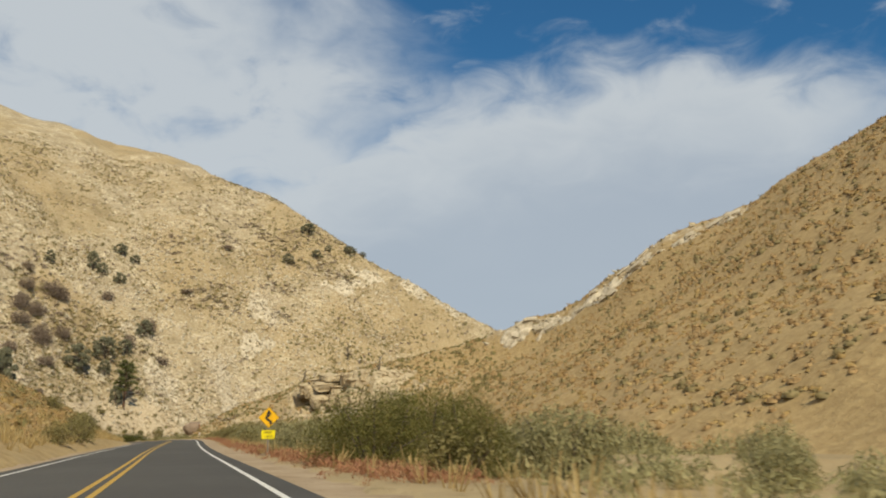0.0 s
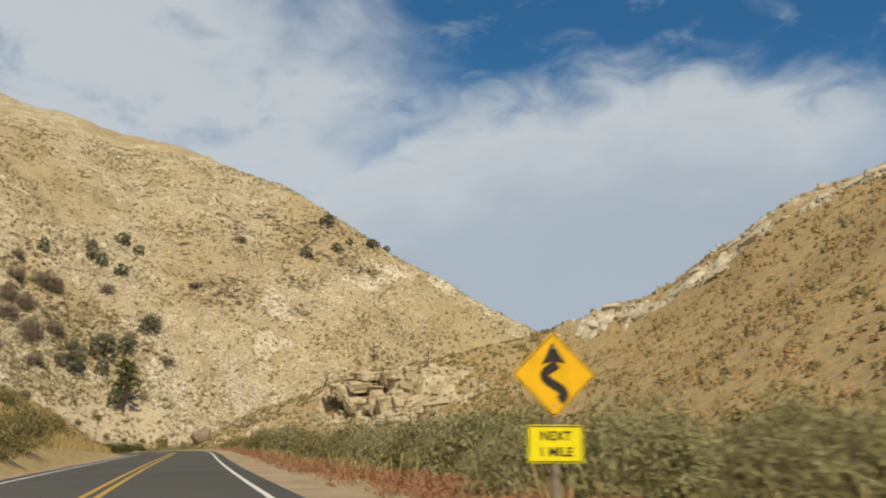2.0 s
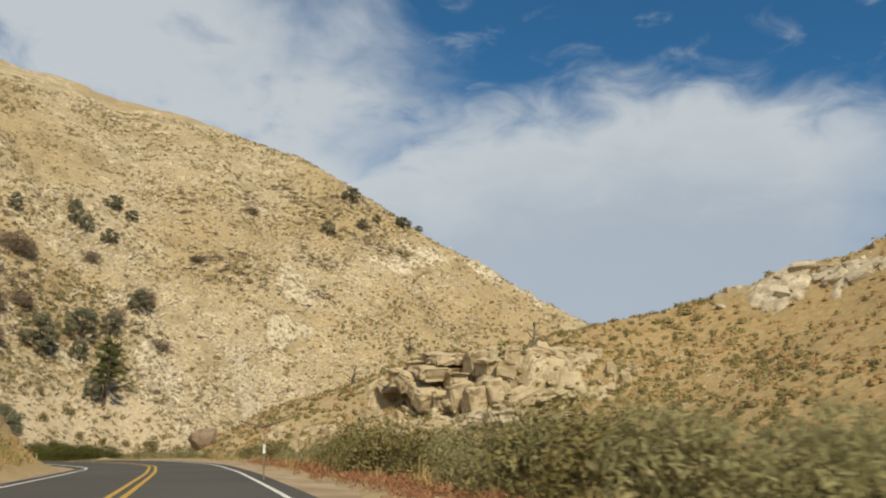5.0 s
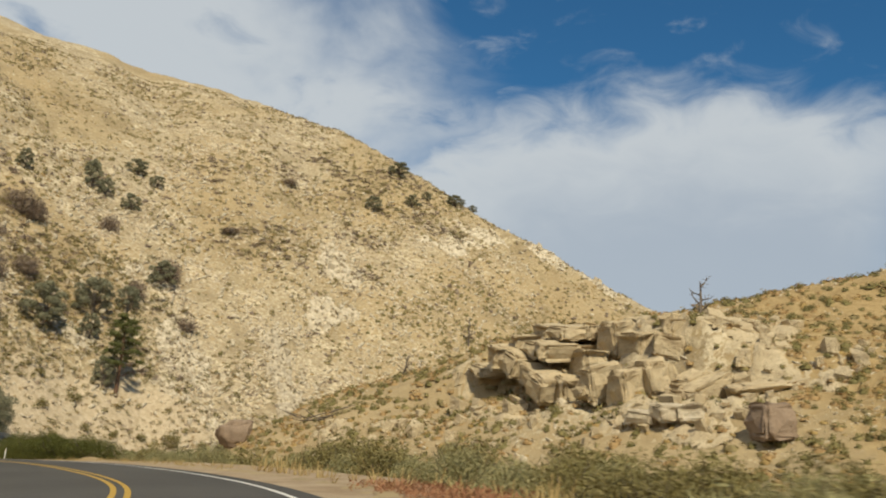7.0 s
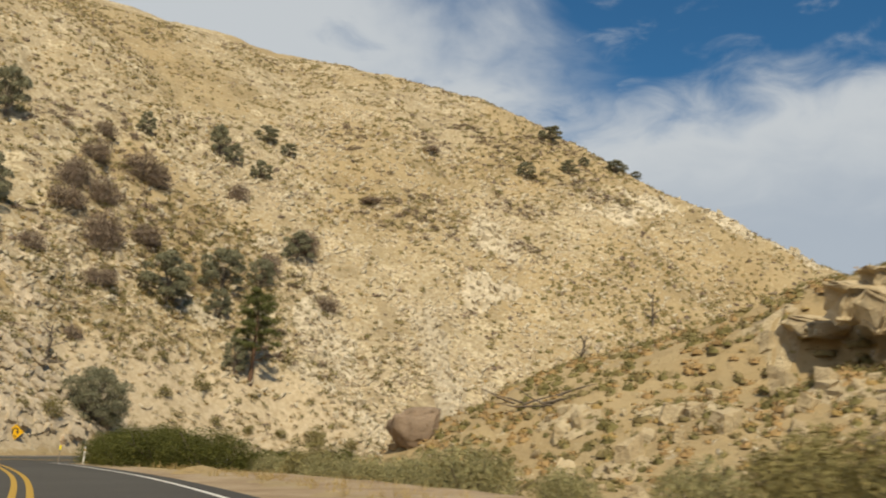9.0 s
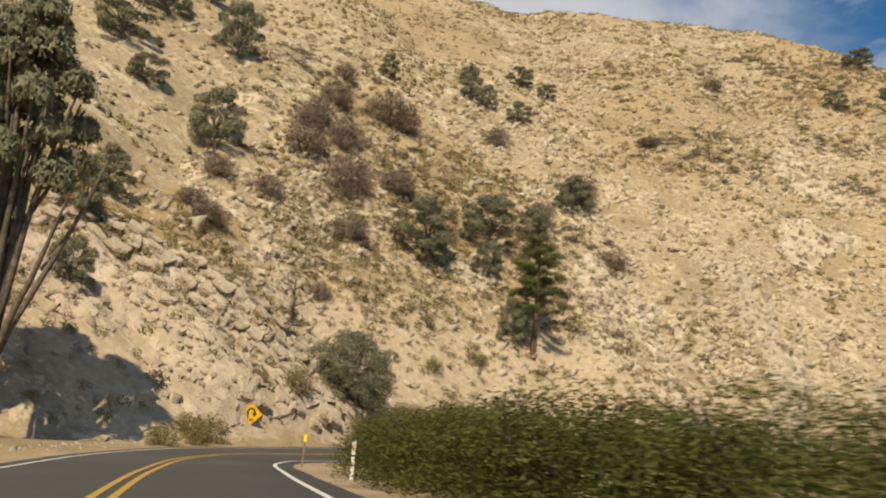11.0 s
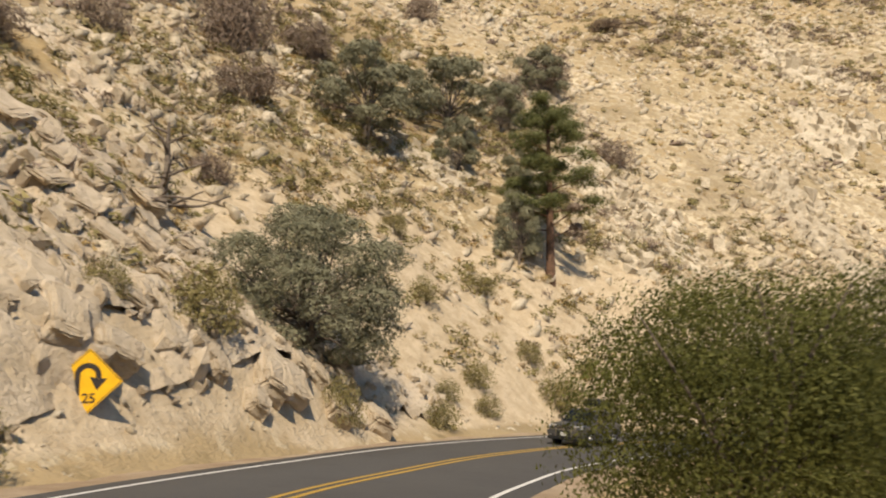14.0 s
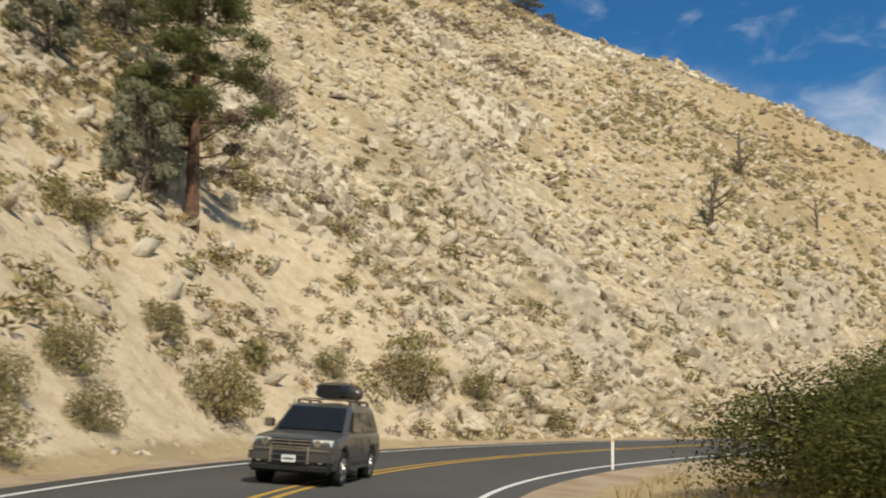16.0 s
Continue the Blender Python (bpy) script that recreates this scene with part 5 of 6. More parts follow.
def ledge(patches, step, cell, lift, strike, dip, mat, label, seed, group="", packed=1.0):
    """Bedrock that breaks through the slope over some patches (x, y, half length, half width, turn): a jointed face set with angular blocks along its bedding."""
    p = np.array(patches, float)
    reach = p[:, 2].max() * 1.5
    g = np.random.default_rng(seed)

    def shape_of(x, y):
        mask = np.full(x.shape, -9.0)
        for cx, cy, long, wide, turn in patches:
            c, s = math.cos(radians(turn)), math.sin(radians(turn))
            u, v = (x - cx) * c + (y - cy) * s, (y - cy) * c - (x - cx) * s
            mask = np.maximum(mask, 1.0 - np.hypot(u / long, v / wide))
        mask = mask + 0.5 * rough(x, y, cell * 2.2, seed, 3) - np.clip((7.2 - shares(x, y)[5]) / 1.0, 0, 2)
        z = surface_at(x.ravel(), y.ravel()).reshape(x.shape)
        zx = (surface_at(x.ravel() + 2, y.ravel()) - surface_at(x.ravel() - 2, y.ravel())).reshape(x.shape) / 4
        zy = (surface_at(x.ravel(), y.ravel() + 2) - surface_at(x.ravel(), y.ravel() - 2)).reshape(x.shape) / 4
        return mask, np.stack([x, y, z], -1), unit(np.stack([-zx, -zy, np.ones(x.shape)], -1))

    x, y = np.meshgrid(np.arange(p[:, 0].min() - reach, p[:, 0].max() + reach, step), np.arange(p[:, 1].min() - reach, p[:, 1].max() + reach, step))
    mask, at, normal = shape_of(x, y)
    side_x, side_y = x * 0.82 + y * 0.57, (y * 0.82 - x * 0.57) * 1.5
    big, joint = fractured(side_x, side_y, cell, seed)
    fine, crack = fractured(side_x, side_y, cell * 0.4, seed + 2)
    d = np.clip(mask * 2.4, -0.6, 1) * (0.1 + 0.6 * big + 0.3 * fine) * lift * 0.5 - 0.3 * lift * np.clip(1 - joint / 0.12, 0, 1) - 0.25 * (mask < 0.02)
    at = at + normal * d[..., None]
    home = np.array([p[0, 0], p[0, 1], float(surface_at(p[:1, 0], p[:1, 1])[0])])
    ob = new("rock_outcrop")
    ob.matrix_basis = pose(*home)
    tagged(ob, label, "rock", group)
    faces = grid_faces(*x.shape)
    faces = faces[(mask.ravel()[faces] > -0.04).all(1)]
    mark = np.arange(x.size)
    for _ in range(300):
        before = mark.copy()
        least = mark[faces].min(1)
        for k in range(4):
            np.minimum.at(mark, faces[:, k], least)
        mark = mark[mark]
        if (mark == before).all():
            break
    island = mark[faces[:, 0]]
    for one in np.unique(island):
        mine = faces[island == one]
        if len(mine) > 30:
            used, mine = np.unique(mine, return_inverse=True)
            part("bedrock", quick_mesh("bedrock", at.reshape(-1, 3)[used] - home, mine.reshape(-1, 4), mat), None, ob)
    extra, count = [], 0
    for gap, low, high in ((cell, 0.8, 1.7), (cell * 0.5, 0.6, 1.8)):
        x, y = np.meshgrid(np.arange(p[:, 0].min() - reach, p[:, 0].max() + reach, gap), np.arange(p[:, 1].min() - reach, p[:, 1].max() + reach, gap))
        x, y = x + g.uniform(-0.5, 0.5, x.shape) * gap, y + g.uniform(-0.5, 0.5, x.shape) * gap
        mask, spots, normal = shape_of(x, y)
        keep = (mask > 0.03) & (g.random(x.shape) < packed * (0.95 if gap == cell else 0.75))
        for spot_at, out, inner in zip(spots[keep], normal[keep], np.clip(mask[keep] * 2.5, 0.35, 1)):
            w = gap * g.uniform(low, high) * (0.55 + 0.45 * inner)
            slope = Vector((out * 0.6 + np.array([0, 0, 0.4])).tolist()).to_track_quat("Z", "Y").to_matrix().to_4x4()
            turned = slope @ pose(0, 0, 0, (dip - 18) * 0.5 + g.uniform(-11, 11), g.uniform(-11, 11), strike + g.uniform(-16, 16))
            place_at = spot_at - home + out * (g.uniform(-0.34, 0.04) * w + lift * 0.3 * inner)
            m = pose(*place_at) @ turned @ Matrix.Diagonal((w * g.uniform(0.6, 0.9), w * g.uniform(0.42, 0.66), w * g.uniform(0.3, 0.62), 1))
            shard, v, f = SHARDS[int(g.integers(7))]
            if count < 280:
                piece = new("rock_block", shard)
                piece.parent = ob
                piece.matrix_basis = m
                piece.material_slots[0].link = "OBJECT"
                piece.material_slots[0].material = mat
                count += 1
            else:
                n = np.array(m)
                extra.append((v @ n[:3, :3].T + n[:3, 3], f))
    if extra:
        rest_part = part("rubble", quick_mesh("rubble", *merged(extra), mat), None, ob)
        tagged(rest_part, kind="stuff")


ON_HILL = "rock ledges on the hillside"
ledge([(-119.5, 234, 6, 3.6, 60), (-118.5, 240, 6, 4.5, 60), (-119, 246, 5, 4.5, 60)], 0.3, 1.25, 1.1, 25, 28, CUT_STONE, "cracked pale granite rib across the road cut", 501, "granite faces of the road cut", 0.35)
ledge([(-114, 240, 6, 5, 70), (-113.5, 247, 7, 5, 100), (-115, 253, 5, 4, 100)], 0.3, 1.15, 1.1, 25, 28, CUT_STONE, "shattered pale granite face above the road", 503, "granite faces of the road cut", 0.5)
ledge([(-109.8, 239, 4, 3, 75), (-108.8, 247.5, 4.5, 3, 100), (-108.2, 252, 5, 3.4, 100), (-107.2, 257, 4, 3, 100)], 0.3, 1.05, 1.1, 25, 28, CUT_STONE, "broken pale granite at the foot of the cut", 505, "granite faces of the road cut", 0.6)
ledge([(-108.2, 261.5, 5, 3.4, 110), (-106.4, 263.5, 4, 2.6, 100), (-112, 259, 4, 2.6, 100)], 0.3, 1.05, 1.0, 30, 25, CUT_STONE, "broken pale granite beside the sandy slope", 507, "granite faces of the road cut", 0.6)
ledge([(-139, 268, 4, 2.6, 40), (-131.5, 264, 4.5, 2.4, 20), (-125.3, 264, 3.2, 2.2, 60), (-120.3, 259, 2.8, 2.0, 60)], 0.35, 1.5, 1.0, 40, 20, CUT_STONE, "pale broken granite ledge between junipers", 511, ON_HILL)
ledge([(-114.5, 294.5, 4.5, 3, 30), (-116.4, 289.5, 3, 2, 0), (-111, 322, 5, 3.4, 30)], 0.4, 1.5, 0.9, 30, 15, GRANITE, "pale granite ledge under the trees", 521, ON_HILL)
ledge([(-99.5, 311.5, 6.5, 4, 120), (-94.5, 311, 5.5, 3.8, 110), (-96.5, 302, 4.5, 2.6, 20), (-101, 313, 4, 3, 60)], 0.35, 1.5, 0.9, 60, 25, GRANITE, "pale granite ledges among scree above the road", 531, ON_HILL)
ledge([(-80.5, 325, 7, 4, 100), (-77.5, 320.5, 6, 3.6, 130), (-74.5, 316.5, 6, 3.4, 100), (-74, 309.5, 4, 2.6, 60)], 0.35, 1.7, 1.6, 80, 40, GREY_STONE, "grey jointed granite rib on the slope", 541, ON_HILL, 0.6)
ledge([(-57.5, 319.5, 7, 3.4, 15), (-50, 322, 5, 3, 30), (-66, 313, 4, 2.4, 0), (-44, 327, 6, 3, 20)], 0.35, 1.7, 1.6, 20, 30, GREY_STONE, "dark grey broken granite ledges low on the slope", 551, ON_HILL, 0.6)
ledge([(-73, 362, 9, 6.5, 110), (-73.5, 343, 7, 3.6, 100), (-67.5, 347, 4, 3, 60)], 0.45, 2.3, 2.4, 60, 30, GRANITE, "pale granite crag high on the slope", 561, ON_HILL)
ledge([(-44, 390, 9, 5, 30), (-33, 405, 10, 4.5, 160), (-14, 403, 8, 4, 150), (2, 396, 6, 3, 150)], 0.5, 2.2, 1.0, 30, 15, GRANITE, "pale granite ledges along the skyline", 571, ON_HILL)
ledge([(-85.5, 303.5, 3.2, 1.8, 20), (-72, 307.5, 3, 1.6, 0)], 0.3, 1.4, 0.8, 20, 10, GRANITE, "pale granite slab at the foot of the slope", 581, ON_HILL)
ledge([(-24, 212.5, 6, 3.5, 150), (-17, 207.5, 6, 3.5, 150), (-10, 203, 5, 3, 150), (-37, 219.5, 4, 2, 150)], 0.35, 1.9, 1.0, -30, 14, OUTCROP, "tan granite ledges on the spur's nose", 601, "", 0.4)
ledge([(-19.7, 197.0, 4.5, 2.7, -30), (-15.9, 193.9, 4.5, 2.7, -30), (-10.9, 196.5, 4.5, 2.7, -30), (-23.0, 196.8, 3.5, 2.1, -30), (-34.6, 210.6, 3.4, 2.4, -30), (-30.9, 205.9, 3, 1.8, -30), (-18.5, 190.8, 3, 1.8, -30)], 0.35, 1.6, 0.9, -30, 12, OUTCROP, "tumbled tan granite blocks below the outcrop", 607, ON_HILL, 0.4)
ledge([(-43, 214, 3, 1.6, 150), (-47, 209.5, 2.4, 1.4, 140), (-50, 217, 3, 1.8, 140)], 0.35, 1.4, 0.7, -30, 12, OUTCROP, "low tan granite ledge in the dry grass", 611, ON_HILL, 0.4)
# the nose of the spur: bedded slabs that jut out over dark hollows
NOSE = "overhanging crags on the spur's nose"
crag(-29, 212, 8.5, [(0, -28.6, 212.0, 10.1, 3.8, 5.4, 1.5, 24, -4, 32), (3, -26.4, 213.2, 8.4, 2.6, 4.4, 2.6, 6, 0, 32), (1, -26.6, 212.6, 12.3, 4.2, 4.4, 1.3, 10, -4, 24), (2, -25.2, 213.0, 14.0, 3.8, 3.6, 1.0, 7, 0, 20), (4, -25.6, 208.4, 8.0, 2.3, 2.2, 1.8, 10, -6, 26),
                     (5, -31.0, 209.9, 5.6, 0.7, 1.2, 1.2, 0, 12, 10), (2, -33.4, 218.0, 10.4, 2.4, 1.8, 0.9, 8, 0, 40), (3, -23.6, 208.4, 10.6, 2.6, 2.0, 1.5, 8, 0, 24)], OUTCROP, "bedded tan granite crag jutting over a dark hollow", NOSE)
crag(-19.5, 207.5, 13, [(3, -19.6, 207.8, 13.2, 3.4, 3.5, 2.4, 7, -18, 24), (1, -15.2, 206.2, 13.9, 3.2, 2.6, 1.5, 6, 0, 8), (5, -23.4, 212.0, 13.9, 2.6, 2.4, 0.9, 6, -6, 30), (0, -17.6, 204.6, 12.0, 2.4, 1.7, 1.5, 10, 0, 60), (4, -11.6, 204.0, 13.6, 2.8, 2.0, 1.1, 8, 2, 20)], OUTCROP, "stacked granite slabs over a shaded cleft", NOSE)
crag(-21, 202.5, 8, [(4, -21.4, 202.6, 8.4, 3.4, 2.9, 2.2, 8, -18, 18), (1, -16.2, 199.8, 7.8, 2.4, 2.3, 2.1, 8, -18, 16), (3, -11.6, 196.8, 7.3, 2.5, 2.2, 2.0, 8, -18, 12), (0, -18.2, 199.0, 6.8, 1.5, 1.2, 1.0, 10, 8, 40), (5, -13.4, 196.4, 6.2, 1.3, 1.1, 1.0, 0, 10, 70), (2, -24.8, 203.6, 7.2, 1.5, 1.2, 0.9, 4, 10, 30)], OUTCROP, "broad granite slabs propped over dark gaps", NOSE)
crag(-14.5, 187.5, 3.4, [(2, -14.5, 187.6, 4.6, 1.5, 1.4, 1.7, 0, 8, 30)], BROWN_STONE, "rounded red-brown boulder below the crags")
crag(-20, 193.5, 4.5, [(0, -20.2, 193.6, 5.4, 1.7, 0.9, 0.8, 10, -12, 20), (3, -18.4, 192.6, 5.0, 1.2, 1.1, 0.9, 0, 14, 60), (5, -22.2, 194.8, 5.2, 1.3, 0.8, 0.7, 6, 8, -20)], GRANITE, "pale granite blocks tumbled below the crags")
ledge([(18, 201.5, 4, 2.6, 140), (23.5, 197.5, 5, 2.6, 140), (29, 192, 5, 2.4, 135), (34.5, 186.5, 5, 2.2, 135), (41, 181, 5, 1.8, 140), (49, 175.5, 5, 1.5, 145), (58, 170.5, 4, 1.4, 150)], 0.4, 2.2, 1.3, -40, 10, GRANITE, "pale smooth granite comb along the spur's crest", 621, "", 0.3)
slab_band([(19, 203.5), (27, 196.5), (36, 187.5), (48, 179), (62, 171)], 5.2, (-2.6, -0.4), (2.0, 1.1, 0.7), 25, 0.46, GRANITE, "pale granite slabs streaking the spur's crest", 72, "", 0.45)
crag(17.5, 207.5, 21.5, [(1, 17.0, 205.6, 21.9, 2.8, 1.9, 1.4, 8, 0, -35), (3, 20.0, 203.6, 23.3, 2.6, 1.9, 1.2, 8, 4, -35), (4, 24.0, 202.0, 25.6, 2.2, 1.6, 1.0, 4, 4, -30)], CUT_STONE, "pale granite knob at the end of the crest")
# the rib above the road cut
slab_band([(-127, 236.5), (-123.7, 241.2), (-120.2, 246.8), (-116.6, 251.6), (-112.6, 254.6)], 1.9, (-1.6, -0.2, 1.2, 2.6), (1.35, 0.85, 0.62), 78, 0.42, CUT_STONE, "cracked pale granite slabs across the road cut", 73, "granite faces of the road cut")
slab_band([(-117.5, 240.5), (-115.2, 245), (-112.6, 249.2), (-110, 252.4)], 1.8, (-1.2, 0.6), (1.2, 0.8, 0.55), 70, 0.42, CUT_STONE, "jointed pale granite slabs low in the cut", 74, "granite faces of the road cut", 0.25)
slab_band([(-109.2, 241.5), (-108.4, 246.5), (-107.4, 252), (-106, 258.5)], 1.5, (-0.6, 0.8), (1.0, 0.7, 0.5), 80, 0.42, CUT_STONE, "fallen granite slabs at the foot of the cut", 75, "granite faces of the road cut", 0.3)


rng = random.Random(9)
rest = []
for i in range(120):
    a, r = rng.uniform(0, 6.28), math.sqrt(rng.random())
    x, y = -28 + math.cos(a) * r * 25 + math.sin(a) * r * 4, 205.5 + math.sin(a) * r * 10 - math.cos(a) * r * 9
    if x < -59 or (x > 2 and y < 190):
        continue
    w = rng.uniform(0.7, 1.8) + 2.0 * rng.random() ** 3
    row = (rng.randrange(7), x, y, w * 1.15, w * rng.uniform(0.5, 0.85), rng.uniform(0, 360), rng.uniform(-16, 16), 0.36)
    if w > 1.35:
        boulder(*row, mat=OUTCROP)
    else:
        rest.append(row)
heap("outcrop_rubble", rest, OUTCROP, "broken tan granite blocks below the outcrop")
for k, x, y, w, h, turn, tip in ((3, 62.5, 180.5, 5.5, 2.6, 20, 6), (4, 69.0, 177.5, 6.0, 2.6, 150, -4), (0, 55.0, 184.5, 4.6, 2.2, 80, 5)):
    boulder(k, x, y, w, h, turn, tip, sink=0.36, mat=OUTCROP, label="massive jointed granite block of the outcrop")
for i in range(16):
    u = i / 15
    x, y = 12 + 60 * u, 210 - 38 * u + (3 if i % 2 else -2) + 3 * math.sin(i * 1.7)
    w = rng.uniform(1.2, 2.8)
    boulder(rng.randrange(7), x, y, w * 1.2, w * 0.55, rng.uniform(0, 360), rng.uniform(-14, 14), sink=0.46, mat=OUTCROP, label="pale granite block along the ridge crest", group="granite blocks on the ridge")


def strewn(count, spot_of, small, big, keep, mat, name, label, one_label, group):
    """Blocks over a stretch of slope: the large ones as things, the others in one heap."""
    rows = []
    spots = [spot_of() for _ in range(count)]
    offs = to_line(np.array([p[0] for p in spots]), np.array([p[1] for p in spots]), LINE[::4])[0]
    for (x, y), off in zip(spots, offs):
        if off > -7.6:
            continue
        w = rng.uniform(small, small * 2.2) + (big - small) * rng.random() ** 3
        rows.append((rng.randrange(7), x, y, w * 1.2, w * rng.uniform(0.5, 0.95), rng.uniform(0, 360), rng.uniform(-25, 25), 0.34))
    rows.sort(key=lambda r: -r[3])
    for row in rows[:keep]:
        boulder(*row, mat=mat, label=one_label, group=group)
    heap(name, rows[keep:], mat, label)


def near(points, reach):
    def spot_of():
        cx, cy, r = points[rng.randrange(len(points))]
        return cx + rng.gauss(0, r * reach), cy + rng.gauss(0, r * reach)
    return spot_of


strewn(46, near([(-100, 212, 5), (-106, 224, 6), (-111, 238, 6), (-112.5, 249, 6), (-109.5, 243, 4), (-112, 262, 5), (-107.5, 252, 3.5), (-106, 266, 3.5), (-118, 250, 7), (-124, 262, 8)], 0.8), 0.3, 1.6, 12, CUT_STONE,
       "cut_rocks", "cracked pale granite in the road cut", "cracked pale granite block in the road cut", "granite blocks in the cut")
strewn(300, near([(-95.6, 311, 4), (-89, 306, 4), (-82, 320, 5), (-76, 327, 5), (-68, 321, 6), (-60, 318, 6), (-50, 326, 7), (-74, 353, 6), (-66, 358, 6), (-84, 338, 7), (-101, 303, 4), (-93, 298, 4), (-58, 365, 8), (-40, 330, 8), (-30, 336, 7)], 0.8), 0.35, 2.4, 40, GRANITE,
       "scree_rocks", "pale granite ledges and scree above the road", "granite block among scree above the road", "granite blocks on the scree")
strewn(170, near([(-135, 262, 6), (-128, 283, 5), (-142, 282, 6), (-118, 268, 5), (-136, 300, 6), (-104, 372, 8), (-60, 396, 9), (-38, 392, 8), (-30, 408, 8), (-95, 352, 7), (-110, 340, 7), (-150, 400, 10), (-20, 396, 8)], 0.85), 0.5, 2.2, 0, GRANITE,
       "hill_outcrops", "pale granite outcrops high on the hillside", "", "")


def great_boulder():
    """The lone brown boulder at the spur's foot: a leaning wedge with a worn top, undercut on one side."""
    bm = bmesh.new()
    bmesh.ops.create_icosphere(bm, subdivisions=4, radius=1.0)
    for v in bm.verts:
        p = v.co.copy()
        q = Vector([math.copysign(abs(c) ** 0.5, c) for c in p])
        n = noise.noise(p * 1.2) * 0.2 + noise.noise(p * 2.7) * 0.09 + noise.noise(p * 7.0) * 0.03
        v.co = Vector((q.x * 2.0, q.y * 1.7, q.z * 1.6)) * (1 + n)
        v.co.x += 0.75 * p.z
        v.co.z += 0.25 * p.x - 0.9 * max(0, -p.x) * max(0, p.z)
        if v.co.z < -0.2 and v.co.x < 0.5:
            v.co.x += 0.9 * (-0.2 - v.co.z)
    mesh = bpy.data.meshes.new("boulder")
    bm.to_mesh(mesh)
    bm.free()
    mesh.materials.append(BROWN_STONE)
    mesh.polygons.foreach_set("use_smooth", np.ones(len(mesh.polygons), bool))
    ob = new("boulder", mesh)
    ob.matrix_basis = pose(-62.4, 225.6, float(surface_at(np.array([-62.4]), np.array([225.6]))[0]) + 1.2, 0, 0, 15)
    tagged(ob, "large brown boulder undercut at its base", "rock")


great_boulder()


# ---------------------------------------------------------------- signs and posts
SIGN_YELLOW = plain("sign_yellow", (0.78, 0.43, 0.012), 0.4, wear=0.12, scale=3.0)
PLATE_YELLOW = plain("fluorescent_plate_yellow", (0.80, 0.66, 0.012), 0.4, wear=0.1, scale=3.0)
SIGN_BLACK = plain("sign_black", (0.035, 0.028, 0.024), 0.5, wear=0.3)
SIGN_BACK = plain("sign_back_aluminium", (0.42, 0.42, 0.41), 0.45, 0.7)
POST_WOOD = make_bark("weathered_post_wood", (0.16, 0.13, 0.10), (0.30, 0.25, 0.19))
POST_WHITE = plain("white_plastic", (0.74, 0.73, 0.70), 0.5, wear=0.2)
POST_ORANGE = plain("orange_fibreglass", (0.52, 0.13, 0.05), 0.5, wear=0.25)
REFLECTOR = plain("amber_reflector", (0.75, 0.42, 0.03), 0.2)


def slab(outline, thick, rounding=0.0):
    """A flat plate in the x-z plane, its face towards -y, from an outline."""
    bm = bmesh.new()
    front = [bm.verts.new((x, 0, z)) for x, z in outline]
    face = bm.faces.new(front)
    made = bmesh.ops.extrude_face_region(bm, geom=[face])
    bmesh.ops.translate(bm, vec=(0, thick, 0), verts=[v for v in made["geom"] if isinstance(v, bmesh.types.BMVert)])
    bmesh.ops.recalc_face_normals(bm, faces=bm.faces)
    return bm


def rounded(points, radius, steps=5):
    """An outline with rounded corners."""
    out, n = [], len(points)
    for i in range(n):
        p, a, b = Vector(points[i]), Vector(points[i - 1]), Vector(points[(i + 1) % n])
        u, v = (a - p).normalized(), (b - p).normalized()
        cut = radius / math.tan(u.angle(v) / 2)
        s, e = p + u * cut, p + v * cut
        for k in range(steps + 1):
            t = k / steps
            q = s * (1 - t) ** 2 + p * 2 * t * (1 - t) + e * t * t
            out.append((q.x, q.y))
    return out


def ribbon(points, width):
    """A flat band of even width along points, as an outline."""
    pts = [Vector(p) for p in points]
    left, right = [], []
    for i, p in enumerate(pts):
        d = (pts[min(i + 1, len(pts) - 1)] - pts[max(i - 1, 0)]).normalized()
        n = Vector((-d.y, d.x)) * width / 2
        left.append((p + n)[:])
        right.append((p - n)[:])
    return left + right[::-1]


def lettering(name, text, size, x, z, parent, mat, y=-0.006):
    curve = bpy.data.curves.new(name, "FONT")
    curve.body, curve.size, curve.align_x, curve.align_y, curve.extrude, curve.offset = text, size, "CENTER", "CENTER", 0.001, size * 0.018
    probe = bpy.data.objects.new(name, curve)
    scene.collection.objects.link(probe)
    mesh = bpy.data.meshes.new_from_object(probe.evaluated_get(bpy.context.evaluated_depsgraph_get()))
    bpy.data.objects.remove(probe)
    mesh.materials.clear()
    mesh.materials.append(mat)
    ob = new(name, mesh)
    ob.parent = parent
    ob.matrix_basis = pose(x, y, z, 90, 0, 0)
    return ob


def box(x0, x1, y0, y1, z0, z1, bevel=0.0):
    bm = bmesh.new()
    bmesh.ops.create_cube(bm, size=1)
    for v in bm.verts:
        v.co = ((x0 + x1) / 2 + v.co.x * (x1 - x0), (y0 + y1) / 2 + v.co.y * (y1 - y0), (z0 + z1) / 2 + v.co.z * (z1 - z0))
    if bevel:
        bmesh.ops.bevel(bm, geom=list(bm.edges), offset=bevel, segments=2, affect="EDGES", clamp_overlap=True)
    return bm


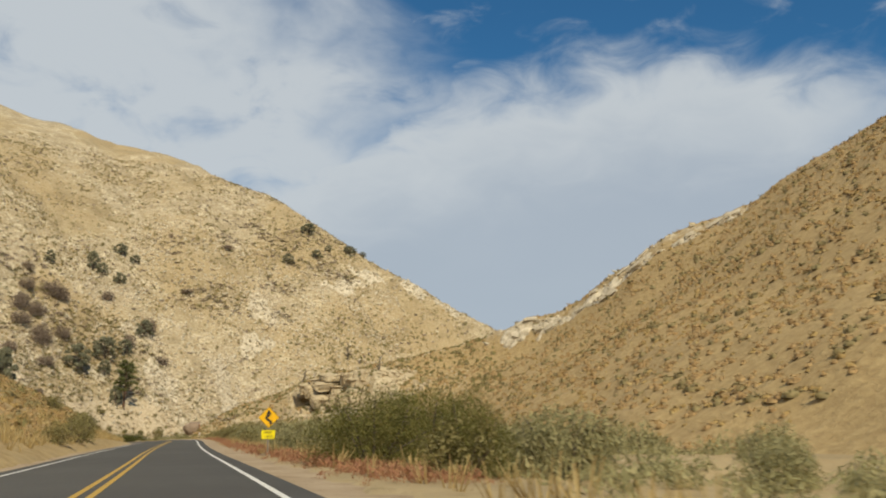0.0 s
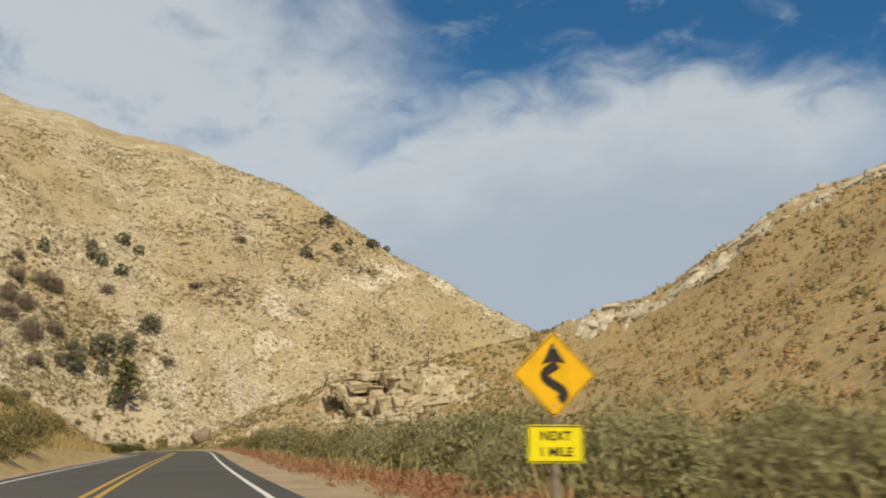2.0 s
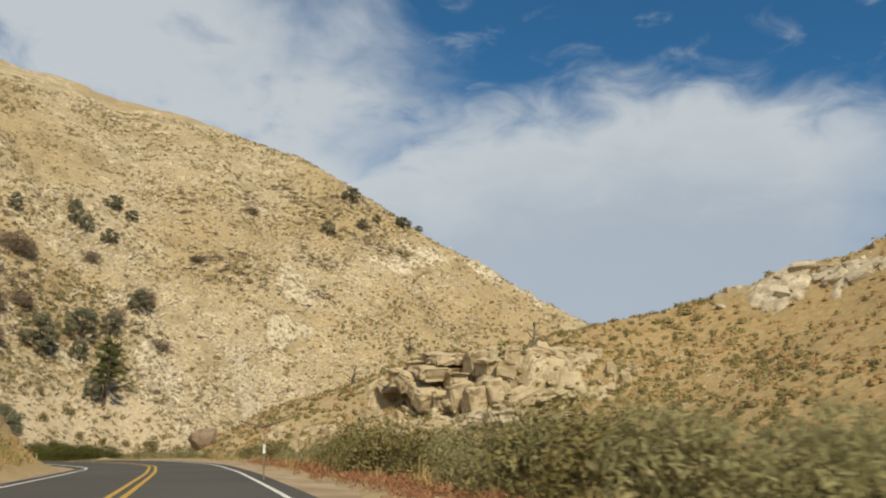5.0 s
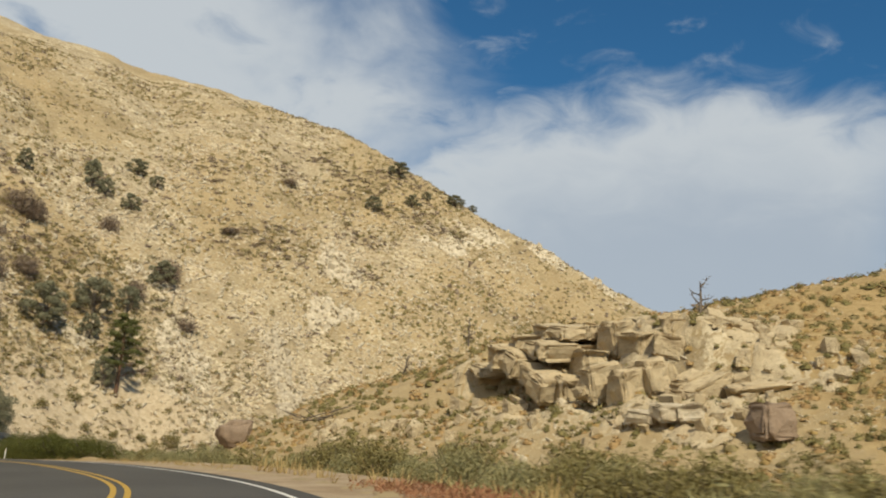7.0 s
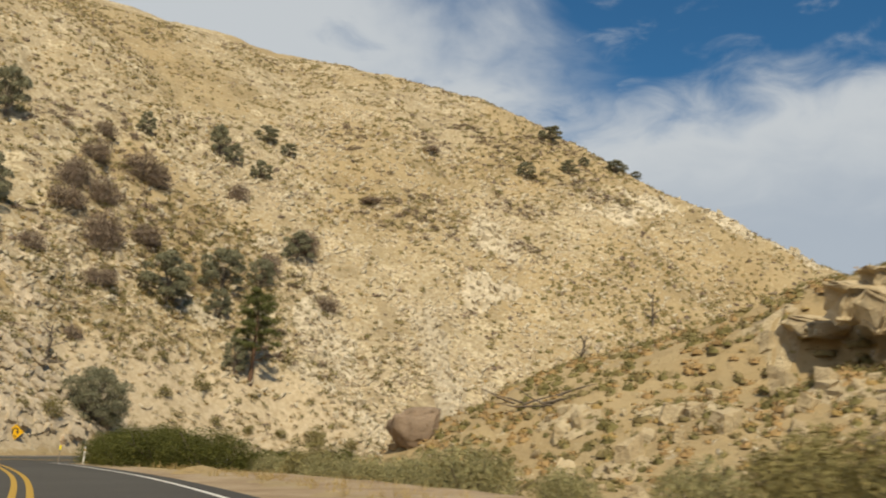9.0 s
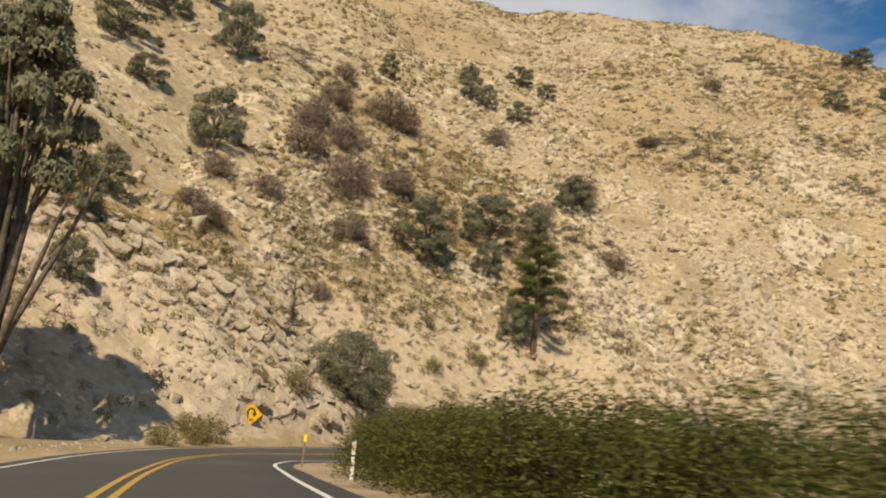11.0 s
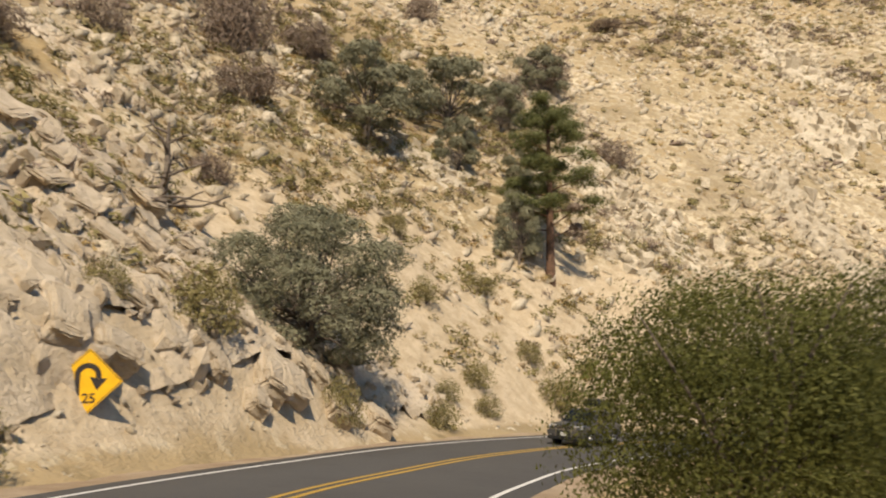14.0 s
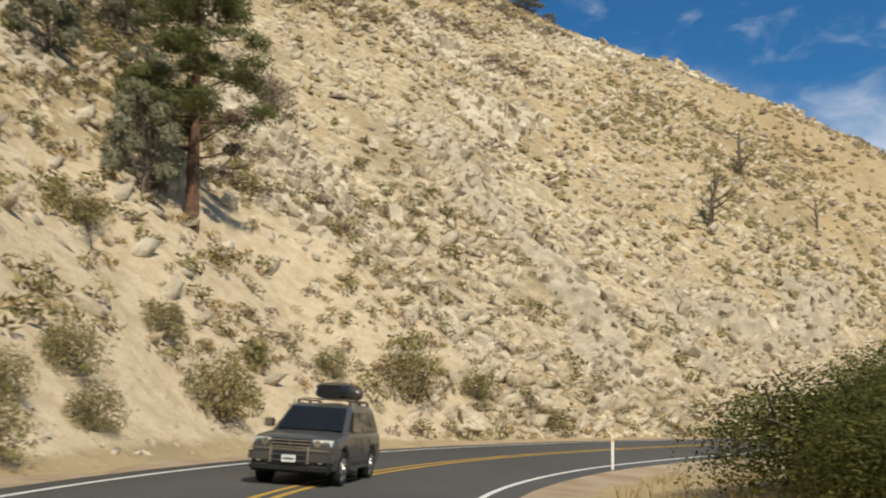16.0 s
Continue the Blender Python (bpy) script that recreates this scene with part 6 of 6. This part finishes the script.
def disc(radius, depth, sides=24, axis="y", at=(0, 0, 0)):
    bm = bmesh.new()
    bmesh.ops.create_cone(bm, cap_ends=True, segments=sides, radius1=radius, radius2=radius, depth=depth)
    if axis == "y":
        bmesh.ops.rotate(bm, verts=bm.verts, matrix=Matrix.Rotation(math.pi / 2, 3, "X"))
    elif axis == "x":
        bmesh.ops.rotate(bm, verts=bm.verts, matrix=Matrix.Rotation(math.pi / 2, 3, "Y"))
    bmesh.ops.translate(bm, verts=bm.verts, vec=at)
    return bm


def diamond_sign(name, x, y, centre_z, half, turn, label):
    ob = base_at(name, x, y, turn=turn, label=label, category="road sign", sink=0.2)
    zc = centre_z - ob.matrix_basis.translation.z
    plate = part("panel", slab(rounded([(0, zc - half), (half, zc), (0, zc + half), (-half, zc)], half * 0.07), 0.006), SIGN_YELLOW, ob)
    rim_out = rounded([(0, zc - half * 0.965), (half * 0.965, zc), (0, zc + half * 0.965), (-half * 0.965, zc)], half * 0.06)
    rim_in = rounded([(0, zc - half * 0.935), (half * 0.935, zc), (0, zc + half * 0.935), (-half * 0.935, zc)], half * 0.05)
    bm = bmesh.new()
    a = [bm.verts.new((px, -0.003, pz)) for px, pz in rim_out]
    b = [bm.verts.new((px, -0.003, pz)) for px, pz in rim_in]
    for i in range(len(a)):
        j = (i + 1) % len(a)
        bm.faces.new((a[i], a[j], b[j], b[i]))
    part("border", bm, SIGN_BLACK, plate)
    part("bolt", disc(0.016, 0.012, 10, "y", (0, -0.006, zc + half * 0.62)), SIGN_BACK, plate)
    part("bolt", disc(0.016, 0.012, 10, "y", (0, -0.006, zc - half * 0.72)), SIGN_BACK, plate)
    return ob, plate, zc


def arrow_head(tip, way, long, wide):
    tip, way = Vector(tip), Vector(way).normalized()
    side = Vector((-way.y, way.x))
    back = tip - way * long
    return [tip[:], (back + side * wide / 2 - way * long * 0.12)[:], (back + way * long * 0.02)[:], (back - side * wide / 2 - way * long * 0.12)[:]]


def flat_shape(outline, y):
    bm = bmesh.new()
    bm.faces.new([bm.verts.new((px, y, pz)) for px, pz in outline])
    bmesh.ops.triangulate(bm, faces=bm.faces)
    return bm


# winding road ahead, with its distance plate
sign, plate, zc = diamond_sign("winding_road_sign", -8.9, 46.9, 1.96, 0.545, 8, "yellow diamond sign with black winding arrow")
swing = [(0.0 + 0.125 * math.sin(t * 2 * math.pi * 0.98 + 0.5) * min(1.0, 1.6 - abs(t - 0.45)), zc - 0.33 + 0.46 * t) for t in [i / 30 for i in range(31)]]
snake = bmesh.new()
band_l, band_r = ribbon(swing, 0.118)[:31], ribbon(swing, 0.118)[31:][::-1]
va, vb = [snake.verts.new((p[0], -0.004, p[1])) for p in band_l], [snake.verts.new((p[0], -0.004, p[1])) for p in band_r]
for i in range(30):
    snake.faces.new((va[i], vb[i], vb[i + 1], va[i + 1]))
arrow = part("arrow", snake, SIGN_BLACK, plate)
part("arrow_head", flat_shape(arrow_head((-0.02, zc + 0.41), (-0.06, 1), 0.25, 0.31), -0.0045), SIGN_BLACK, plate)
lower = part("distance_plate", slab(rounded([(-0.36, zc - 1.10), (0.36, zc - 1.10), (0.36, zc - 0.63), (-0.36, zc - 0.63)], 0.03), 0.006), PLATE_YELLOW, sign)
frame_pts = [(-0.345, 0.345, zc - 1.088, zc - 1.074), (-0.345, 0.345, zc - 0.656, zc - 0.642), (-0.345, -0.331, zc - 1.088, zc - 0.642), (0.331, 0.345, zc - 1.088, zc - 0.642)]
for x0, x1, z0, z1 in frame_pts:
    part("border", box(x0, x1, -0.004, -0.002, z0, z1), SIGN_BLACK, lower)
lettering("lettering", "NEXT", 0.155, 0.0, zc - 0.77, lower, SIGN_BLACK)
lettering("lettering", "1 MILE", 0.155, 0.0, zc - 0.965, lower, SIGN_BLACK)
part("post", box(-0.05, 0.05, 0.008, 0.105, -0.1, zc + 0.3, 0.006), POST_WOOD, sign, "grey weathered wooden post")

# hairpin to the right, 25 miles an hour
sign, plate, zc = diamond_sign("turn_sign", -107.6, 241.0, -0.38, 0.83, 33, "yellow diamond sign with hooked arrow and 25")
bend = [(-0.27, zc - 0.40), (-0.27, zc - 0.1)] + [(-0.02 - 0.25 * math.cos(a), zc + 0.14 + 0.25 * math.sin(a)) for a in [i * math.pi / 14 for i in range(15)]] + [(0.23, zc + 0.06)]
hook = bmesh.new()
edge_pts = ribbon(bend, 0.135)
va, vb = [hook.verts.new((p[0], -0.004, p[1])) for p in edge_pts[:len(bend)]], [hook.verts.new((p[0], -0.004, p[1])) for p in edge_pts[len(bend):][::-1]]
for i in range(len(bend) - 1):
    hook.faces.new((va[i], vb[i], vb[i + 1], va[i + 1]))
part("arrow", hook, SIGN_BLACK, plate)
part("arrow_head", flat_shape(arrow_head((0.20, zc - 0.24), (-0.1, -1), 0.30, 0.44), -0.0045), SIGN_BLACK, plate)
lettering("lettering", "25", 0.34, 0.02, zc - 0.45, plate, SIGN_BLACK)
part("post", box(-0.06, 0.06, 0.008, 0.12, -0.2, zc + 0.3, 0.006), POST_WOOD, sign, "grey weathered wooden post")


def marker(x, y, plate_mat, plate_h, label, tall=2.2, low=0.85, lean=2.0, wide=0.09):
    """A thin orange rod with a small plate on a stake."""
    ob = base_at("road_marker", x, y, label=label, category="marker post", z=edge_z(x, y))
    ob.matrix_basis = ob.matrix_basis @ pose(0, 0, 0, 0, lean, 0)
    part("stake", box(-0.3 * wide, 0.3 * wide, -0.008, 0.008, -0.2, low + plate_h, 0.003), POST_WOOD, ob)
    v, f = tube([(0, 0.014, 0.4), (0.0, 0.014, 1.2), (0.01, 0.014, tall)], [0.011, 0.009, 0.006], 8)
    part("rod", quick_mesh("rod", v, f, POST_ORANGE, True), None, ob, "faded orange whip rod")
    part("plate", box(-wide / 2, wide / 2, -0.016, -0.008, low, low + plate_h, 0.003), plate_mat, ob)


marker(-31.7, 118.9, POST_WHITE, 0.30, "orange rod marker with narrow white plate", 2.3, 0.9, -3.0)
marker(-85.12, 213.9, PLATE_YELLOW, 0.29, "orange rod marker with yellow plate", 1.9, 0.98, 3.0, 0.14)


def delineator(x, y, tall=1.15, lean=0.0):
    ob = base_at("delineator_post", x, y, label="slim white roadside post with amber reflector", category="marker post", group="white roadside posts", z=edge_z(x, y))
    ob.matrix_basis = ob.matrix_basis @ pose(0, 0, 0, 0, lean, 0)
    bm = box(-0.05, 0.05, -0.012, 0.012, -0.1, tall, 0.008)
    part("post", bm, POST_WHITE, ob)
    part("reflector", box(-0.035, 0.035, -0.018, -0.012, tall - 0.22, tall - 0.1, 0.003), REFLECTOR, ob)


delineator(-87.6, 274.3, 1.2, 4)
delineator(-96.9, 276.2, 1.15, -3)
delineator(-77.6, 204.6, 1.0, 0)


# ---------------------------------------------------------------- the grey off-road wagon with a roof box
def car_materials():
    mats = {}
    mat, tree, shader = material("dusty_grey_paint", 0.38, 0.35)
    dust = ease(tree, spot(tree, 2.2, 5), 0.4, 0.8)
    tree.links.new(blend(tree, calc(tree, "MULTIPLY", dust, 0.35), (0.082, 0.080, 0.076), (0.145, 0.132, 0.112)), shader.inputs["Base Color"])
    shader.inputs["Coat Weight"].default_value = 0.5
    mats["paint"] = mat
    mats["trim"] = plain("grey_plastic_trim", (0.07, 0.068, 0.065), 0.6)
    mats["black"] = plain("black_rubber", (0.018, 0.018, 0.018), 0.8)
    mats["chrome"] = plain("worn_chrome", (0.62, 0.62, 0.60), 0.18, 1.0, 0.1)
    mats["lamp"] = plain("clear_headlamp", (0.72, 0.72, 0.68), 0.12, 0.35, 0.1)
    mats["rim"] = plain("alloy_rim", (0.52, 0.52, 0.50), 0.3, 0.7)
    mats["white"] = plain("white_plate", (0.70, 0.70, 0.68), 0.5)
    mats["shell"] = plain("black_gloss_shell", (0.018, 0.019, 0.021), 0.25)
    glass, tree, shader = material("dark_car_glass", 0.05)
    shader.inputs["Base Color"].default_value = (0.012, 0.014, 0.015, 1)
    shader.inputs["Specular IOR Level"].default_value = 0.3
    mats["glass"] = glass
    return mats


def loft(sections):
    """Skin over rings of points with the same count; ends closed."""
    bm = bmesh.new()
    rings = [[bm.verts.new(p) for p in ring] for ring in sections]
    for a, b in zip(rings, rings[1:]):
        for i in range(len(a)):
            j = (i + 1) % len(a)
            bm.faces.new((a[i], a[j], b[j], b[i]))
    bm.faces.new(rings[0][::-1])
    bm.faces.new(rings[-1])
    bmesh.ops.recalc_face_normals(bm, faces=bm.faces)
    return bm


def panel(points, thick=0.012):
    """A slightly thick sheet over four or more corners in one plane."""
    bm = bmesh.new()
    face = bm.faces.new([bm.verts.new(p) for p in points])
    face.normal_update()
    made = bmesh.ops.extrude_face_region(bm, geom=[face])
    bmesh.ops.translate(bm, vec=face.normal * thick, verts=[v for v in made["geom"] if isinstance(v, bmesh.types.BMVert)])
    bmesh.ops.recalc_face_normals(bm, faces=bm.faces)
    return bm


def wagon(m):
    mat = car_materials()
    ob = tagged(new("off_road_wagon"), "dusty dark grey off-road wagon carrying a black roof box", "car")
    ob.matrix_basis = m
    axles, wheel_r, arch_r = (-1.42, 1.36), 0.385, 0.47
    # lower body: sections from nose to tail
    stations = sorted({round(-2.36 + 4.72 * i / 70, 3) for i in range(71)})
    sections = []
    for y in stations:
        f = (y + 2.36) / 4.72
        nose_in = max(0, (0.10 - f) / 0.10)
        tail_in = max(0, (f - 0.95) / 0.05)
        hw = 0.935 - 0.13 * nose_in**2 - 0.04 * tail_in**2
        top = 1.02 + 0.11 * min(1, f / 0.27) - 0.10 * nose_in**2 if f < 0.30 else 1.15
        low = 0.36 + 0.06 * nose_in + 0.06 * tail_in
        for ya in axles:
            if abs(y - ya) < arch_r:
                low = max(low, wheel_r - 0.02 + math.sqrt(arch_r**2 - (y - ya) ** 2))
        mid = max(low + 0.05, 0.62)
        right = [(hw * 0.96, low), (hw, mid), (hw, max(mid + 0.02, 0.86)), (hw * 0.985, top - 0.10), (hw * 0.93, top - 0.02), (hw * 0.5, top + 0.025)]
        sections.append([(x, y, z) for x, z in right] + [(-x, y, z) for x, z in right[::-1]])
    part("body", loft(sections), mat["paint"], ob, smooth=False)
    part("underbody", box(-0.72, 0.72, -2.2, 2.2, 0.30, 0.62, 0.05), mat["black"], ob)
    # greenhouse
    cabin = []
    for y, z, hw in ((-1.02, 1.12, 0.80), (-0.30, 1.68, 0.70), (-0.12, 1.74, 0.69), (1.2, 1.78, 0.69), (2.05, 1.75, 0.68), (2.28, 1.62, 0.68)):
        base = 1.10
        cabin.append([(0.875, y if z < 1.3 else y * 0.86 + (0.12 if y < 0 else 0.22), base), (hw + 0.05, y, z - 0.10), (hw - 0.02, y, z), (0, y, z + 0.02), (-hw + 0.02, y, z), (-hw - 0.05, y, z - 0.10), (-0.875, y if z < 1.3 else y * 0.86 + (0.12 if y < 0 else 0.22), base)])
    part("cabin", loft(cabin), mat["paint"], ob)
    part("windscreen", panel([(-0.745, -1.03, 1.185), (0.745, -1.03, 1.185), (0.645, -0.375, 1.685), (-0.645, -0.375, 1.685)], 0.02), mat["glass"], ob, "dark sloping windscreen")
    for side in (-1, 1):
        for y0, y1, y2, y3 in ((-0.70, 0.20, 0.20, -0.22), (0.28, 1.12, 1.10, 0.28), (1.22, 2.02, 1.92, 1.20)):
            low_x, high_x = 0.888, 0.765
            pts = [(side * low_x, y0, 1.17), (side * low_x, y1, 1.17), (side * high_x, y2, 1.60), (side * high_x, y3, 1.60)]
            part("side_window", panel(pts if side < 0 else pts[::-1], 0.014), mat["glass"], ob, "dark tinted side window")
        # doors, handles, cladding, running board
        for y0, y1 in ((-0.80, 0.22), (0.25, 1.05)):
            part("door_seam", box(side * 0.937 - 0.003, side * 0.937 + 0.003, y1 - 0.006, y1 + 0.006, 0.5, 1.1), mat["black"], ob)
            part("door_handle", box(side * 0.955 - 0.018, side * 0.955 + 0.018, y1 - 0.24, y1 - 0.06, 0.96, 1.0, 0.01), mat["chrome"], ob)
        part("side_cladding", box(side * 0.945 - 0.015, side * 0.945 + 0.015, -0.88, 0.86, 0.50, 0.66, 0.012), mat["trim"], ob)
        part("running_board", box(side * 0.92 - 0.09, side * 0.92 + 0.09, -0.86, 0.84, 0.36, 0.42, 0.02), mat["trim"], ob)
        mirror = part("mirror", box(side * 1.04 - 0.11, side * 1.04 + 0.11, -0.80, -0.64, 1.18, 1.38, 0.035), mat["chrome"], ob, "boxy door mirror")
        part("mirror_glass", box(side * 1.04 - 0.09, side * 1.04 + 0.09, -0.638, -0.63, 1.20, 1.36), mat["chrome"], mirror)
        part("mirror_cap", box(side * 1.04 - 0.10, side * 1.04 + 0.10, -0.812, -0.80, 1.2, 1.37, 0.004), mat["chrome"], mirror)
        # lamps
        head = part("headlamp", panel([(side * 0.44, -2.345, 0.83), (side * 0.84, -2.21, 0.83), (side * 0.86, -2.17, 1.0), (side * 0.47, -2.33, 1.0)] if side > 0 else [(side * 0.47, -2.33, 1.0), (side * 0.86, -2.17, 1.0), (side * 0.84, -2.21, 0.83), (side * 0.44, -2.345, 0.83)], 0.03), mat["lamp"], ob, "clear headlamp")
        part("lamp_bowl", disc(0.075, 0.02, 18, "y", (side * 0.56, -2.355, 0.915)), mat["chrome"], head)
        part("indicator", box(side * 0.80 - 0.05, side * 0.80 + 0.05, -2.27, -2.24, 0.86, 0.97, 0.01), mat["lamp"], head)
        part("fog_lamp", disc(0.075, 0.04, 18, "y", (side * 0.66, -2.375, 0.58)), mat["lamp"], ob)
        part("fog_bezel", box(side * 0.66 - 0.13, side * 0.66 + 0.13, -2.362, -2.34, 0.48, 0.68, 0.02), mat["black"], ob)
        part("grille_guard_end", box(side * 0.40 - 0.035, side * 0.40 + 0.035, -2.43, -2.38, 0.50, 0.86, 0.015), mat["chrome"], ob)
        rail = part("roof_rail", box(side * 0.62 - 0.02, side * 0.62 + 0.02, -0.05, 1.95, 1.815, 1.85, 0.012), mat["trim"], ob)
        for y in (0.0, 0.95, 1.9):
            part("rail_foot", box(side * 0.62 - 0.025, side * 0.62 + 0.025, y - 0.06, y + 0.06, 1.75, 1.82, 0.01), mat["trim"], rail)
    # front
    grille = part("grille", box(-0.43, 0.43, -2.375, -2.33, 0.80, 1.0, 0.02), mat["black"], ob)
    for z in (0.835, 0.90, 0.965):
        part("slat", box(-0.42, 0.42, -2.392, -2.375, z - 0.012, z + 0.012, 0.004), mat["chrome"], grille)
    part("emblem", disc(0.05, 0.015, 3, "y", (0, -2.40, 0.90)), mat["chrome"], grille)
    bumper = part("front_bumper", box(-0.90, 0.90, -2.42, -2.10, 0.47, 0.80, 0.08), mat["paint"], ob)
    part("bumper_intake", box(-0.36, 0.36, -2.432, -2.41, 0.50, 0.74, 0.02), mat["black"], bumper)
    for z in (0.56, 0.68):
        part("intake_bar", box(-0.36, 0.36, -2.442, -2.43, z - 0.014, z + 0.014, 0.004), mat["trim"], bumper)
    part("chrome_strip", box(-0.86, 0.86, -2.428, -2.40, 0.775, 0.80, 0.008), mat["chrome"], bumper)
    plate_ob = part("number_plate", box(-0.155, 0.155, -2.452, -2.44, 0.52, 0.67, 0.006), mat["white"], ob, "blank white plate with a dark bar")
    part("plate_bar", box(-0.11, 0.11, -2.456, -2.452, 0.578, 0.612), mat["trim"], plate_ob)
    part("skid_lip", box(-0.86, 0.86, -2.40, -2.05, 0.31, 0.50, 0.05), mat["black"], ob)
    part("rear_bumper", box(-0.90, 0.90, 2.18, 2.44, 0.45, 0.70, 0.05), mat["trim"], ob)
    part("bonnet_seam", box(-0.70, 0.70, -1.06, -1.045, 1.148, 1.158), mat["black"], ob)
    for side in (-1, 1):
        part("wiper", box(side * 0.3 - 0.28, side * 0.3 + 0.28, -1.01, -0.985, 1.178, 1.19), mat["black"], ob)
    # wheels
    for y in axles:
        for side in (-1, 1):
            wheel = new("wheel")
            wheel.parent = ob
            wheel.matrix_basis = pose(side * 0.80, y, wheel_r)
            bm = bmesh.new()
            prof = [(0.235, -0.12), (0.33, -0.135), (0.372, -0.11), (0.385, -0.05), (0.385, 0.05), (0.372, 0.11), (0.33, 0.135), (0.235, 0.12)]
            rings = []
            for k in range(36):
                a = 2 * math.pi * k / 36
                rings.append([bm.verts.new((x, r * math.cos(a), r * math.sin(a))) for r, x in prof])
            for k in range(36):
                a, b = rings[k], rings[(k + 1) % 36]
                for i in range(len(prof)):
                    j = (i + 1) % len(prof)
                    bm.faces.new((a[i], a[j], b[j], b[i]))
            bmesh.ops.recalc_face_normals(bm, faces=bm.faces)
            part("tyre", bm, mat["black"], wheel, smooth=True)
            part("rim", disc(0.245, 0.05, 36, "x", (side * 0.10, 0, 0)), mat["rim"], wheel)
            for k in range(6):
                bm = box(side * 0.125 - 0.02, side * 0.125 + 0.02, -0.036, 0.036, 0.03, 0.238, 0.008)
                bmesh.ops.rotate(bm, verts=bm.verts, matrix=Matrix.Rotation(k * math.pi / 3, 3, "X"))
                part("spoke", bm, mat["chrome"], wheel)
            part("hub", disc(0.06, 0.04, 18, "x", (side * 0.14, 0, 0)), mat["chrome"], wheel)
    # the roof box
    rack = []
    for i in range(15):
        f = i / 14
        y = 0.0 + 2.0 * f
        w = 0.46 * (1 - abs(2 * f - 1) ** 5 * 0.35)
        h = 0.42 * (0.35 + 0.65 * math.sin(math.pi * min(1, 0.14 + 0.80 * f)) ** 0.5)
        ring = []
        for k in range(16):
            a = 2 * math.pi * k / 16
            cx, cz = math.cos(a), math.sin(a)
            ring.append((0.10 + w * math.copysign(abs(cx) ** 0.6, cx), y, 1.885 + h * 0.5 + h * 0.5 * math.copysign(abs(cz) ** 0.6, cz)))
        rack.append(ring)
    shell = part("roof_box", loft(rack), mat["shell"], ob, "black hard-shell roof box", smooth=False)
    part("box_label", box(-0.26, 0.36, 0.055, 0.065, 2.06, 2.11), mat["white"], shell)
    part("box_label", box(0.562, 0.57, 0.75, 1.05, 2.07, 2.13), mat["white"], shell)
    for y in (0.35, 1.65):
        part("cross_bar", box(-0.66, 0.66, y - 0.03, y + 0.03, 1.86, 1.89, 0.008), mat["chrome"], ob)


wagon(pose(-97.95, 266.2, -2.965, -0.4, 5.4, -18.5))
